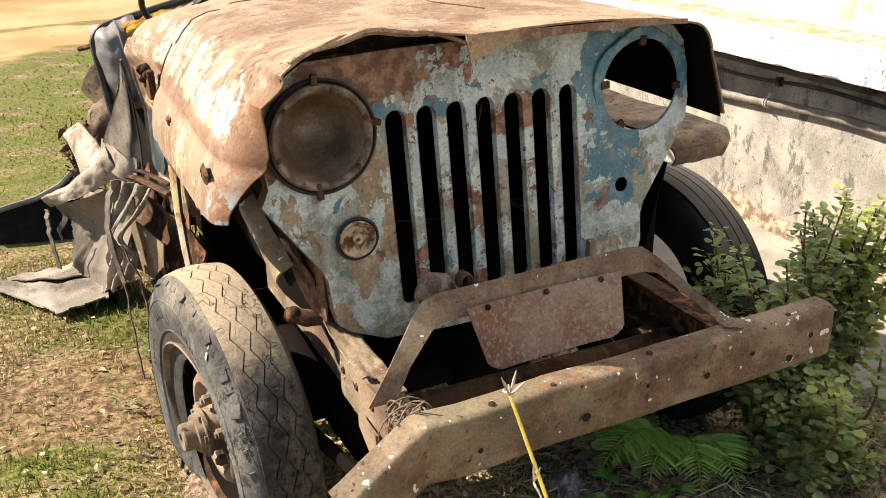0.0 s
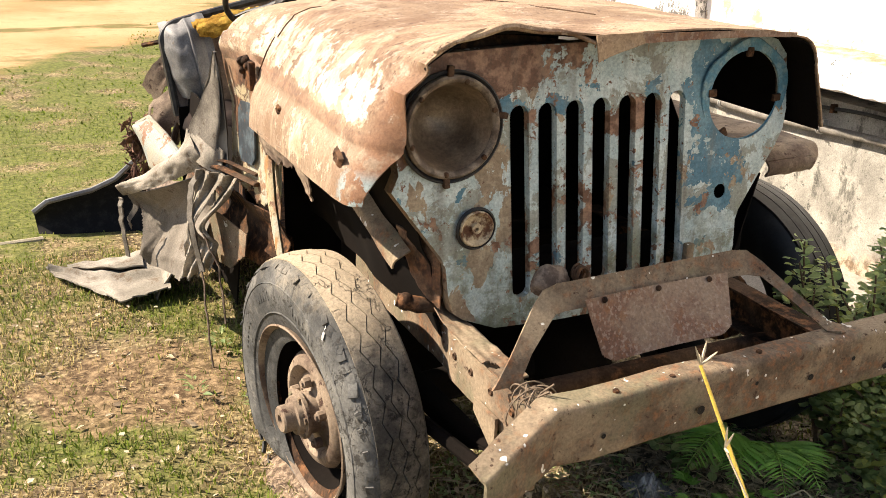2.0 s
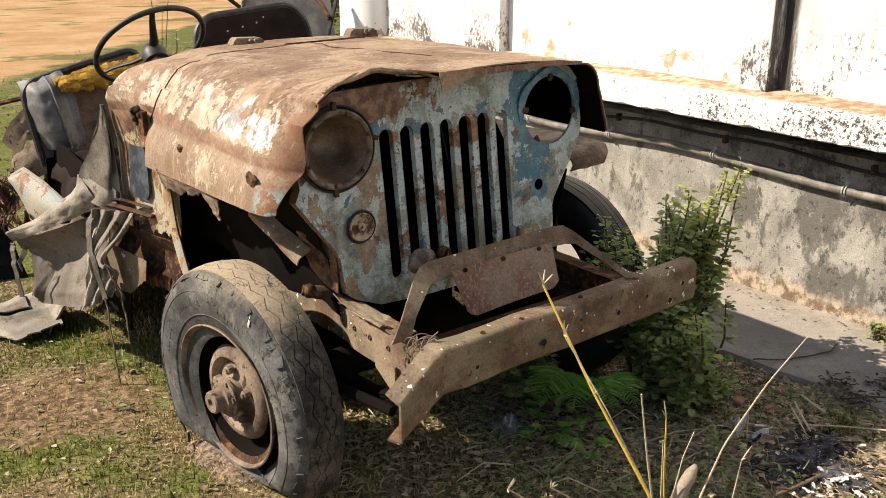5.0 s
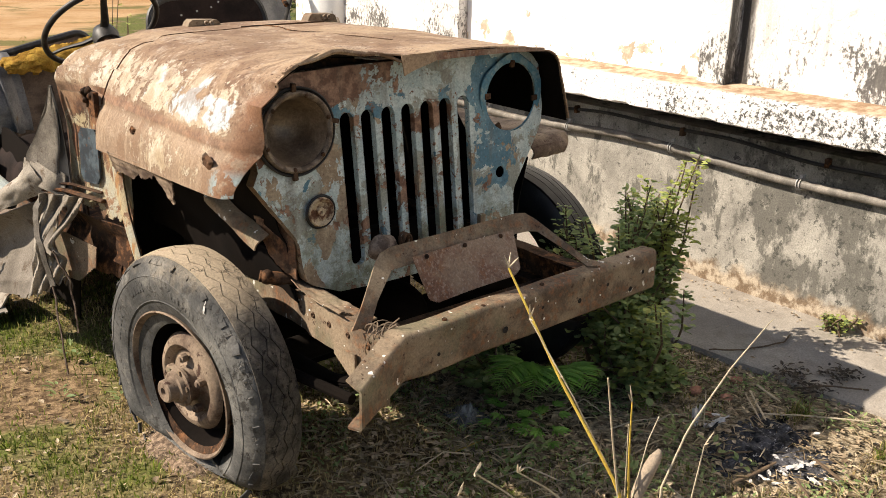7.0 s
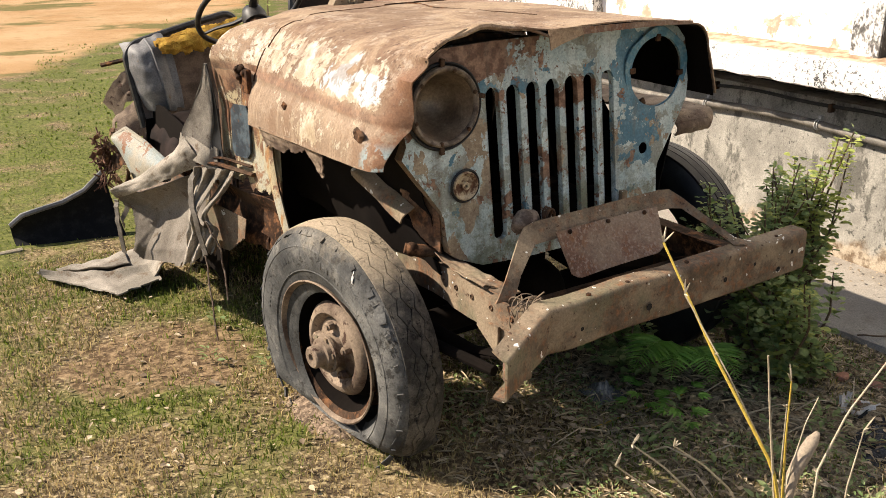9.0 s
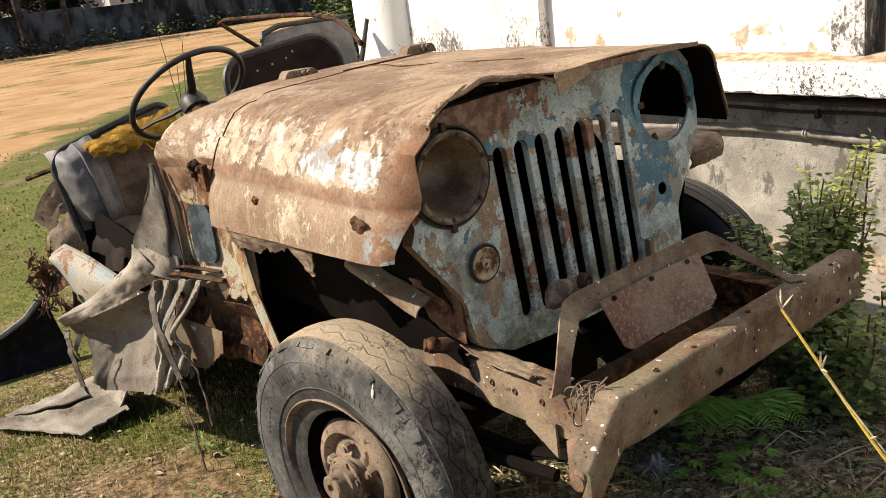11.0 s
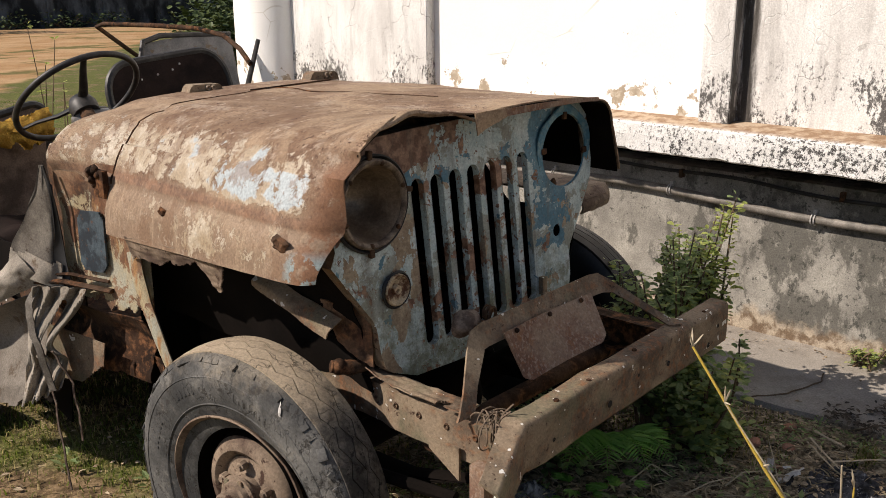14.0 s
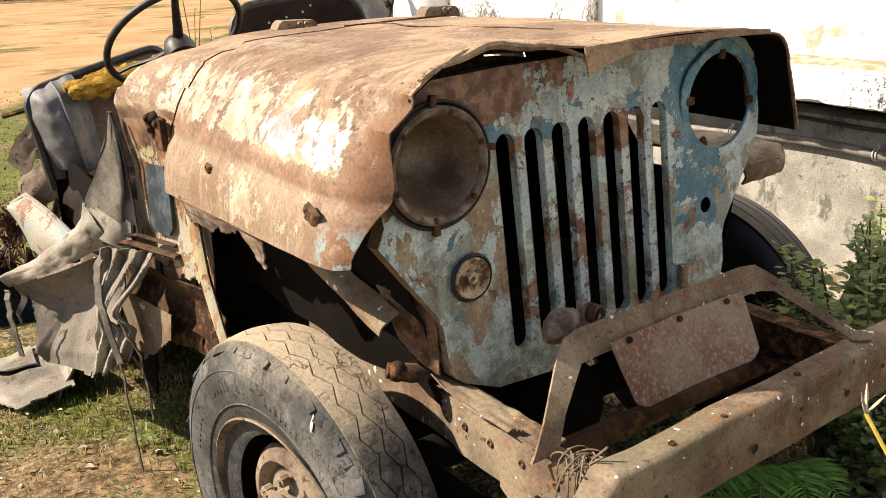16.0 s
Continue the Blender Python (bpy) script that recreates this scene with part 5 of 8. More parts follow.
        tube(bm, [(-0.150 + 0.012 * math.cos(a + t), -0.135 + 0.01 * math.sin(a), 0.753 + 0.016 * math.sin(a + t)) for t in np.linspace(0, 5, 12)], 0.003, 5)
    part("wire_knot", bm, "dark_rust", jeep)
    # cross tube, drag link, shackle, wire bundle
    part("cross_tube", tube(bmesh.new(), [(-0.34, -0.12, 0.50), (0.36, -0.14, 0.52)], 0.022, 12), "dark_rust", jeep)
    # axle, springs and drag link have the underbody shade painted into their colour
    part("axle", tube(bmesh.new(), [(-0.50, 0.24, 0.33), (0.56, 0.26, 0.36)], 0.04, 14), "grime_shade", jeep)
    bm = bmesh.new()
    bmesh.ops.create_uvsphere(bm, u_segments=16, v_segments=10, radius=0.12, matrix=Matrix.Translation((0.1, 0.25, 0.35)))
    part("axle_housing", bm, "grime_shade", jeep)
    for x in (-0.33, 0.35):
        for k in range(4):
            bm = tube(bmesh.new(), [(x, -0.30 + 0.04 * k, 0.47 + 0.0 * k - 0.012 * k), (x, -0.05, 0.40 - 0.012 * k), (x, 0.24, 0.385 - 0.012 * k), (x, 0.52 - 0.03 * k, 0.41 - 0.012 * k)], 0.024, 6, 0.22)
            part("spring_leaf", bm, "grime_shade", jeep)
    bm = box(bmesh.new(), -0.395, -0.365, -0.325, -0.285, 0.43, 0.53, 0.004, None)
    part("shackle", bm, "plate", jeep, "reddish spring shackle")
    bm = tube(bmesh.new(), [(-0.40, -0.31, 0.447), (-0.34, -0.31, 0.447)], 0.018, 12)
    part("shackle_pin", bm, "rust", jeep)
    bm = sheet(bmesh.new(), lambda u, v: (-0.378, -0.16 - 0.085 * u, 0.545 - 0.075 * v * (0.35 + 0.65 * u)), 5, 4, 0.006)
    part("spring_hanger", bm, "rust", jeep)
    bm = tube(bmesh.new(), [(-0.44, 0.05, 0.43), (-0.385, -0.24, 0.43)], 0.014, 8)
    part("drag_link", bm, "grime_shade", jeep)
    rnd = random.Random(4)
    for k in range(16):
        bm = bmesh.new()
        c = Vector((-0.352 + rnd.uniform(-0.02, 0.03), -0.315 + rnd.uniform(-0.02, 0.03), 0.60))
        ang, tilt, r = rnd.uniform(0, 3.14), rnd.uniform(-0.5, 0.5), rnd.uniform(0.025, 0.042)
        pts = []
        for t in np.linspace(0, rnd.uniform(3.5, 6.2), 16):
            x, z = r * math.cos(t), 0.85 * r * math.sin(t)
            pts.append(c + Vector((x * math.cos(ang), x * math.sin(ang), z + tilt * x)))
        part("wire", tube(bm, pts, 0.0015, 5), "wire", jeep)
    for k in range(10):
        bm = bmesh.new()
        c = Vector((-0.36, -0.32, 0.60))
        e = c + Vector((rnd.uniform(-0.03, 0.09), rnd.uniform(-0.05, 0.04), rnd.uniform(-0.06, 0.06)))
        part("wire", tube(bm, [c, (c + e) / 2 + Vector((0, 0, 0.01)), e], 0.002, 5), "wire", jeep)
    # shock mount and inner wing scraps by the near wheel
    bm = sheet(bmesh.new(), lambda u, v: Vector((-0.42, 0.34, 0.822)).lerp(Vector((-0.42, 0.06, 0.765)), u).lerp(Vector((-0.45, 0.34, 0.79)).lerp(Vector((-0.45, 0.08, 0.722)), u), v) + Vector((-0.012 * math.sin(math.pi * v), 0, 0.006 * nz((u * 3, v * 2, 0), 1))), 50, 24, 0.004, lambda u, v: v < 0.96 + 0.06 * nz((u * 5, 0, 0), 1))
    part("inner_wing", bm, "rust", jeep, "dusty inner wing remnant")
    def gusset(u, v):
        p = Vector((-0.425, 0.13, 0.80)).lerp(Vector((-0.376, 0.012, 0.785)), u).lerp(Vector((-0.40, 0.10, 0.70)).lerp(Vector((-0.374, 0.012, 0.645)), u), v)
        return p + Vector((-0.006, 0.0, 0.0)) * math.sin(math.pi * u) + Vector((0.004 * nz((u * 5, v * 5, 2), 1), 0, 0))
    part("gusset", sheet(bmesh.new(), gusset, 40, 50, 0.004, lambda u, v: u > 0.04 + 0.05 * nz((v * 4, 0, 0), 1) and v < 0.96 + 0.04 * nz((u * 5, 2, 0), 1)), "gusset", jeep, "rust-brown gusset behind the grille")
    bm = tube(bmesh.new(), [(-0.44, 0.08, 0.655), (-0.40, 0.06, 0.645), (-0.36, 0.05, 0.64)], [0.014, 0.018, 0.012], 10)
    bmesh.ops.create_uvsphere(bm, u_segments=12, v_segments=8, radius=0.019, matrix=Matrix.Translation((-0.425, 0.07, 0.652)))
    part("shock_eye", bm, "dark_rust", jeep)


q = Mat("black_hole", 0.9)
q.color((0.01, 0.008, 0.007))
M["hole"] = q.m
q = Mat("dusty_cloth", 0.95)
q.color(q.mix(q.step(q.noise(40, 4), 0.4, 0.6), (0.12, 0.085, 0.065), (0.26, 0.2, 0.155)))
M["lump"] = q.m
q = Mat("rusty_wire", 0.85)
q.color(q.mix(q.noise(60, 2), (0.12, 0.085, 0.055), (0.28, 0.21, 0.15)))
M["wire"] = q.m
q = Mat("gusset_rust", 0.9)
q.color(rust_color(q, (0.035, 0.018, 0.011), (0.13, 0.058, 0.03), (0.24, 0.14, 0.08), 1.4)).bump(q.noise(90, 5), 0.5, 0.003)
M["gusset"] = q.m
build_front()


def build_wheel(m, label, flat_z=None, bare=True, skin="tyre"):
    """A wheel whose axle is x, the outer side +x, laid by m."""
    root = part("wheel", lathe(bmesh.new(), [(-0.05, 0.02), (-0.05, 0.10), (0.0, 0.10), (0.0, 0.02)], 20, m), "dark_rust", jeep, label)

    def slump(p, a, i):
        p = Vector(p)
        if flat_z is not None:
            w = m @ p
            low = flat_z - w.z
            if low > -0.06:
                k = (low + 0.06) ** 2 / 0.12
                sgn = 1 if p.x > 0 else -1
                p.x += (min(0.028, k * 2.2) * -1 if sgn < 0 else -min(0.035, k * 1.5)) * (abs(p.x) > 0.02)
                if low > 0:
                    p.z += low * 0.97
        # the outer bead hangs off the rim, towards the front and down
        if bare and p.x > 0.045 and 0.19 < math.hypot(p.y, p.z) < 0.27:
            f = 1 - (math.hypot(p.y, p.z) - 0.19) / 0.08
            p.y += 0.046 * f
            p.z -= 0.022 * f
        return p

    R = 0.356
    prof = [(-0.055, 0.196), (-0.062, 0.206), (-0.074, 0.232), (-0.083, 0.27), (-0.081, 0.305), (-0.072, 0.328), (-0.062, 0.341), (-0.05, 0.347), (0.0, 0.351), (0.05, 0.347), (0.062, 0.341), (0.072, 0.328), (0.076, 0.318), (0.081, 0.305), (0.083, 0.296), (0.0835, 0.27), (0.080, 0.25), (0.074, 0.232), (0.066, 0.222), (0.062, 0.206), (0.055, 0.198), (0.030, 0.215), (0.0, 0.29), (-0.030, 0.215), (-0.055, 0.196)]
    tyre = part("tyre", lathe(bmesh.new(), prof, 120, m, slump), skin, root, "worn grey cracked tyre" if bare else "black ribbed tyre")
    # worn tread: wide flat ribs parted by thin zigzag grooves
    n = 124
    cuts = [-0.060, -0.030, -0.003, 0.024, 0.052]
    wave = [0.0, 0.5, 1.0, 0.5]
    for b in range(4):
        bm = bmesh.new()
        rows = []
        for k in range(n):
            a = 2 * math.pi * k / n
            zig = [(0.015 if bare else 0.0) * (wave[(k + 2 * e) % 4] - 0.5) * (0 if c in (cuts[0], cuts[-1]) else 1) for e, c in ((b, cuts[b]), (b + 1, cuts[b + 1]))]
            x0, x1 = cuts[b] + zig[0] + 0.0014, cuts[b + 1] + zig[1] - 0.0014
            row = []
            for x, top in ((x0, 0.0), (x0, 1.0), ((x0 + x1) / 2, 1.0), (x1, 1.0), (x1, 0.0)):
                r = (0.3515 if bare else 0.3535) - 0.0016 * (abs(x) / 0.02) ** 1.5 - 0.003 + 0.0075 * top + 0.0012 * nz((x * 30, k * 0.2, b), 1) * top
                row.append(bm.verts.new(m @ slump((x, r * math.cos(a), r * math.sin(a)), a, 0)))
            rows.append(row)
        for k in range(n):
            r, s = rows[k], rows[(k + 1) % n]
            for i in range(4):
                bm.faces.new((r[i], r[i + 1], s[i + 1], s[i]))
        part("tread_rib", bm, "tread" if bare else skin, tyre, smooth=False)
    if not bare:
        return root
    # a white streak dried on the shoulder, and worn raised marks on the side wall
    streak = tube(bmesh.new(), [m @ Vector((0.0795 - 0.012 * abs(s), (0.3165 + 0.022 * s) * math.cos(radians(57 + 3 * s)), (0.3165 + 0.022 * s) * math.sin(radians(57 + 3 * s)))) for s in np.linspace(-1.0, 0.9, 9).tolist()], [0.001, 0.003, 0.0025, 0.004, 0.003, 0.0045, 0.004, 0.002, 0.001], 6, 0.4)
    part("white_streak", streak, "scrap", tyre, "dried white streak")
    for g0, count in ((62, 7), (112, 5), (20, 8), (150, 6)):
        for k in range(count):
            ang = radians(g0 + 3.4 * k)
            mark = box(bmesh.new(), -0.002, 0.0009, -0.004, 0.004, -0.010, 0.010 - 0.004 * (k % 3), 0.0008, m @ Matrix.Translation((0.0832, 0.272 * math.cos(ang), 0.272 * math.sin(ang))) @ Matrix.Rotation(ang - math.pi / 2, 4, "X"))
            part("raised_mark", mark, "tyre", tyre)
    # chunks left of the outer shoulder tread
    rnd = random.Random(17)
    for k in range(58):
        ang = 2 * math.pi * (k + rnd.uniform(-0.3, 0.3)) / 58
        if math.sin(ang) < -0.78:
            continue
        w, l, d = rnd.uniform(0.005, 0.010), rnd.uniform(0.010, 0.018), rnd.uniform(-0.0005, 0.0018)
        lug = box(bmesh.new(), -w, w, -l, l, -0.004, d, 0.0012, m @ Matrix.Rotation(ang - math.pi / 2, 4, "X") @ Matrix.Translation((0.066, 0.0, 0.3375)) @ pose(0, 0, 0, 0, 42, rnd.uniform(-25, 25)))
        part("shoulder_lug", lug, "tyre", tyre)
    # shoulder ring lines
    for x, r in ((0.0815, 0.301), (0.079, 0.245)):
        bm = lathe(bmesh.new(), [(x - 0.002, r + 0.003), (x + 0.002, r), (x - 0.002, r - 0.003)], 90, m, slump)
        part("sidewall_ridge", bm, "tyre", tyre)
    # rim: well, outer flange pulled away from the tyre, disc with a dished centre
    rim = part("rim", lathe(bmesh.new(), [(-0.055, 0.19), (0.0, 0.175), (0.03, 0.178), (0.044, 0.190), (0.050, 0.200), (0.054, 0.198), (0.046, 0.184), (0.040, 0.178)], 72, m), "dark_rust", root, "dark rusted steel rim")
    # the deep well's shade is painted on as near-black
    part("rim_well", lathe(bmesh.new(), [(0.046, 0.186), (0.028, 0.172), (0.0, 0.162), (-0.022, 0.156), (-0.022, 0.148), (0.004, 0.142), (0.026, 0.134)], 72, m), "grime_shade", rim, "well of the rim with its shade painted near-black")
    part("disc", lathe(bmesh.new(), [(0.024, 0.135), (0.030, 0.132), (0.042, 0.120), (0.044, 0.106), (0.036, 0.094), (0.010, 0.086), (-0.005, 0.07)], 72, m), "rim", rim, "dusty pressed steel disc")
    def sprung(p, a, i):
        """The ring stands proud along its upper rear half."""
        lift = max(0.0, math.cos(a - 2.3)) ** 0.7
        return (p.x + 0.020 * lift, p.y * (1 + 0.012 * lift), p.z * (1 + 0.012 * lift))
    ring = lathe(bmesh.new(), [(0.048, 0.193), (0.058, 0.197), (0.063, 0.202), (0.061, 0.206), (0.053, 0.202), (0.046, 0.197), (0.048, 0.193)], 72, m, sprung)
    part("bead_ring", ring, "rim", rim, "sprung rusty rim flange")
    for k in range(5):
        a = radians(72 * k + 20)
        c = m @ Vector((0.036, 0.072 * math.cos(a), 0.072 * math.sin(a)))
        bm = lathe(bmesh.new(), [(0.0, 0.012), (0.016, 0.012), (0.018, 0.008), (0.022, 0.007), (0.022, 0.0005)], 8, Matrix.Translation(c) @ m.to_3x3().to_4x4())
        part("wheel_nut", bm, "rim", rim)
    hub = part("hub", lathe(bmesh.new(), [(0.0, 0.085), (0.026, 0.085), (0.03, 0.062), (0.036, 0.050), (0.058, 0.048), (0.060, 0.056), (0.068, 0.056), (0.070, 0.046), (0.082, 0.042), (0.084, 0.032), (0.088, 0.031), (0.108, 0.031), (0.112, 0.027), (0.112, 0.012), (0.104, 0.011), (0.104, 0.0005)], 28, m), "rim", root, "rusty hub and axle end")
    for k in range(6):
        a = radians(60 * k + 10)
        c = m @ Vector((0.064, 0.045 * math.cos(a), 0.045 * math.sin(a)))
        bm = lathe(bmesh.new(), [(0.0, 0.009), (0.010, 0.009), (0.011, 0.0005)], 6, Matrix.Translation(c) @ m.to_3x3().to_4x4())
        part("hub_bolt", bm, "rust", hub)
    return root


build_wheel(Matrix.Translation((-0.540, 0.235, 0.345)) @ pose(0, 0, 0, 0, 2, 180 + 7), "flat front wheel with cracked tyre", ground_z(-0.54, 0.23) + 0.036)
build_wheel(Matrix.Translation((0.640, 0.28, 0.40)) @ pose(0, 0, 0, 0, 0, 7), "far front wheel with black tyre", None, False, "black")


# ---- inside the jeep ----
def build_cabin():
    # steering wheel
    C = Vector((-0.228, 1.572, 1.130))
    n = Vector((0.0, 0.70, 0.714))
    ex, ey = Vector((1, 0, 0.10)).normalized(), Vector((0, -0.714, 0.70))
    sw = part("steering_wheel", tube(bmesh.new(), [C + 0.204 * (math.cos(a) * ex + math.sin(a) * ey) for a in np.linspace(0, 2 * math.pi, 65)[:-1]], 0.0105, 10, close=True), "plastic", jeep, "thin black steering wheel")
    for a in (100, 215, 325):
        d = math.cos(radians(a)) * ex + math.sin(radians(a)) * ey
        bm = tube(bmesh.new(), [C - 0.03 * n + 0.02 * d, C - 0.025 * n + 0.08 * d, C - 0.005 * n + 0.15 * d, C + 0.200 * d], [0.017, 0.014, 0.011, 0.009], 8, 0.55)
        part("spoke", bm, "plastic", sw)
    bm = tube(bmesh.new(), [C - 0.07 * n, C - 0.04 * n, C - 0.01 * n, C], [0.045, 0.048, 0.036, 0.02], 16)
    part("wheel_boss", bm, "plastic", sw)
    part("steering_column", tube(bmesh.new(), [C - 0.06 * n, (-0.33, 1.12, 0.93), (-0.34, 0.95, 0.75)], 0.024, 10), "dark_rust", jeep)
    bm = bmesh.new()
    bmesh.ops.create_icosphere(bm, subdivisions=3, radius=0.07, matrix=Matrix.Translation((-0.19, 1.54, 1.055)) @ Matrix.Diagonal((1.2, 0.8, 0.6, 1)))
    for v in bm.verts:
        v.co += Vector((0, 0, 1)) * 0.02 * nz(v.co, 16)
    part("column_shroud", bm, "vinyl", jeep, "dusty grey column shroud")

    def seat_back(name, corners, mat, lab, r=0.10, lean=0.06, dots=()):
        """A padded back between lower left, lower right, upper right, upper left corners, with round upper corners."""
        a, b, c, d = [Vector(p) for p in corners]
        def fn(u, v):
            p = a.lerp(b, u).lerp(d.lerp(c, u), v)
            p.y += lean * v + 0.015 * math.sin(math.pi * u)
            return p
        w, h = (b - a).length, (d - a).length
        def keep(u, v):
            x, z = min(u, 1 - u) * w, (1 - v) * h
            return not (x < r and z < r and (r - x) ** 2 + (r - z) ** 2 > r * r)
        board = part(name, sheet(bmesh.new(), fn, 44, 30, 0.022, keep), mat, jeep, lab)
        rim = []
        for k in range(60):
            s = k / 59
            if s < 0.3:
                rim.append((0.0, s / 0.3 * (1 - r / h)))
            elif s < 0.4:
                t = (s - 0.3) / 0.1 * math.pi / 2
                rim.append((r / w * (1 - math.cos(t)), 1 - r / h * (1 - math.sin(t))))
            elif s < 0.6:
                rim.append((r / w + (1 - 2 * r / w) * (s - 0.4) / 0.2, 1.0))
            elif s < 0.7:
                t = (s - 0.6) / 0.1 * math.pi / 2
                rim.append((1 - r / w * (1 - math.sin(t)), 1 - r / h * (1 - math.cos(t))))
            else:
                rim.append((1.0, (1 - (s - 0.7) / 0.3) * (1 - r / h)))
        part("seat_edging", tube(bmesh.new(), [fn(u, v) for u, v in rim], 0.017, 8), "plastic", board, "black rolled edging")
        for u, v in dots:
            m = Matrix.Translation(fn(u, v) + Vector((0, -0.012, 0))) @ pose(0, 0, 0, 0, 0, -90)
            part("stud", lathe(bmesh.new(), [(0.0, 0.005), (0.003, 0.004), (0.004, 0.0005)], 10, m), "scrap", board)
        return board

    seat_back("passenger_seat_back", ((0.275, 2.22, 0.70), (0.885, 2.20, 0.70), (0.815, 2.24, 1.225), (0.245, 2.26, 1.165)), "seat", "dark brown hardboard seat back with black edging", 0.12, 0.05, ((0.42, 0.86), (0.55, 0.88), (0.62, 0.92), (0.28, 0.84)))
    seat_back("driver_seat_back", ((-0.50, 2.24, 0.58), (-0.06, 2.26, 0.60), (-0.02, 2.26, 1.055), (-0.54, 2.26, 0.925)), "seat_brown", "slumped brown seat back with torn cover", 0.06, 0.03)
    def cushion(u, v):
        edge = min(1.0, 6 * min(u, 1 - u, v, 1 - v))
        return (-0.49 + 0.44 * u, 1.86 + 0.38 * v, 0.50 + 0.13 * edge ** 0.5 + 0.03 * nz((u * 4, v * 4, 7), 1))
    part("driver_seat_cushion", sheet(bmesh.new(), cushion, 24, 22, 0.02), "seat", jeep, "sunken black seat cushion")
    # near-black sheet added in place of the shade below the seat
    bm = sheet(bmesh.new(), lambda u, v: (-0.50 + 0.50 * u, 2.22 + 0.01 * nz((u * 4, v, 0), 1), 0.10 + 0.52 * v), 10, 8, 0.006)
    part("seat_riser", bm, "grime_shade", jeep)
    # grey vinyl hanging over the outer half of the driver's seat
    def cover(u, v):
        """A padded corner of the seat: bulging forward, its outer edge rolled back."""
        left = lerp_curve([(-0.535, 2.24, 0.93), (-0.535, 2.21, 0.84), (-0.512, 2.19, 0.74), (-0.480, 2.20, 0.645)], v)
        right = lerp_curve([(-0.375, 2.22, 0.975), (-0.350, 2.20, 0.86), (-0.335, 2.19, 0.74), (-0.325, 2.20, 0.64)], v)
        p = left.lerp(right, u)
        roll = max(0.0, 1 - u / 0.3)
        p.y += 0.07 * roll * roll - 0.030 * math.sin(math.pi * v) * math.sin(math.pi * min(1.0, u * 1.2)) + 0.06 * max(0.0, 1 - v / 0.16) ** 2
        p.y += 0.008 * nz((u * 3, v * 5, 5), 1) + 0.004 * nz((u * 9, v * 12, 2), 1)
        p.z += 0.010 * nz((u * 4, v * 3, 0), 1)
        return p
    cov = part("seat_cover", sheet(bmesh.new(), cover, 30, 34, 0.008, lambda u, v: v < 0.95 + 0.06 * nz((u * 5, 0, 0), 1)), "vinyl", jeep, "torn grey vinyl seat cover")
    part("cover_piping", tube(bmesh.new(), [Vector(cover(0.55, k / 20)) + Vector((0, -0.008, 0)) for k in range(20)], 0.006, 6), "vinyl", cov)
    def foam(u, v):
        top = lerp_curve([(-0.43, 2.21, 0.945), (-0.30, 2.20, 0.985), (-0.17, 2.20, 1.005), (-0.05, 2.21, 1.03)], u)
        low = lerp_curve([(-0.40, 2.19, 0.895), (-0.30, 2.18, 0.90), (-0.17, 2.18, 0.885), (-0.06, 2.19, 0.90)], u)
        p = top.lerp(low, v) + Vector((0, -0.03, 0)) * math.sin(math.pi * v)
        return p + Vector((0.006, 0.014, 0.008)) * nz((u * 9, v * 5, 0), 1) + Vector((0, 0.006, 0)) * nz((u * 30, v * 14, 4), 1)
    bm = sheet(bmesh.new(), foam, 50, 18, 0.02, lambda u, v: v < 0.86 + 0.25 * nz((u * 8, 6, 0), 1))
    part("seat_foam", bm, "foam", jeep, "exposed mustard yellow seat foam")
    # rear bow tubes, a rod and a grey back panel
    part("rear_bow", tube(bmesh.new(), [(1.045, 3.34, 1.10), (0.975, 3.35, 1.150), (0.865, 3.37, 1.240), (0.787, 3.38, 1.303), (0.800, 3.33, 1.315), (0.865, 2.95, 1.312), (0.920, 2.62, 1.300), (0.950, 2.45, 1.27), (0.950, 2.32, 1.21), (0.933, 2.22, 1.145)], 0.012, 10), "dark_rust", jeep, "bent rusty rear bow tube")
    part("bow_rod", tube(bmesh.new(), [(0.925, 2.30, 0.86), (0.942, 2.26, 1.05), (0.968, 2.195, 1.255)], [0.018, 0.018, 0.014], 8, 0.5), "plastic", jeep)
    def back(u, v):
        return (0.925 + 0.62 * u, 3.16 + 0.10 * v, 0.80 + 0.44 * v - 0.05 * (1 - u) ** 3 * v + 0.004 * nz((u, v, 0), 9))
    panel = part("rear_panel", sheet(bmesh.new(), back, 24, 16, 0.01, lambda u, v: not (u < 0.12 and v > 0.8 and (0.12 - u) / 0.12 + (v - 0.8) / 0.2 > 1)), "vinyl", jeep, "dull grey rear panel with black top edge")
    part("panel_edge", tube(bmesh.new(), [(0.915, 3.16, 1.03), (0.930, 3.2, 1.14), (0.970, 3.24, 1.215), (1.085, 3.26, 1.245), (1.305, 3.26, 1.245), (1.545, 3.26, 1.24)], 0.016, 8), "plastic", panel)


q = Mat("brown_torn_vinyl", 0.8)
c = q.mix(q.step(q.noise(9, 6), 0.35, 0.65), (0.09, 0.062, 0.046), (0.25, 0.185, 0.14))
q.color(c).bump(q.noise(30, 5), 0.5, 0.006)
M["seat_brown"] = q.m
build_cabin()


# ---- wreckage and cloth beside the jeep ----
def drape(name, fn, nu, nv, mat, label, category, thick=0.004, keep=None, group=""):
    return solid(name, sheet(bmesh.new(), fn, nu, nv, thick, keep), mat, label, category, group)


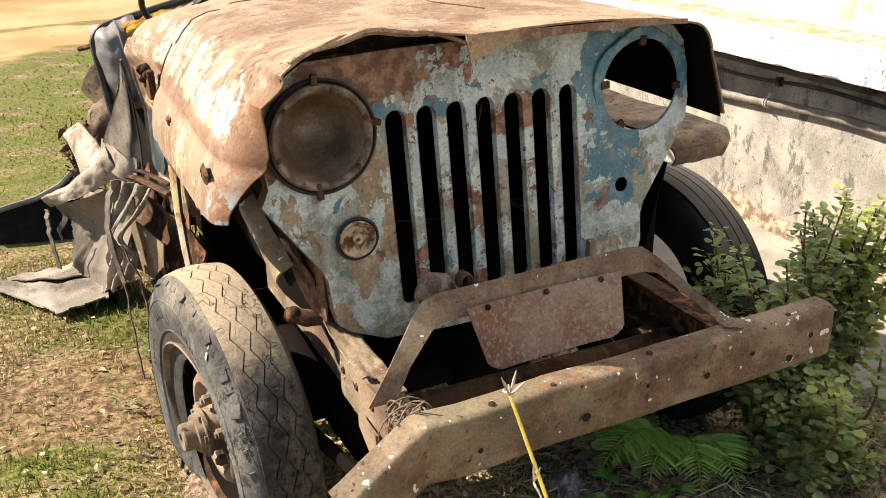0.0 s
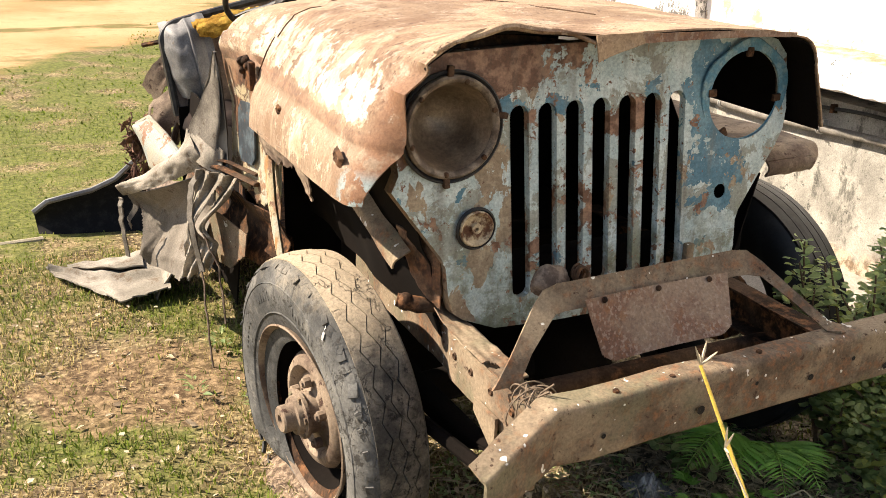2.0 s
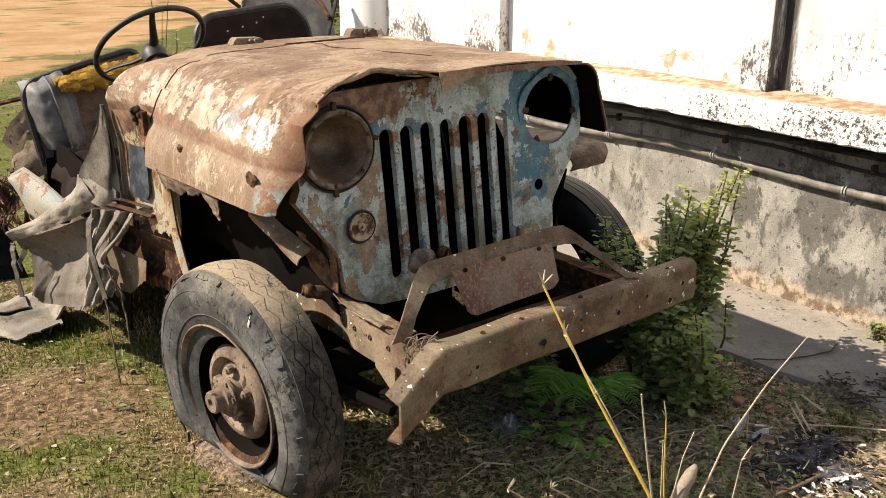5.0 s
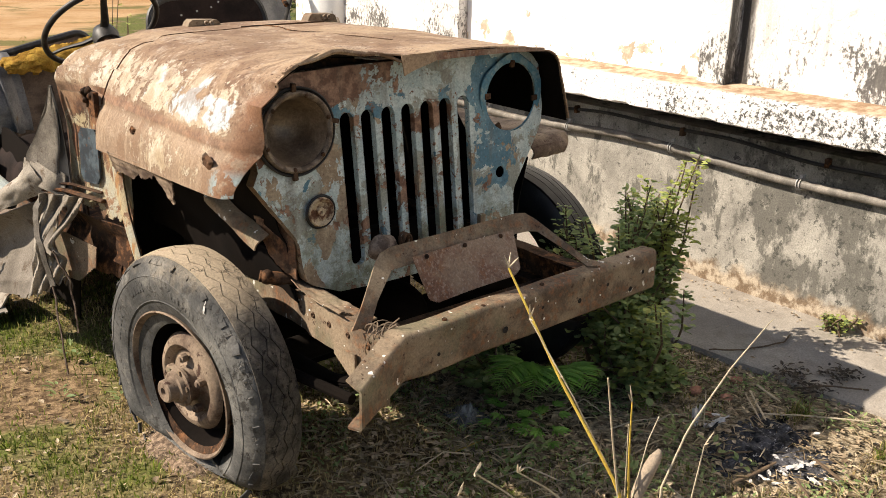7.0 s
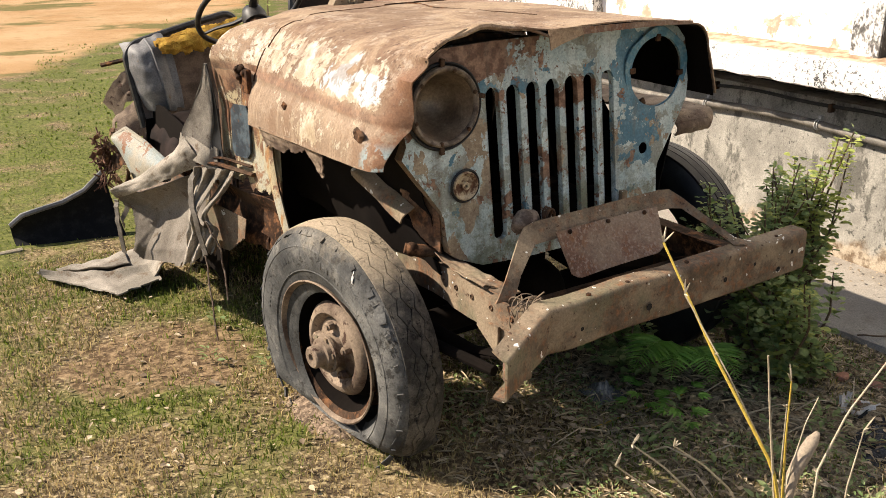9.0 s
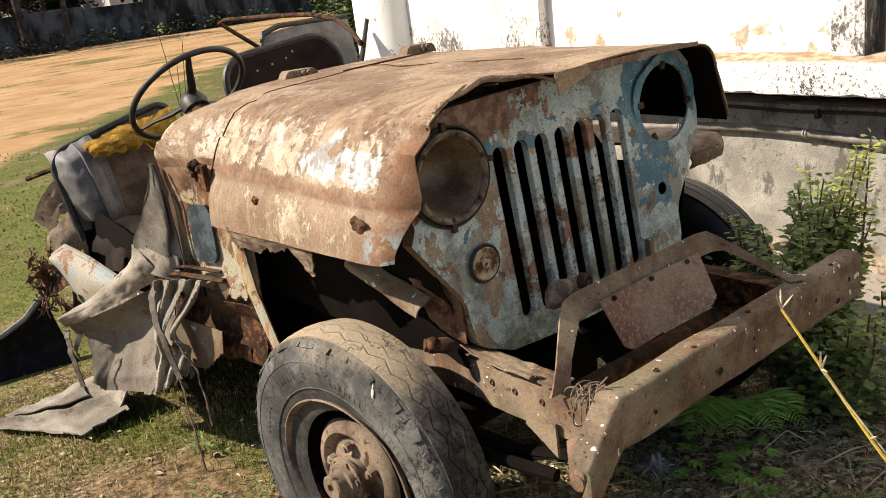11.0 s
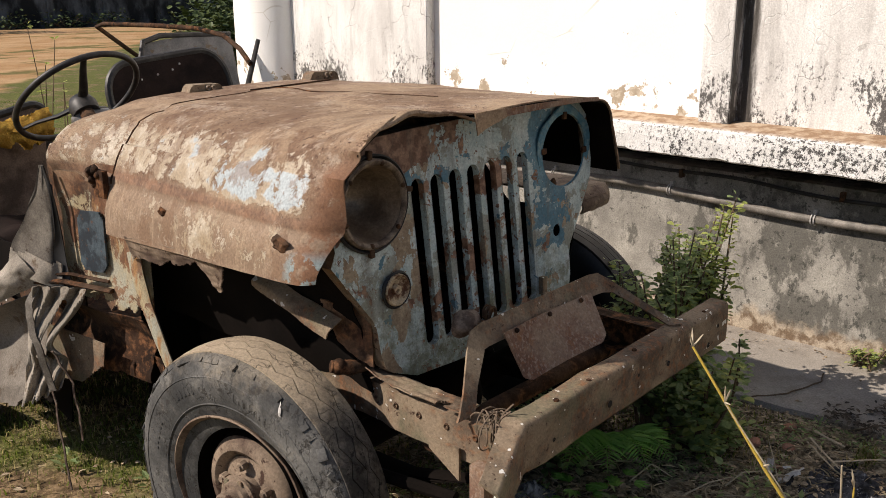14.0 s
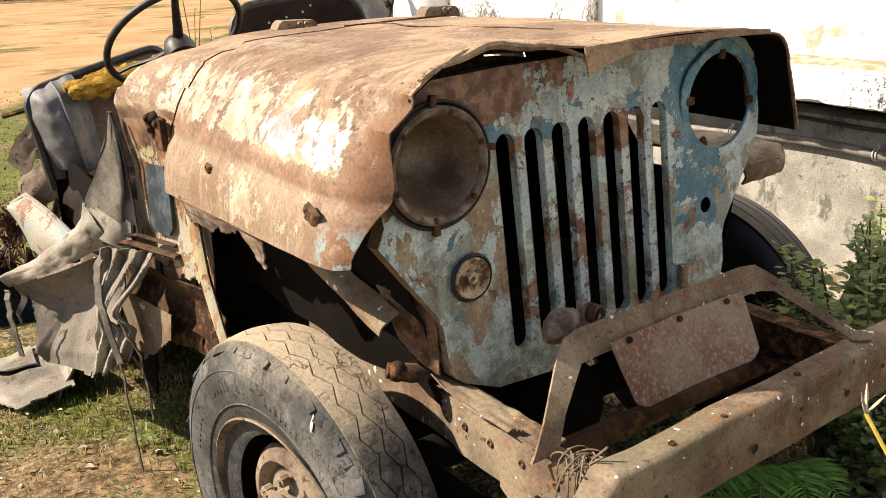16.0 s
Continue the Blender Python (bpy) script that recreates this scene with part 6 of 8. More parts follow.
def build_wreck():
    # dark hanging canvas from the cowl
    def strip(u, v):
        left = lerp_curve([(-0.568, 1.140, 1.0), (-0.580, 1.17, 0.92), (-0.600, 1.205, 0.84), (-0.626, 1.240, 0.765), (-0.640, 1.235, 0.70)], v)
        right = lerp_curve([(-0.560, 1.135, 1.0), (-0.550, 1.12, 0.90), (-0.546, 1.10, 0.78), (-0.554, 1.075, 0.70), (-0.562, 1.055, 0.652)], v)
        p = left.lerp(right, u)
        p.y += 0.030 * math.sin(7 * u + 1.5 * v) * v + 0.010 * nz((u * 4, v * 4, 0), 1)
        return p
    drape("canvas_strip", strip, 26, 26, "dirty_canvas", "dark grey canvas strip hanging from the cowl", "canvas", 0.004)
    def webbing(u, v):
        p = Vector(strip(0.80 + 0.30 * u, 0.96 * v))
        return p + Vector((-0.008, -0.012 - 0.006 * math.sin(6 * v), 0.0))
    drape("black_webbing", webbing, 4, 24, "black", "black webbing hanging along the cowl edge", "strap", 0.004)
    def pale(u, v):
        p = Vector(strip(0.02 + 0.95 * u, 0.62 + 0.40 * v))
        return p + Vector((-0.012, -0.016 - 0.008 * math.sin(9 * u), 0.0))
    drape("canvas_patch", pale, 22, 14, "canvas", "faded grey canvas patch sewn over the dark strip", "canvas", 0.004, lambda u, v: v > 0.18 + 0.2 * (1 - u) + 0.1 * nz((u * 5, 0, 0), 1))
    # flat fold of canvas pulled outward
    up = [(-0.630, 1.22, 0.742), (-0.660, 1.27, 0.69), (-0.695, 1.35, 0.635), (-0.735, 1.45, 0.575), (-0.775, 1.55, 0.525), (-0.803, 1.60, 0.496)]
    lo = [(-0.600, 1.13, 0.668), (-0.640, 1.19, 0.640), (-0.685, 1.27, 0.598), (-0.730, 1.38, 0.545), (-0.772, 1.51, 0.497), (-0.798, 1.58, 0.470)]
    def fold(u, v):
        p = lerp_curve(up, u).lerp(lerp_curve(lo, u), v)
        puff = math.sin(math.pi * v) * (0.8 + 0.3 * math.sin(8 * u))
        p += Vector((-0.020, -0.026, 0.020)) * puff
        p += Vector((-0.5, -0.6, 0.4)) * 0.010 * (nz((u * 7, v * 2.5, 0), 1) + 0.5 * nz((u * 15, v * 6, 3), 1))
        return p
    drape("canvas_fold", fold, 60, 22, "canvas", "flat fold of faded canvas pulled out of the tub", "canvas", 0.006)
    # hanging sheet beneath the fold, its foot kicked out
    top = [(-0.798, 1.59, 0.482), (-0.745, 1.43, 0.520), (-0.70, 1.33, 0.560), (-0.65, 1.22, 0.61), (-0.585, 1.13, 0.655)]
    foot = [(-0.790, 1.59, 0.36), (-0.757, 1.585, 0.265), (-0.735, 1.56, 0.208), (-0.690, 1.22, 0.285), (-0.640, 1.14, 0.36)]
    def hang(u, v):
        q = lerp_curve(top, u).lerp(lerp_curve(foot, u), v)
        dip = math.sin(math.pi * min(1.0, v * 1.25)) * (0.5 + 0.5 * math.sin(math.pi * u))
        q += Vector((0.05, 0.05, 0.0)) * dip
        crease = abs((u * 1.7 + 0.5 * v) % 1.0 - 0.5) * 2
        q += Vector((-0.014, -0.014, 0.0)) * crease * v
        q.x += 0.010 * nz((u * 4, v * 3, 0), 1) + 0.004 * nz((u * 13, v * 11, 2), 1)
        return q
    drape("canvas_sheet", hang, 60, 44, "shaded_canvas", "torn canvas sheet hanging below the fold", "canvas", 0.004,
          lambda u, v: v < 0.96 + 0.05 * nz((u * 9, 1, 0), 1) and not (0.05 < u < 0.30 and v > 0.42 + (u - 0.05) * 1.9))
    # knotted bundle of cloth at the sill
    tl, tr = Vector((-0.620, 1.15, 0.662)), Vector((-0.535, 1.00, 0.668))
    bl, br = Vector((-0.700, 1.16, 0.29)), Vector((-0.625, 1.06, 0.36))
    pinch = Vector((-0.668, 1.09, 0.495))
    def bundle(u, v):
        a, b = tl.lerp(bl, v), tr.lerp(br, v)
        k = math.exp(-((v - 0.42) / 0.17) ** 2)
        p = a.lerp(b, u)
        p = p.lerp(pinch + (b - a) * (u - 0.5) * 0.35 + Vector((0, 0, 0.33 * (0.42 - v))), 0.7 * k)
        ridge = abs((u * 2.9 + 0.9 * v + 0.22 * math.sin(7 * v)) % 1.0 - 0.5) * 2
        p += Vector((-0.6, -0.8, 0.1)) * (0.034 * ridge * (1 - 0.5 * k) + 0.030 * nz((u * 3.5, v * 4, 1), 1) + 0.014 * nz((u * 9, v * 8, 4), 1))
        return p
    drape("knotted_cloth", bundle, 60, 60, "canvas", "bundle of faded cloth knotted at the sill", "canvas", 0.004,
          lambda u, v: v < 0.93 + 0.10 * nz((u * 7, 2, 0), 1) and nz((u * 4, v * 3, 8), 1) < 0.32)
    def band(pts, w):
        def fn(u, v):
            p = lerp_curve(pts, u)
            return p + Vector((-0.5, 0.86, 0)) * w * (v - 0.5) + Vector((0.006 * nz((u * 9, 0, 0), 1), 0.008 * nz((u * 8, 3, 0), 1), 0))
        return fn
    drape("cloth_strap", band([(-0.623, 1.140, 0.66), (-0.653, 1.130, 0.615), (-0.668, 1.100, 0.56), (-0.673, 1.060, 0.52), (-0.663, 1.050, 0.44), (-0.653, 1.045, 0.38)], 0.022), 30, 4, "dirty_canvas", "narrow faded cloth strap knotted below the sill", "strap", 0.004, None, "cloth straps")
    drape("cloth_strap", band([(-0.668, 1.055, 0.52), (-0.653, 1.050, 0.40), (-0.648, 1.045, 0.27), (-0.643, 1.045, 0.15), (-0.638, 1.045, 0.05)], 0.005), 30, 3, "lump", "ragged brown cloth strap reaching the ground", "strap", 0.004, None, "cloth straps")
    drape("cloth_strap", band([(-0.648, 1.030, 0.50), (-0.613, 1.010, 0.41), (-0.603, 1.010, 0.30), (-0.598, 1.020, 0.21)], 0.006), 22, 3, "lump", "thin ragged cloth strap hanging down", "strap", 0.004, None, "cloth straps")
    drape("cloth_strap", band([(-0.816, 1.520, 0.48), (-0.820, 1.520, 0.40), (-0.808, 1.530, 0.27)], 0.020), 18, 3, "dirty_canvas", "thin ragged cloth strap hanging down", "strap", 0.004, None, "cloth straps")
    # sill bars
    bm = tube(bmesh.new(), [(-0.623, 1.180, 0.665), (-0.578, 1.070, 0.680), (-0.513, 0.910, 0.668)], 0.013, 7, 0.5)
    solid("sill_bar", bm, "dark_rust", "bent dark steel bar along the sill", "bar", "sill bars")
    bm = tube(bmesh.new(), [(-0.598, 1.150, 0.69), (-0.558, 1.050, 0.70), (-0.508, 0.930, 0.69)], 0.009, 7, 0.5)
    solid("sill_bar", bm, "dark_rust", "bent dark steel bar along the sill", "bar", "sill bars")
    # pale panel leaning behind the fold, with a rolled edge
    def pale_panel(u, v):
        edge = lerp_curve([(-0.690, 1.98, 0.615), (-0.655, 1.93, 0.648), (-0.625, 1.78, 0.618), (-0.600, 1.60, 0.575)], u)
        low = lerp_curve([(-0.688, 1.96, 0.575), (-0.680, 1.88, 0.52), (-0.675, 1.78, 0.465), (-0.62, 1.60, 0.50)], u)
        return edge.lerp(low, v) + Vector((-0.02, -0.01, 0.015)) * math.sin(math.pi * v)
    pan = drape("bent_panel", pale_panel, 24, 10, "pale_panel", "bent body panel with pale blue and rust paint", "panel", 0.006)
    part("rolled_edge", tube(bmesh.new(), [pale_panel(k / 24, 0) for k in range(25)], 0.011, 7), "pale_panel", pan)
    # rusty sheets and a broken bar behind
    def quad(a, b, c, d, bend, seed):
        def fn(u, v):
            p = Vector(a).lerp(Vector(b), u).lerp(Vector(d).lerp(Vector(c), u), v)
            return p + Vector((-0.02, -0.03, 0.03)) * bend * math.sin(math.pi * u) + Vector((0, 0, 1)) * 0.02 * nz((u * 4, v * 4, seed), 1)
        return fn
    drape("rusty_sheet", quad((-0.585, 2.60, 0.645), (-0.470, 2.55, 0.795), (-0.42, 2.50, 0.69), (-0.535, 2.55, 0.575), 0.6, 1), 16, 14, "rim", "rusty bent sheet metal behind the seat", "sheet metal", 0.006, None, "rusty sheets")
    drape("rusty_sheet", quad((-0.43, 2.45, 0.70), (-0.43, 2.40, 0.48), (-0.60, 2.40, 0.40), (-0.57, 2.50, 0.575), 0.6, 4), 16, 14, "rim", "crumpled rusty sheet metal beside the seat", "sheet metal", 0.006, lambda u, v: nz((u * 4, v * 4, 2), 1) > -0.5, "rusty sheets")
    bm = tube(bmesh.new(), [(-0.565, 2.62, 0.810), (-0.42, 2.50, 0.855)], 0.016, 6, 0.7)
    solid("rusty_bar", bm, "dark_rust", "broken rusty bar end", "bar")
    # dark interior clutter between sill and seat
    rnd = random.Random(9)
    for k in range(16):
        p = Vector((rnd.uniform(-0.68, -0.46), rnd.uniform(1.35, 2.3), rnd.uniform(0.28, 0.58)))
        d = Vector((rnd.uniform(-0.05, 0.05), rnd.uniform(-0.20, 0.20), rnd.uniform(-0.06, 0.06)))
        w = rnd.uniform(0.03, 0.08)
        bm = sheet(bmesh.new(), lambda u, v: p + d * (2 * u - 1) + Vector((-0.3 * w * v + 0.02 * nz((u * 3, v, k), 1), 0.0, -w * v + 0.02 * nz((u * 4, v, k + 9), 1))), 10, 4, 0.004)
        solid("scrap_strip", bm, rnd.choice(("dark_rust", "rust", "lump", "dark_rust")), "rusty scrap strip lying in the wreck", "scrap metal", "scrap strips")
    # added sheet whose near-black colour stands in for shade inside the sill
    def inner(u, v):
        return (-0.50 + 0.05 * v, 1.30 + 0.95 * u, 0.14 + 0.53 * v + 0.05 * nz((u * 3, v, 0), 1))
    drape("sill_sheet", inner, 24, 14, "grime_shade", "near-black sheet standing in for the shade inside the open sill", "sheet metal", 0.006)
    # tangled roots of rust and dry plant on the corner
    bm = bmesh.new()
    for k in range(70):
        p = Vector((-0.650 + rnd.gauss(0, 0.025), 2.38 + rnd.gauss(0, 0.06), rnd.uniform(0.30, 0.52)))
        d = Vector((rnd.uniform(-0.022, 0.022), rnd.uniform(-0.03, 0.03), rnd.uniform(-0.04, 0.04)))
        tube(bm, [p - d, p + Vector((rnd.uniform(-0.02, 0.02),) * 3), p + d], 0.0035, 4)
    solid("dry_tangle", bm, "tangle", "tangle of reddish dry creeper", "creeper", kind="stuff")
    for k in range(13):
        p = Vector((rnd.uniform(-0.70, -0.56), rnd.uniform(2.15, 2.42), rnd.uniform(0.26, 0.56)))
        d = Vector((rnd.uniform(-0.07, 0.07), rnd.uniform(-0.05, 0.05), rnd.uniform(-0.08, 0.08)))
        w = Vector((rnd.uniform(-0.05, 0.05), rnd.uniform(-0.03, 0.03), rnd.uniform(0.02, 0.07)))
        bm = sheet(bmesh.new(), lambda u, v: p + d * (u - 0.5) + w * (v - 0.5) + Vector((0.022 * nz((u * 3, v * 2, k), 1), 0.02 * nz((u * 2, v * 3, k + 5), 1), 0.02 * nz((u * 3, v * 3, k + 9), 1))), 10, 8, 0.003, lambda u, v: nz((u * 2.5, v * 2.5, k), 1) > -0.35)
        if bm.verts:
            solid("rust_fragment", bm, rnd.choice(("gusset", "dark_rust", "gusset")), "crumpled red-brown rust fragment in the wreck", "scrap metal", "rust fragments")
        else:
            bm.free()
    # black fender shell lying on the grass
    def shell(u, v):
        top = lerp_curve([(-1.075, 2.5, 0.150), (-1.02, 2.5, 0.190), (-0.93, 2.5, 0.208), (-0.84, 2.5, 0.224), (-0.74, 2.5, 0.265), (-0.65, 2.48, 0.35)], u)
        low = lerp_curve([(-1.06, 2.47, 0.03), (-1.0, 2.44, 0.02), (-0.90, 2.42, 0.02), (-0.78, 2.40, 0.02), (-0.68, 2.38, 0.02), (-0.60, 2.36, 0.03)], u)
        p = top.lerp(low, v)
        p.y += 0.05 * math.sin(math.pi * v)
        return p
    sh = drape("fender_shell", shell, 30, 12, "shell", "black fender shell lying on the grass", "fender", 0.008)
    bm = tube(bmesh.new(), [shell(k / 30, 0) for k in range(31)], 0.012, 6)
    part("rim_edge", bm, "vinyl", sh, "dusty grey rolled edge")
    bm = tube(bmesh.new(), [(-1.05, 2.42, 0.055), (-1.35, 2.40, 0.05), (-1.65, 2.42, 0.05)], [0.013, 0.012, 0.014], 7)
    solid("stick", bm, "dry", "pale dry stick on the grass", "stick")
    # canvas lying on the grass
    def rag(u, v):
        a = lerp_curve([(-1.060, 1.995, 0), (-0.950, 1.985, 0), (-0.800, 2.01, 0), (-0.630, 2.0, 0)], u)
        b = lerp_curve([(-1.03, 1.91, 0), (-0.93, 1.74, 0), (-0.840, 1.575, 0), (-0.67, 1.57, 0)], u)
        p = a.lerp(b, v)
        ridge = max(0.0, 1 - abs((v - 0.45 - 0.25 * (u - 0.5)) / 0.10))
        p.z = ground_z(p.x, p.y) + 0.030 + 0.020 * ridge + 0.030 * max(0.0, u - 0.7) * 3 + 0.010 * nz((u * 6, v * 5, 0), 1)
        return p
    drape("canvas_rag", rag, 50, 40, "canvas", "stiff grey canvas rag lying on the grass", "rag", 0.006, lambda u, v: v < 0.97 + 0.06 * nz((u * 5, 0, 0), 1))
    def rag_top(u, v):
        p = Vector(rag(0.22 + 0.62 * u, 0.04 + 0.46 * v * (0.6 + 0.4 * u)))
        return p + Vector((0, 0, 0.014 + 0.012 * math.sin(math.pi * u) * v + 0.006 * nz((u * 5, v * 5, 4), 1)))
    drape("canvas_rag", rag_top, 30, 22, "canvas", "folded flap of canvas lying on the rag", "rag", 0.005)
    def rag2(u, v):
        return (-0.72 + 0.13 * u, 1.62 + 0.25 * v, 0.05 + 0.12 * math.sin(2.2 * u) * (1 - 0.4 * v) + 0.012 * nz((u * 4, v * 4, 0), 1))
    drape("canvas_rag", rag2, 16, 16, "canvas", "crumpled canvas rag at the sill", "rag", 0.006)


q = Mat("red_brown_creeper", 0.9)
q.color(q.mix(q.island(), (0.09, 0.035, 0.025), (0.22, 0.12, 0.08)))
M["tangle"] = q.m
# black fender, darkened further to hold the shade inside the shell
q = Mat("fender_black_shade", 0.8, 0.0, 0.2)
q.color(q.mix(q.step(q.noise(20, 6, 0.7), 0.45, 0.7), (0.006, 0.006, 0.007), (0.022, 0.021, 0.020)))
M["shell"] = q.m
build_wreck()


# ---- plants ----
def leaf_mesh(rows, rnd, centre, spread, size, n, flat=0.5, round_leaf=True):
    """Leaves gathered as vertices and faces in rows = (verts, faces)."""
    verts, faces = rows
    for _ in range(n):
        d = Vector((rnd.gauss(0, 1), rnd.gauss(0, 1), rnd.gauss(0, 1)))
        p = Vector(centre) + Vector((d.x * spread[0], d.y * spread[1], d.z * spread[2]))
        add_leaf(verts, faces, rnd, p, Vector((rnd.uniform(-1, 1), rnd.uniform(-1, 1), rnd.uniform(-0.3, 0.6))), size * rnd.uniform(0.6, 1.25), round_leaf)


def add_leaf(verts, faces, rnd, p, d, size, round_leaf=True, wide=0.42):
    d = d.normalized()
    s = d.cross(Vector((rnd.uniform(-0.4, 0.4), rnd.uniform(-0.4, 0.4), 1))).normalized()
    up = s.cross(d)
    k = len(verts)
    shape = ((0, 0), (0.25, 0.75), (0.55, 1.0), (0.85, 0.7), (1.0, 0.0)) if round_leaf else ((0, 0), (0.3, 0.7), (0.6, 0.6), (1.0, 0.0))
    mid, left, right = [], [], []
    for a, w in shape:
        c = p + d * size * a - up * size * 0.12 * a * a
        mid.append(c)
        left.append(c + s * size * wide * w + up * size * 0.10 * w)
        right.append(c - s * size * wide * w + up * size * 0.10 * w)
    n = len(shape)
    verts += mid
    verts += left[1:-1]
    verts += right[1:-1]
    L = [k] + [k + n + i for i in range(n - 2)] + [k + n - 1]
    R = [k] + [k + 2 * n - 2 + i for i in range(n - 2)] + [k + n - 1]
    for side in (L, R):
        for i in range(n - 1):
            f = []
            for v in (k + i, k + i + 1, side[i + 1], side[i]):
                if v not in f:
                    f.append(v)
            if len(f) > 2:
                faces.append(f)


def mesh_from(name, rows, mat):
    me = bpy.data.meshes.new(name)
    me.from_pydata([tuple(v) for v in rows[0]], [], rows[1])
    me.materials.append(M[mat])
    return me


def leafy(name, rows, mat, parent, label=""):
    ob = new(name, mesh_from(name, rows, mat))
    ob.parent = parent
    ob.matrix_parent_inverse = parent.matrix_basis.inverted()
    return tagged(ob, label)


def build_shrub(name, base, stems, leaf, label, seed, young=0.0, per=26, spacing=0.03):
    """stems: end points; leaves sit in pairs along each bending stem and its twigs."""
    rnd = random.Random(seed)
    root = thing(name, base, label, "shrub")
    old, fresh = ([], []), ([], [])
    for e in stems:
        base_v, e = Vector(base) + Vector((rnd.uniform(-0.05, 0.05), rnd.uniform(-0.05, 0.05), -0.02)), Vector(e)
        mid = base_v.lerp(e, 0.5) + Vector((rnd.uniform(-0.05, 0.05), rnd.uniform(-0.05, 0.05), 0.06))
        pts = [base_v.lerp(mid, s * 2) if s < 0.5 else mid.lerp(e, s * 2 - 1) for s in np.linspace(0, 1, 12).tolist()]
        part("stem", tube(bmesh.new(), pts, [0.006 - 0.004 * k / 11 for k in range(12)], 5), "twig", root)
        for s in np.linspace(0.25, 1.0, per).tolist():
            p = lerp_curve(pts, s)
            fresh_one = rnd.random() < young * (0.3 + s)
            rows = fresh if fresh_one else old
            for _ in range(3):
                d = Vector((rnd.gauss(0, 1), rnd.gauss(0, 1), rnd.uniform(-0.2, 0.7)))
                d.normalize()
                off = d * rnd.uniform(0.0, spacing) * (1.5 - s)
                add_leaf(rows[0], rows[1], rnd, p + off * 1.5, d, leaf * rnd.uniform(0.6, 1.2) * (1.1 - 0.35 * s))
    leafy("foliage", old, "leaf", root, "small rounded green leaves")
    if fresh[1]:
        leafy("new_foliage", fresh, "young_leaf", root, "yellow-green young leaves")


q = Mat("papery_husk", 0.9)
q.color(q.mix(q.noise(30, 4), (0.26, 0.20, 0.14), (0.46, 0.38, 0.29)))
M["husk"] = q.m


def build_plants():
    rnd = random.Random(21)
    stems = [(rnd.uniform(0.52, 1.02), rnd.uniform(-0.20, 0.06), rnd.uniform(0.42, 0.70)) for _ in range(50)]
    stems += [(rnd.uniform(0.60, 0.92), rnd.uniform(-0.18, 0.06), rnd.uniform(0.24, 0.50)) for _ in range(26)]
    stems += [(0.47, -0.10, 0.68), (0.50, -0.13, 0.62), (0.46, -0.08, 0.60), (0.52, -0.06, 0.71), (0.75, -0.10, 0.745), (0.85, -0.12, 0.74)]
    build_shrub("shrub", (0.80, -0.06, 0.09), stems, 0.031, "leafy green shrub growing by the wheel", 3, 0.14, 24)
    stems = [(rnd.uniform(0.88, 1.07), rnd.uniform(-0.18, 0.04), rnd.uniform(0.46, 0.70)) for _ in range(20)]
    stems += [(1.00, -0.14, 0.80), (1.06, -0.15, 0.82), (1.09, -0.13, 0.78), (1.04, -0.10, 0.76)]
    build_shrub("tall_shrub", (0.99, -0.04, 0.09), stems, 0.031, "upright shrub with yellow-green young shoots", 5, 0.7, 26)
    stems = [(rnd.uniform(0.58, 0.88), rnd.uniform(-0.34, -0.10), rnd.uniform(0.14, 0.44)) for _ in range(42)]
    stems += [(0.50, -0.43, 0.52), (0.53, -0.43, 0.49)]
    build_shrub("low_shrub", (0.78, -0.22, 0.06), stems, 0.030, "small leafy bush under the bumper", 8, 0.16, 20)
    stems = [(rnd.uniform(0.20, 0.62), rnd.uniform(-0.12, 0.30), rnd.uniform(0.08, 0.26)) for _ in range(22)]
    build_shrub("weed_patch", (0.42, 0.08, 0.03), stems, 0.03, "dark weeds in the shade below the jeep", 12, 0.0, 18)
    # ferns
    for base, n, length, seed in (((0.50, -0.03, 0.10), 4, 0.33, 1),):
        r = random.Random(seed)
        fern = thing("fern", base, "bright green fern under the bumper", "fern", "ferns")
        for k in range(n):
            a = 3.5 + 1.3 * (k + r.uniform(-0.3, 0.3)) / n
            out = Vector((math.cos(a), math.sin(a), 0))
            L = length * r.uniform(0.75, 1.1)
            pts = [Vector(base) + out * L * s * 0.9 + Vector((0, 0, L * (1.45 * s - 1.15 * s * s))) for s in np.linspace(0, 1, 18).tolist()]
            stem = part("frond", tube(bmesh.new(), pts, [0.003 - 0.002 * i / 17 for i in range(18)], 4), "fern", fern)
            rows = ([], [])
            for i in range(2, 17):
                d = (pts[i + 1] - pts[i]).normalized()
                side = d.cross(Vector((0, 0, 1))).normalized()
                w = L * 0.31 * math.sin(math.pi * (i / 17) ** 0.7) + 0.006
                for s in (-1, 1):
                    for j in (0, 0.5):
                        p = pts[i].lerp(pts[i + 1], j)
                        add_leaf(rows[0], rows[1], r, p, side * s + d * 0.45 + Vector((0, 0, -0.12 + r.uniform(-0.12, 0.12))), w * r.uniform(0.85, 1.1), False, 0.10)
            me = stem.data
            old = [v.co.copy() for v in me.vertices]
            fcs = [list(p.vertices) for p in me.polygons]
            k0 = len(old)
            joined = (old + rows[0], fcs + [[i + k0 for i in f] for f in rows[1]])
            stem.data = mesh_from("frond", joined, "fern")
    # lobed weeds in the shade before the axle
    for wx, wy in ((0.255, -0.12), (0.265, -0.255), (0.33, -0.20)):
        wz = ground_z(wx, wy)
        rows = ([], [])
        for j in range(7):
            a = 0.9 * j + rnd.uniform(-0.2, 0.2)
            c = Vector((wx + 0.045 * math.cos(a), wy + 0.045 * math.sin(a), wz + rnd.uniform(0.03, 0.10)))
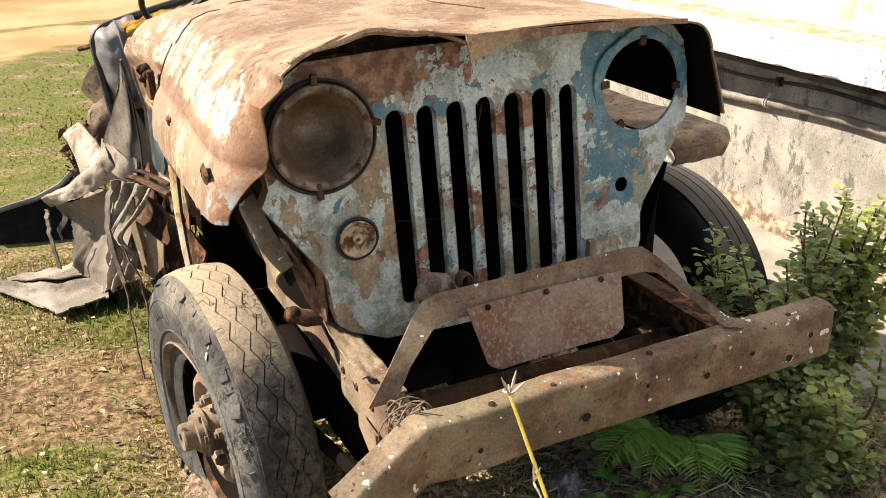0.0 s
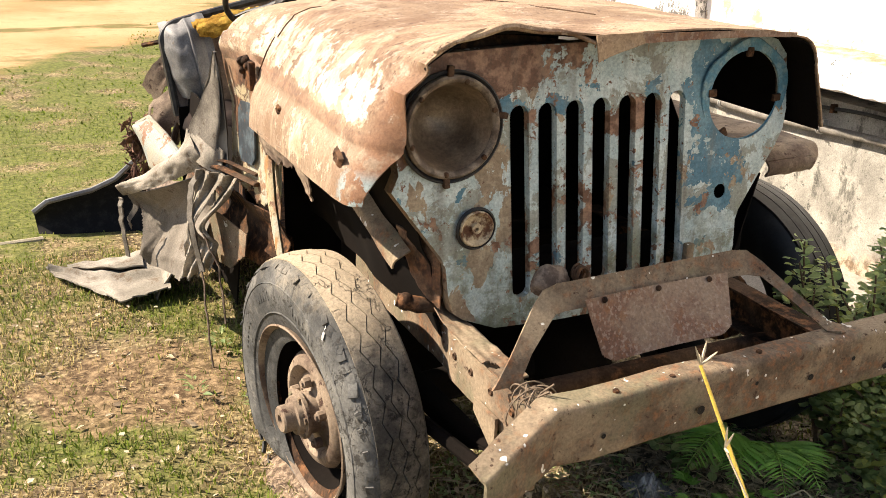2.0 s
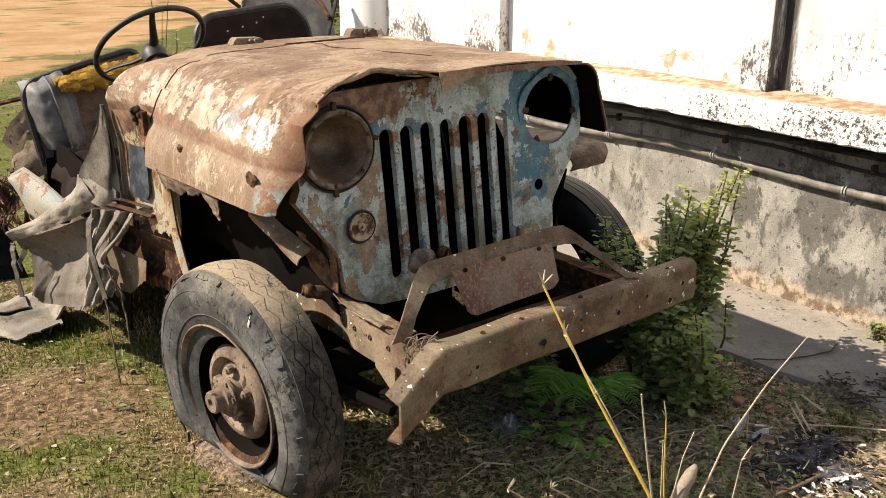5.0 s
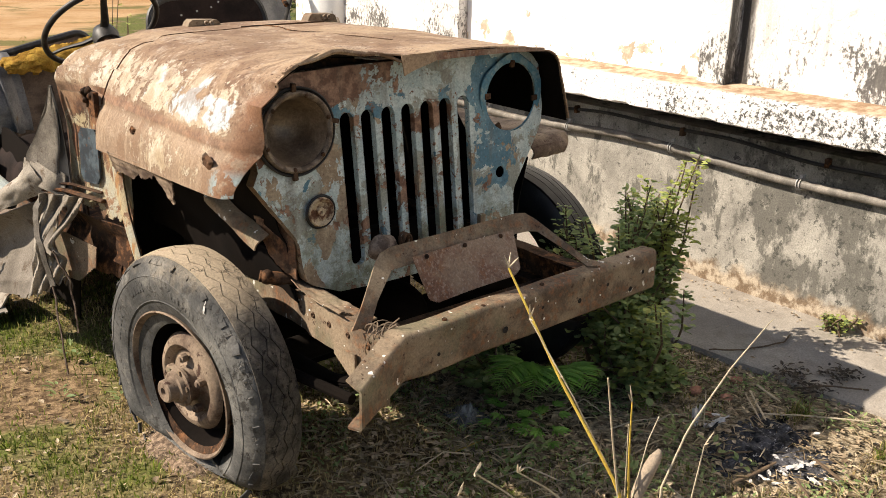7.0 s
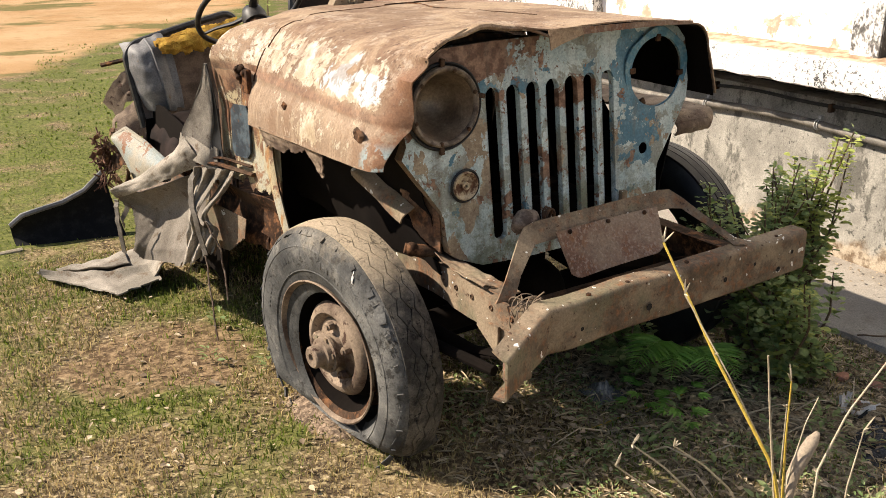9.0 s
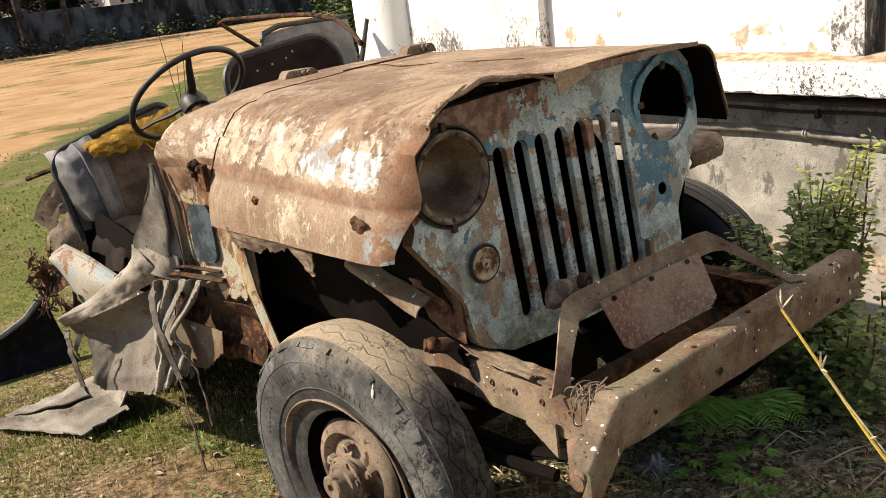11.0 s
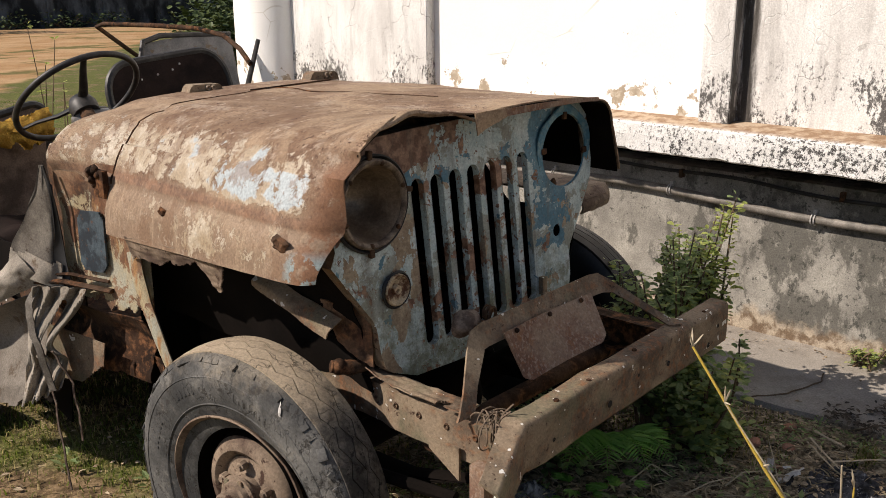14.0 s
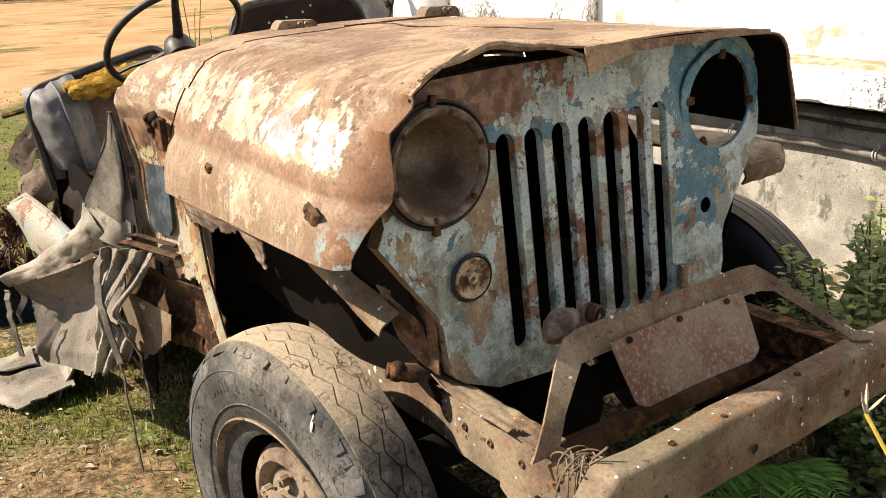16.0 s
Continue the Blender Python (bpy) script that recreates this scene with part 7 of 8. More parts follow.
            for lobe in (-0.9, -0.45, 0.0, 0.45, 0.9):
                add_leaf(rows[0], rows[1], rnd, c, Vector((math.cos(a + lobe), math.sin(a + lobe), 0.15)), 0.045 - 0.012 * abs(lobe), False, 0.22)
        weed = thing("lobed_weed", (wx, wy, wz), "lobed green weed in the shade", "weed", "lobed weeds")
        leafy("leaf_rosette", rows, "fern", weed)["kind"] = "stuff"
    # broad-leaved weeds
    for k in range(26):
        x, y = (rnd.uniform(0.0, 0.75), rnd.uniform(-0.75, -0.2)) if k < 14 else (rnd.uniform(-0.75, -0.35), rnd.uniform(0.45, 1.4))
        z = ground_z(x, y)
        rows = ([], [])
        for j in range(rnd.randint(7, 14)):
            a = rnd.uniform(0, 6.28)
            h = rnd.uniform(0.005, 0.06)
            add_leaf(rows[0], rows[1], rnd, Vector((x + 0.02 * math.cos(a), y + 0.02 * math.sin(a), z + h)), Vector((math.cos(a), math.sin(a), rnd.uniform(0.1, 0.7))), rnd.uniform(0.018, 0.04), False, 0.3)
        weed = thing("weed", (x, y, z), "small broad-leaved green weed", "weed", "weeds")
        leafy("leaf_rosette", rows, "leaf", weed)["kind"] = "stuff"
    # yellow stalks and dry stems at the front
    def stalk(name, pts, r, mat, label, brush=0):
        root = solid(name, tube(bmesh.new(), [lerp_curve(pts, s) for s in np.linspace(0, 1, 24)], [0.85 * r * (1 - 0.5 * s) for s in np.linspace(0, 1, 24)], 6), mat, label, "stalk", "dry stalks")
        for k in range(brush):
            p = lerp_curve(pts, 1.0 if k < 4 else 0.75)
            d = Vector((rnd.uniform(-0.012, 0.02), rnd.uniform(-0.012, 0.012), rnd.uniform(0.0, 0.032)))
            part("frayed_end", tube(bmesh.new(), [p, p + d * 0.6, p + d], [0.0013, 0.0018, 0.0006], 4), "dry", root)
    B = (-0.27, -1.04, 0.03)
    stalk("yellow_stalk", [B, (-0.33, -1.02, 0.42), (-0.362, -1.0, 0.575), (-0.395, -0.88, 0.745), (-0.412, -0.76, 0.915)], 0.0048, "stalk", "yellow frayed stalk leaning over the bumper", 5)
    stalk("dry_stem", [B, (-0.325, -1.02, 0.42), (-0.354, -0.99, 0.575), (-0.384, -0.90, 0.72), (-0.415, -0.82, 0.84)], 0.0026, "dry", "pale feathery dry stem, split near its tip", 3)
    stalk("yellow_stalk", [B, (-0.325, -1.0, 0.50), (-0.34, -1.0, 0.63), (-0.347, -1.0, 0.735)], 0.0035, "stalk", "short upright orange-yellow stalk", 2)
    stalk("dry_stem", [B, (-0.35, -1.0, 0.52), (-0.39, -1.0, 0.68), (-0.417, -1.0, 0.80)], 0.0034, "dry", "pale broken dry stem in the clump")
    stalk("dry_stem", [B, (-0.32, -1.0, 0.53), (-0.29, -1.0, 0.64), (-0.265, -1.0, 0.68)], 0.0022, "dry", "pale broken dry stem in the clump", 0)
    stalk("dry_stem", [B, (-0.34, -1.0, 0.54), (-0.345, -1.0, 0.62), (-0.35, -1.0, 0.69)], 0.0022, "dry", "pale broken dry stem in the clump", 2)
    root = solid("husk", tube(bmesh.new(), [(-0.32, -1.01, 0.50), (-0.305, -1.0, 0.54), (-0.285, -1.0, 0.57), (-0.262, -1.0, 0.595), (-0.25, -1.0, 0.608)], [0.006, 0.011, 0.013, 0.011, 0.004], 10), "husk", "thick pale papery husk in the clump", "husk")
    stalk("dry_stem", [B, (-0.235, -1.0, 0.52), (-0.17, -1.0, 0.62), (-0.05, -1.0, 0.71), (0.065, -1.0, 0.77)], 0.0032, "dry", "long thin dry stem bending over", 1)
    stalk("dry_stem", [(-0.12, -1.0, 0.04), (-0.13, -1.0, 0.45), (-0.107, -1.0, 0.565)], 0.003, "dry", "pale broken dry stem standing alone", 2)
    for tip, foot in (((-0.70, 0.736), (-0.56, 0.60)), ((-0.612, 0.704), (-0.47, 0.575)), ((-0.73, 0.712), (-0.62, 0.60))):
        stalk("dry_stem", [B, (foot[0] + 0.06, -1.01, foot[1] - 0.10), (foot[0], -1.0, foot[1]), ((foot[0] + tip[0]) / 2, -1.0, (foot[1] + tip[1]) / 2 + 0.006), (tip[0], -1.0, tip[1])], 0.003, "dry", "pale frayed dry stem bent low over the grass", 3)
    stalk("dry_stem", [(-0.20, -0.12, 0.055), (0.12, -0.12, 0.07), (0.42, -0.13, 0.075)], 0.004, "stalk", "fallen yellow stalk lying on the soil")
    stalk("dry_stem", [(0.0, -0.145, 0.06), (-0.02, -0.34, 0.065)], 0.005, "dry", "pale straight dry stem on the soil")
    for k in range(26):
        x, y = rnd.uniform(-0.1, 1.0), rnd.uniform(-0.7, -0.1)
        a = rnd.uniform(0, 6.28)
        L = rnd.uniform(0.06, 0.22)
        z = ground_z(x, y) + 0.012
        stalk("dry_stem", [(x, y, z), (x + L * 0.5 * math.cos(a), y + L * 0.5 * math.sin(a), z + rnd.uniform(0.0, 0.06)), (x + L * math.cos(a), y + L * math.sin(a), z + rnd.uniform(0, 0.05))], 0.003, "dry", "dry stem lying in the grass")
    # small yellow tuft at the foot of the wall
    stems = [(1.70 + rnd.uniform(-0.04, 0.02), -0.41 + rnd.uniform(-0.045, 0.045), 0.125 + rnd.uniform(0, 0.03)) for _ in range(10)]
    build_shrub("wall_tuft", (1.70, -0.41, 0.11), stems, 0.016, "small yellow-green tuft at the foot of the wall", 31, 0.8, 8, 0.015)


build_plants()


# ---- ash heap and litter ----
q = Mat("rotten_leaf", 0.9)
q.color(q.mix(q.island(), (0.03, 0.024, 0.018), (0.13, 0.10, 0.07)))
M["mulch"] = q.m
q = Mat("dusty_film", 0.3, 0.0, 0.5)
q.color(q.mix(q.step(q.noise(30, 5), 0.4, 0.6), (0.09, 0.09, 0.085), (0.26, 0.26, 0.25)))
M["bag"] = q.m
q = Mat("broken_straw", 0.85)
q.color(q.mix(q.island(), (0.22, 0.16, 0.09), (0.66, 0.55, 0.36)))
M["straw"] = q.m
q = Mat("loose_soil", 0.95)
q.color(q.mix(q.step(q.noise(55, 7, 0.7), 0.35, 0.65), (0.10, 0.065, 0.042), (0.40, 0.29, 0.20))).bump(q.noise(90, 6), 0.8, 0.008)
M["loose_soil"] = q.m
APRON_HEAPS = [(1.34, -0.61), (1.16, -0.6), (1.2, -0.5)]
def build_litter():
    rnd = random.Random(33)
    def ash(u, v):
        a, r = 2 * math.pi * u, v * 0.21 * (1 + 0.2 * math.sin(3 * 2 * math.pi * u))
        x, y = 0.765 + r * math.cos(a), -0.69 + r * math.sin(a) * 0.9
        return (x, y, ground_z(x, y) + 0.028 * (1 - v) + 0.016 * nz((x, y, 0), 22) + 0.010 * nz((x, y, 0), 60) - 0.01 * v)
    solid("ash_heap", sheet(bmesh.new(), ash, 90, 34, 0.01), "ash", "heap of grey and black ash from burnt rubbish", "ash", kind="stuff")

    def scrap(x, y, s, mat, label, k):
        z, turn, tip = ground_z(x, y) + 0.024, rnd.uniform(0, 6.28), rnd.uniform(-0.5, 0.5)
        ca, sa = math.cos(turn), math.sin(turn)
        def leafed(u, v):
            a, b = s * (u - 0.5) * 1.5, s * (v - 0.5) * (0.6 + 0.5 * nz((u * 2, k, 0), 1))
            return (x + a * ca - b * sa, y + a * sa + b * ca, z + tip * a + 0.35 * s * nz((u * 2 + k, v * 2, 0), 1.5))
        bm = sheet(bmesh.new(), leafed, 7, 5, 0.0012, lambda u, v: (u - 0.5) ** 2 + (v - 0.5) ** 2 < 0.20 + 0.12 * nz((u * 3, v * 3, k), 1))
        if bm.verts:
            solid("paper_scrap", bm, mat, label, "scrap", "paper scraps")
        else:
            bm.free()
    for k in range(34):
        scrap(0.74 + rnd.gauss(0, 0.10), -0.71 + rnd.gauss(0, 0.09), rnd.uniform(0.008, 0.026), "scrap" if k % 4 == 0 else "ash", "charred scrap of pale paper", k)
    for k in range(12):
        scrap(0.70 + rnd.gauss(0, 0.035), -0.80 + rnd.gauss(0, 0.03), rnd.uniform(0.012, 0.035), "scrap", "curled flake of white ash", 60 + k)
    for k, (x, y, s) in enumerate(((0.747, -0.455, 0.06), (0.745, -0.515, 0.055), (0.79, -0.49, 0.025))):
        scrap(x, y, s, "scrap", "crumpled pale paper scrap beside the ash", 80 + k)
    for k, (a, b, r) in enumerate((((0.522, -0.725), (0.694, -0.751), 0.006), ((0.996, -0.479), (0.871, -0.61), 0.004), ((0.97, -0.48), (0.86, -0.60), 0.003), ((1.049, -0.471), (1.005, -0.579), 0.005), ((0.901, -0.581), (1.108, -0.815), 0.004), ((0.60, -0.62), (0.70, -0.68), 0.004), ((0.66, -0.83), (0.60, -0.90), 0.005), ((0.78, -0.82), (0.74, -0.92), 0.006))):
        pts = [Vector((a[0] + (b[0] - a[0]) * f, a[1] + (b[1] - a[1]) * f, 0)) for f in (0, 0.35, 0.7, 1)]
        pts = [Vector((p.x + 0.006 * nz(p, 9, k), p.y, ground_z(p.x, p.y) + 0.028 + 0.005 * nz(p, 7))) for p in pts]
        solid("stick", tube(bmesh.new(), pts, [r, r * 0.9, r * 1.05, r * 0.6], 7, 0.6), "twig" if k in (0, 5, 6, 7) else "dry", "half-burnt brown stick in the ash" if k in (0, 5, 6, 7) else "pale dry stick beside the ash", "stick", "sticks")
    for x, y, s, mat in ((0.93, -0.44, 0.024, "brick"), (0.889, -0.349, 0.026, "brick"), (1.06, -0.388, 0.026, "brick"), (0.80, -0.46, 0.020, "brick")):
        bm = bmesh.new()
        bmesh.ops.create_icosphere(bm, subdivisions=2, radius=s, matrix=Matrix.Translation((x, y, ground_z(x, y) + s * 0.35)) @ Matrix.Diagonal((1, 0.8, 0.5, 1)))
        for v in bm.verts:
            v.co += Vector((nz(v.co, 30), nz(v.co, 30, 2), nz(v.co, 30, 4))) * s * 0.35
        solid("stone", bm, mat, "broken red brick fragment", "stone", "stones", smooth=False)
    def bag(u, v):
        x, y = 0.205 + 0.11 * (u - 0.5), 0.0 + 0.10 * (v - 0.5)
        return (x, y, ground_z(x, y) + 0.008 + 0.045 * math.sin(math.pi * u) * math.sin(math.pi * v) * (0.6 + 0.8 * abs(nz((u * 5, v * 5, 0), 1))) + 0.012 * abs(nz((u * 14, v * 14, 3), 1)))
    solid("plastic_bag", sheet(bmesh.new(), bag, 26, 24, 0.002), "bag", "crumpled grey see-through plastic bag on the soil", "bag", smooth=False)
    heap = ([], [])
    for k in range(260):
        cx, cy = rnd.choice(APRON_HEAPS)
        x, y = cx + rnd.gauss(0, 0.034), cy + rnd.gauss(0, 0.026)
        a = rnd.uniform(0, 6.28)
        add_leaf(heap[0], heap[1], rnd, Vector((x, y, 0.117 + abs(rnd.gauss(0, 0.010)))), Vector((math.cos(a), math.sin(a), rnd.uniform(-0.1, 0.6))), rnd.uniform(0.012, 0.03), False, 0.3)
    tagged(new("mulch", mesh_from("mulch", heap, "mulch")), "dark rotten leaves swept onto the concrete", "leaf litter", kind="stuff")
    # dark damp patches and twigs on the apron
    for pts in ([(1.15, -0.22, 0.118), (1.25, -0.30, 0.119), (1.42, -0.35, 0.12), (1.50, -0.33, 0.12)], [(1.12, -0.55, 0.11), (1.22, -0.62, 0.118), (1.3, -0.72, 0.118)]):
        solid("twig", tube(bmesh.new(), [lerp_curve(pts, s) + Vector((0, 0.01 * nz((s * 9, 0, 0), 1), 0.004)) for s in np.linspace(0, 1, 16)], 0.003, 5), "twig", "thin brown twig on the concrete", "twig", "twigs")
    verts, faces = [], []
    for k in range(7400):
        x, y = (rnd.uniform(-0.3, 1.2), rnd.uniform(-1.0, 0.6)) if k < 6700 else (rnd.uniform(-1.5, -0.2), rnd.uniform(-0.2, 1.9)) if k < 7250 else (rnd.uniform(1.05, 1.75), rnd.uniform(-0.9, 0.6))
        if k >= 7250 and rnd.random() < 0.5:
            x = wall_x(y, 1.74) - abs(rnd.gauss(0, 0.06))
        z = max(ground_z(x, y), 0.112 if x > 1.2 else -1) + rnd.uniform(0.004, 0.018)
        a = rnd.uniform(0, 6.28)
        add_leaf(verts, faces, rnd, Vector((x, y, z)), Vector((math.cos(a), math.sin(a), rnd.uniform(-0.2, 0.3))), rnd.uniform(0.007, 0.030) * (0.7 if x > 1.1 else 1), False, rnd.uniform(0.12, 0.5))
    # broken straw on the soil
    straw = ([], [])
    for k in range(4300):
        x, y = (rnd.uniform(-0.45, 1.1), rnd.uniform(-1.05, 0.45)) if k < 3800 else (-0.56 + rnd.gauss(0, 0.05), 0.33 + rnd.gauss(0, 0.12))
        a, L = rnd.uniform(0, 6.28), rnd.uniform(0.015, 0.07) * (1 if k < 3800 else 0.5)
        add_leaf(straw[0], straw[1], rnd, Vector((x, y, ground_z(x, y) + rnd.uniform(0.006, 0.028))), Vector((math.cos(a), math.sin(a), rnd.uniform(-0.12, 0.25))), L, False, rnd.uniform(0.025, 0.06))
    tagged(new("straw", mesh_from("straw", straw, "straw")), "broken pale straw scattered on the soil", "straw", kind="stuff")

    def drifted(u, v):
        x, y = -0.66 + 0.16 * v, 0.16 + 0.38 * u
        edge = math.sin(math.pi * u) * min(1.0, 2.2 * v)
        return (x, y, ground_z(x, y) - 0.012 + 0.062 * edge * (0.75 + 0.5 * nz((u * 4, v * 3, 0), 1)) + 0.008 * nz((x, y, 0), 40))
    solid("soil_heap", sheet(bmesh.new(), drifted, 60, 26, 0.01), "loose_soil", "loose brown soil drifted against the flat wheel", "soil", kind="stuff")
    # small creeping weeds between the leaves
    cover = ([], [])
    for k in range(9000):
        x, y = rnd.uniform(-0.35, 1.15), rnd.uniform(-1.1, 0.3)
        if nz((x, y, 0), 4.0) < -0.05 or (x - 0.765) ** 2 + (y + 0.69) ** 2 < 0.04:
            continue
        a = rnd.uniform(0, 6.28)
        add_leaf(cover[0], cover[1], rnd, Vector((x, y, ground_z(x, y) + rnd.uniform(0.003, 0.035))), Vector((math.cos(a), math.sin(a), rnd.uniform(-0.1, 0.8))), rnd.uniform(0.008, 0.024), False, 0.3)
    tagged(new("ground_cover", mesh_from("ground_cover", cover, "leaf")), "low creeping green weeds on the soil", "weeds", kind="stuff")
    tagged(new("leaf_litter", mesh_from("leaf_litter", (verts, faces), "litter")), "brown dead leaves strewn on the soil", "leaf litter", kind="stuff")


build_litter()


# ---- grass ----
def build_grass():
    g = np.random.default_rng(7)
    verts, faces = [], []
    zones = ((-1.6, 1.15, -1.0, 2.2, 56000, 0.026, 0.0036), (-1.5, -0.1, 0.2, 2.0, 5000, 0.032, 0.0055), (0.92, 1.30, -1.15, -0.55, 4500, 0.045, 0.0045), (-2.6, 0.2, 2.0, 5.0, 16000, 0.014, 0.006), (-3.5, 4.0, 4.5, 12.0, 14000, 0.022, 0.014))
    for x0, x1, y0, y1, n, h, w in zones:
        xs, ys = g.uniform(x0, x1, n), g.uniform(y0, y1, n)
        hs, an, le, tw = h * g.uniform(0.4, 1.3, n), g.uniform(0, 2 * np.pi, n), g.uniform(0.2, 1.6, n), g.uniform(0, 2 * np.pi, n)
        for x, y, hh, a, l, t in zip(xs.tolist(), ys.tolist(), hs.tolist(), an.tolist(), le.tolist(), tw.tolist()):
            if y - 1.3 * x > 8.2 + 0.8 * math.sin(x * 3):
                continue
            if x > 0.2 and y > -0.9 and nz((x, y, 0), 3.0) < 0.0:
                continue
            if (x - 0.765) ** 2 + (y + 0.69) ** 2 < 0.034:
                continue
            if (x + 0.84) ** 2 + (y - 1.0) ** 2 < 0.10 * (1 + 1.4 * nz((x, y, 3), 5.0)) and math.sin(t * 7) < 0.75:
                continue
            z = ground_z(x, y) - 0.003
            dx, dy = math.cos(t) * w / 2, math.sin(t) * w / 2
            lx, ly = math.cos(a) * hh * l * 0.5, math.sin(a) * hh * l * 0.5
            k = len(verts)
            verts += [(x - dx, y - dy, z), (x + dx, y + dy, z), (x + lx * 0.5 + dx * 0.7, y + ly * 0.5 + dy * 0.7, z + hh * 0.65), (x + lx * 0.5 - dx * 0.7, y + ly * 0.5 - dy * 0.7, z + hh * 0.65), (x + lx * 1.3, y + ly * 1.3, z + hh * (1.0 - 0.25 * l))]
            faces += [(k, k + 1, k + 2, k + 3), (k + 3, k + 2, k + 4)]
    tagged(new("grass", mesh_from("grass", (verts, faces), "blade")), "short patchy grass, half green and half dry straw", "grass", kind="stuff")


build_grass()


# ---- distance: compound wall, houses, trees ----
def build_far():
    wall = thing("compound_wall", (10, 46, 0), "dark stained compound wall across the field", "wall", kind="structure")
    x = -40.0
    k = 0
    while x < 44:
        bm = box(bmesh.new(), x, x + 3.0, 46.0 - 0.02 * x, 46.22 - 0.02 * x, -0.3, 1.84 + 0.06 * (k % 3), 0.02)
        part("wall_bay", bm, "far_wall", wall)
        bm = box(bmesh.new(), x - 0.18, x + 0.18, 45.94 - 0.02 * x, 46.28 - 0.02 * x, -0.3, 2.05, 0.02)
        part("wall_pillar", bm, "far_wall", wall)
        x += 3.0
        k += 1
    def house(name, x0, x1, y0, depth, h, roof, label, storeys=1, wide=4):
        root = thing(name, ((x0 + x1) / 2, y0, 0), label, "house")
        part("wall", box(bmesh.new(), x0, x1, y0, y0 + depth, -0.2, h), "house_white", root)
        part("roof", box(bmesh.new(), x0 - 0.5, x1 + 0.5, y0 - 0.7, y0 + depth + 0.5, h, h + 0.28, 0.03), roof, root)
        for s in range(storeys):
            for i in range(wide):
                cx = x0 + (x1 - x0) * (i + 0.5) / wide
                z0 = 0.9 + s * 3.0
                win = part("window", box(bmesh.new(), cx - 0.5, cx + 0.5, y0 - 0.05, y0 + 0.05, z0, z0 + 1.2), "house_dark", root)
                bm = box(bmesh.new(), cx - 0.6, cx + 0.6, y0 - 0.14, y0 - 0.04, z0 - 0.12, z0)
                part("sill", bm, "house_white", win)
        return root
    house("two_storey_house", 28.0, 35.6, 82, 8, 6.0, "house_white", "pale two-storey house among trees", 2, 3)
    house("low_house", 34.6, 42.4, 78, 6, 3.1, "roof_red", "long low house with a faded red roof", 1, 5)
    h = house("flat_roof_house", 44.0, 53.5, 78, 6, 3.35, "house_white", "white flat-roofed house with a railing", 1, 5)
    for i in range(22):
        bm = box(bmesh.new(), 42.9 + 0.4 * i, 42.98 + 0.4 * i, 77.0, 77.08, 0.6, 1.5)
        part("railing_post", bm, "house_white", h)
    tank = solid("water_tank", lathe(bmesh.new(), [(0, 0.01), (0, 0.9), (1.4, 0.9), (1.55, 0.6), (1.6, 0.01)], 20, Matrix.Translation((44.6, 79.5, 3.6)) @ pose(0, 0, 0, 0, -90, 0)), "tank", "ochre water tank on the roof", "water tank")
    # trees: three kinds built once and repeated
    protos = []
    for kind in range(4):
        rnd = random.Random(50 + kind)
        tall = (9.0, 7.0, 11.0, 5.0)[kind]
        root = thing("tree", (0, 0, 0), "tall dark tree behind the compound wall" if kind != 3 else "low dense tree behind the compound wall", "tree", "trees behind the wall")
        trunk = [Vector((0.1 * math.sin(s * 3 + kind), 0.1 * math.cos(s * 2), tall * 0.8 * s)) for s in np.linspace(0, 1, 8).tolist()]
        part("trunk", tube(bmesh.new(), trunk, [0.2 - 0.15 * k / 7 for k in range(8)], 7), "bark", root)
        rows = ([], [])
        n_limb = 14
        for i in range(n_limb):
            s = 0.35 + 0.65 * i / n_limb
            b = lerp_curve(trunk, s)
            a = rnd.uniform(0, 6.28)
            e = b + Vector((math.cos(a), math.sin(a), rnd.uniform(0.3, 1.0))) * rnd.uniform(1.0, 2.2)
            part("limb", tube(bmesh.new(), [b, b.lerp(e, 0.5) + Vector((0, 0, 0.15)), e], [0.07, 0.05, 0.02], 5), "bark", root)
            for c in (b.lerp(e, 0.6), e, e + Vector((rnd.uniform(-0.8, 0.8), rnd.uniform(-0.8, 0.8), rnd.uniform(-0.3, 0.8)))):
                leaf_mesh(rows, rnd, c, (0.6, 0.6, 0.5), 0.42, 60, 0.5, False)
        ob = new("crown", mesh_from("crown", rows, "far_leaf"))
        ob.parent = root
        protos.append(root)
    rnd = random.Random(77)
    for i in range(120):
        x = -28 + 112 * (i + rnd.uniform(-0.4, 0.4)) / 120
        y = rnd.choice((56, 62, 70, 90, 96)) + rnd.uniform(-3, 3)
        if 22 < x < 54 and y < 88:
            y = rnd.uniform(90, 102)
        m = pose(x, y, -0.1, 0, 0, rnd.uniform(0, 360)) 
        src = protos[rnd.randrange(4)]
        if i < 4:
            protos[i].matrix_basis = m
        else:
            copy_thing(src, m)
    # bushes in front of the compound wall and beyond the pier
    def bush(name, c, spread, n, size, label, mat, seed):
        r = random.Random(seed)
        rows = ([], [])
        leaf_mesh(rows, r, c, spread, size, n)
        root = thing(name, (c[0], c[1], 0), label, "bush", "field bushes")
        leafy("foliage", rows, mat, root)
        for k in range(6):
            part("stem", tube(bmesh.new(), [(c[0], c[1], 0), (c[0] + r.gauss(0, spread[0]), c[1] + r.gauss(0, spread[1]), c[2] + r.uniform(0, spread[2]))], [0.03, 0.01], 5), "twig", root)
    bush("bush", (6.45, 10.5, 0.75), (0.26, 0.4, 0.36), 2200, 0.085, "green bush beside the building corner", "bush_leaf", 61)
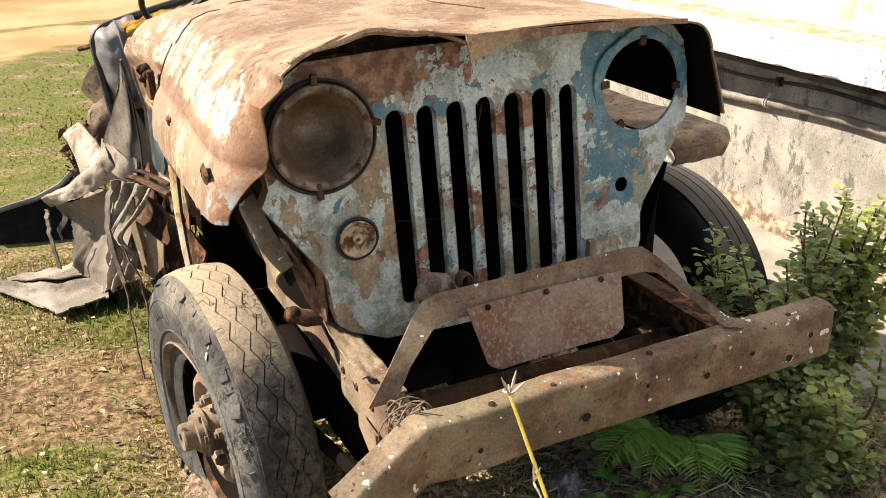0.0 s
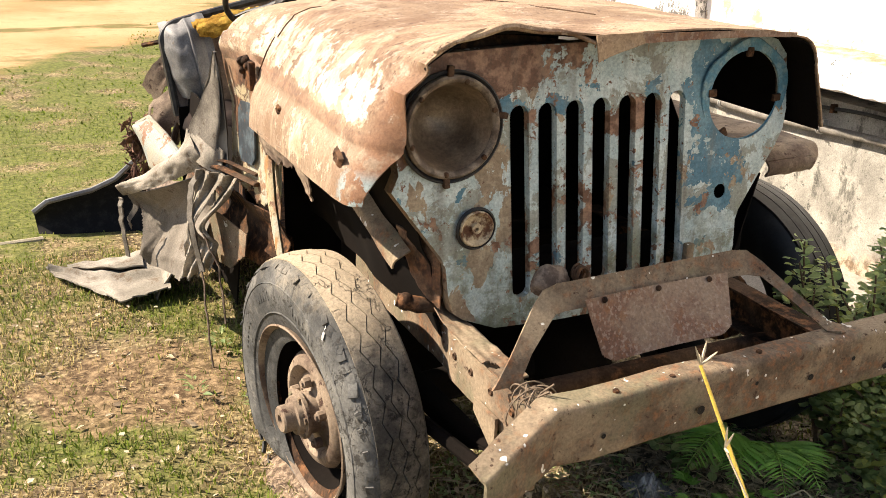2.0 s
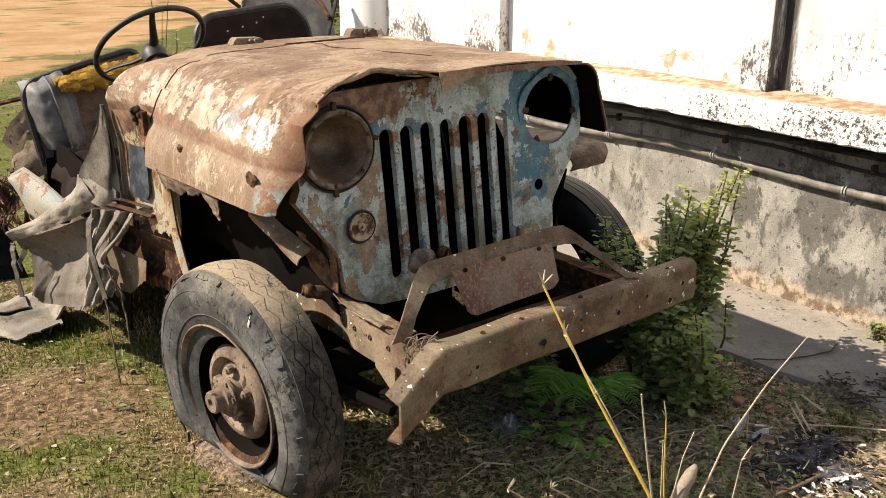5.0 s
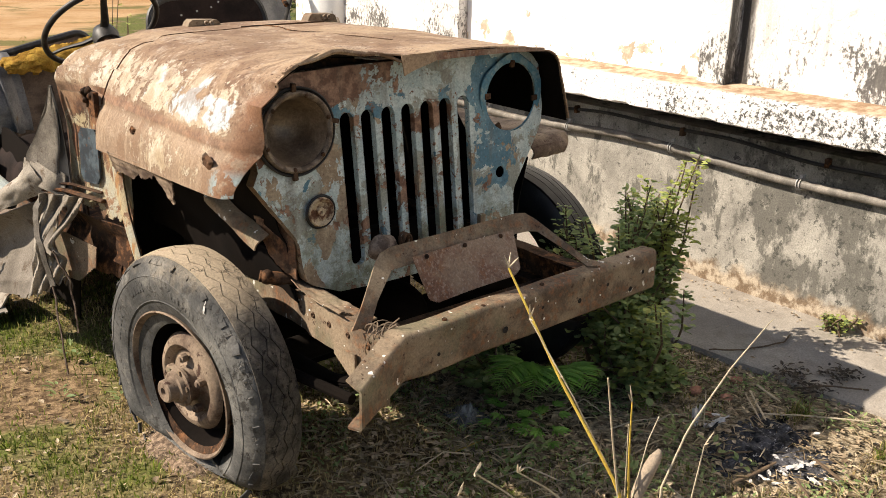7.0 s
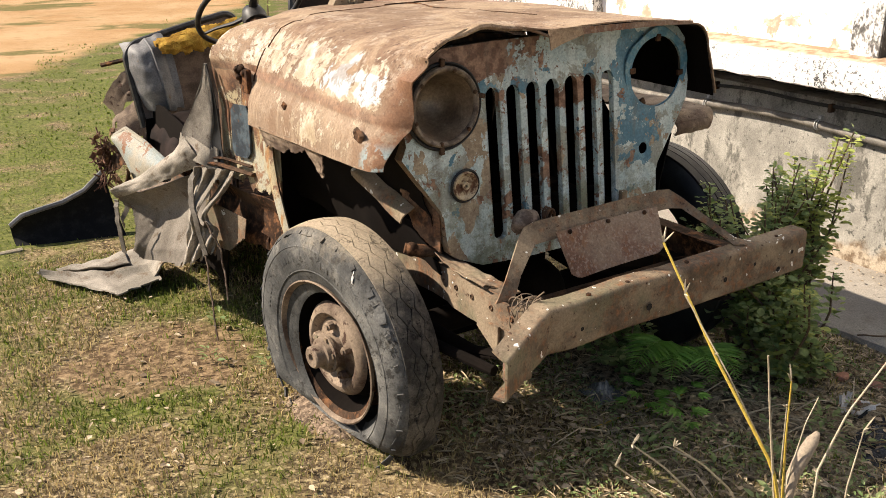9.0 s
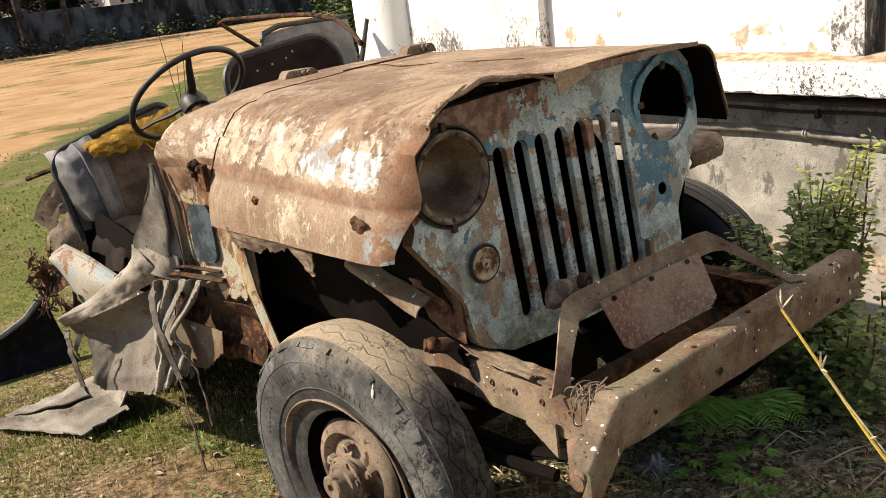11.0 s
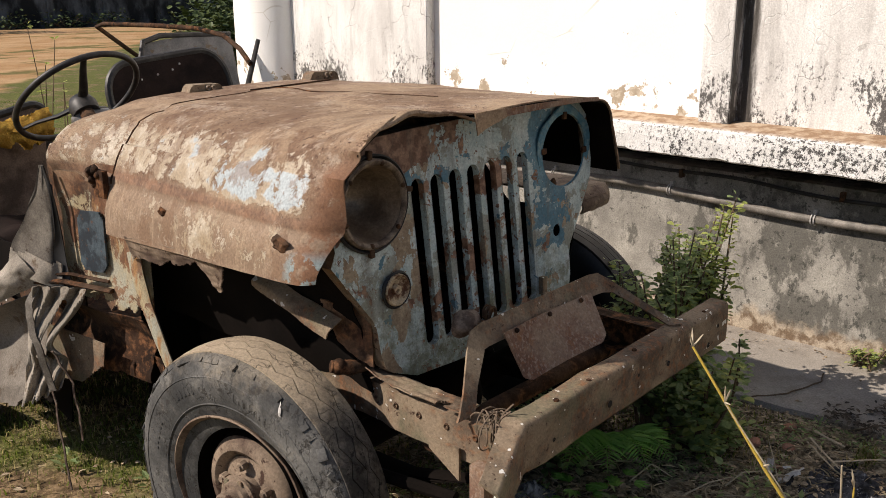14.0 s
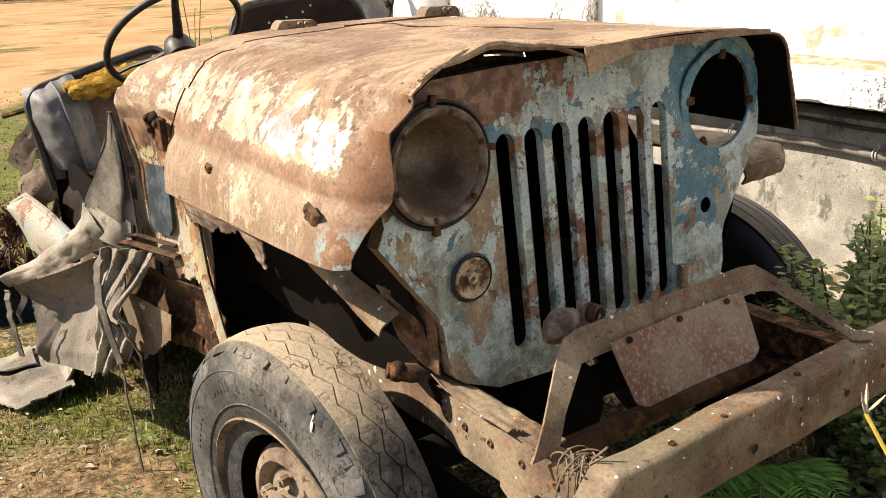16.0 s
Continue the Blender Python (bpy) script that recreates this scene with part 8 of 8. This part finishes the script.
    bush("bush", (7.25, 11.4, 0.9), (0.35, 0.4, 0.45), 2200, 0.09, "green bush beside the building corner", "bush_leaf", 62)
    # slim trees and dark undergrowth before the wall
    slim = random.Random(15)
    for x in (-9.0, -5.5, -2.4, 0.9, 3.4, 3.9, 5.6, 7.6, 8.3, 10.2, 10.7, 11.9):
        y = slim.uniform(42.5, 45.2)
        root = thing("slim_tree", (x, y, 0), "slim bare-stemmed tree before the compound wall", "tree", "slim trees")
        trunk = [Vector((x + 0.25 * slim.uniform(-1, 1) * s, y, 7.5 * s - 0.1)) for s in np.linspace(0, 1, 7).tolist()]
        part("trunk", tube(bmesh.new(), trunk, [0.15 - 0.014 * k for k in range(7)], 7), "bark", root)
        rows = ([], [])
        for k in range(7):
            b = lerp_curve(trunk, slim.uniform(0.25, 0.95))
            e = b + Vector((slim.uniform(-1.3, 1.3), slim.uniform(-0.6, 0.6), slim.uniform(0.2, 1.2)))
            part("limb", tube(bmesh.new(), [b, b.lerp(e, 0.5) + Vector((0, 0, 0.1)), e], [0.05, 0.035, 0.015], 5), "bark", root)
            leaf_mesh(rows, slim, e, (0.5, 0.4, 0.4), 0.22, 60, 0.5, False)
        leafy("crown", rows, "far_leaf", root)
    for k in range(16):
        bush("undergrowth", (-10 + 1.5 * k + slim.uniform(-0.5, 0.5), 43.6 + slim.uniform(-0.5, 0.8), 0.25), (0.8, 0.4, 0.3), 260, 0.16, "dark tangled undergrowth along the compound wall", "far_leaf", 170 + k)
    for k in range(9):
        bush("low_bush", (14 + 3.2 * k + random.uniform(-1, 1), 44.8, 0.3), (0.7, 0.3, 0.25), 240, 0.16, "low weeds along the compound wall", "bush_leaf", 70 + k)
    # thin weed behind the seats
    stems = [(0.55 + random.uniform(-0.15, 0.15), 3.6 + random.uniform(-0.2, 0.2), random.uniform(0.7, 1.36)) for _ in range(5)]
    build_shrub("tall_weed", (0.6, 3.7, 0.0), stems, 0.038, "thin tall weed behind the jeep", 91, 0.5, 6, 0.02)


build_far()
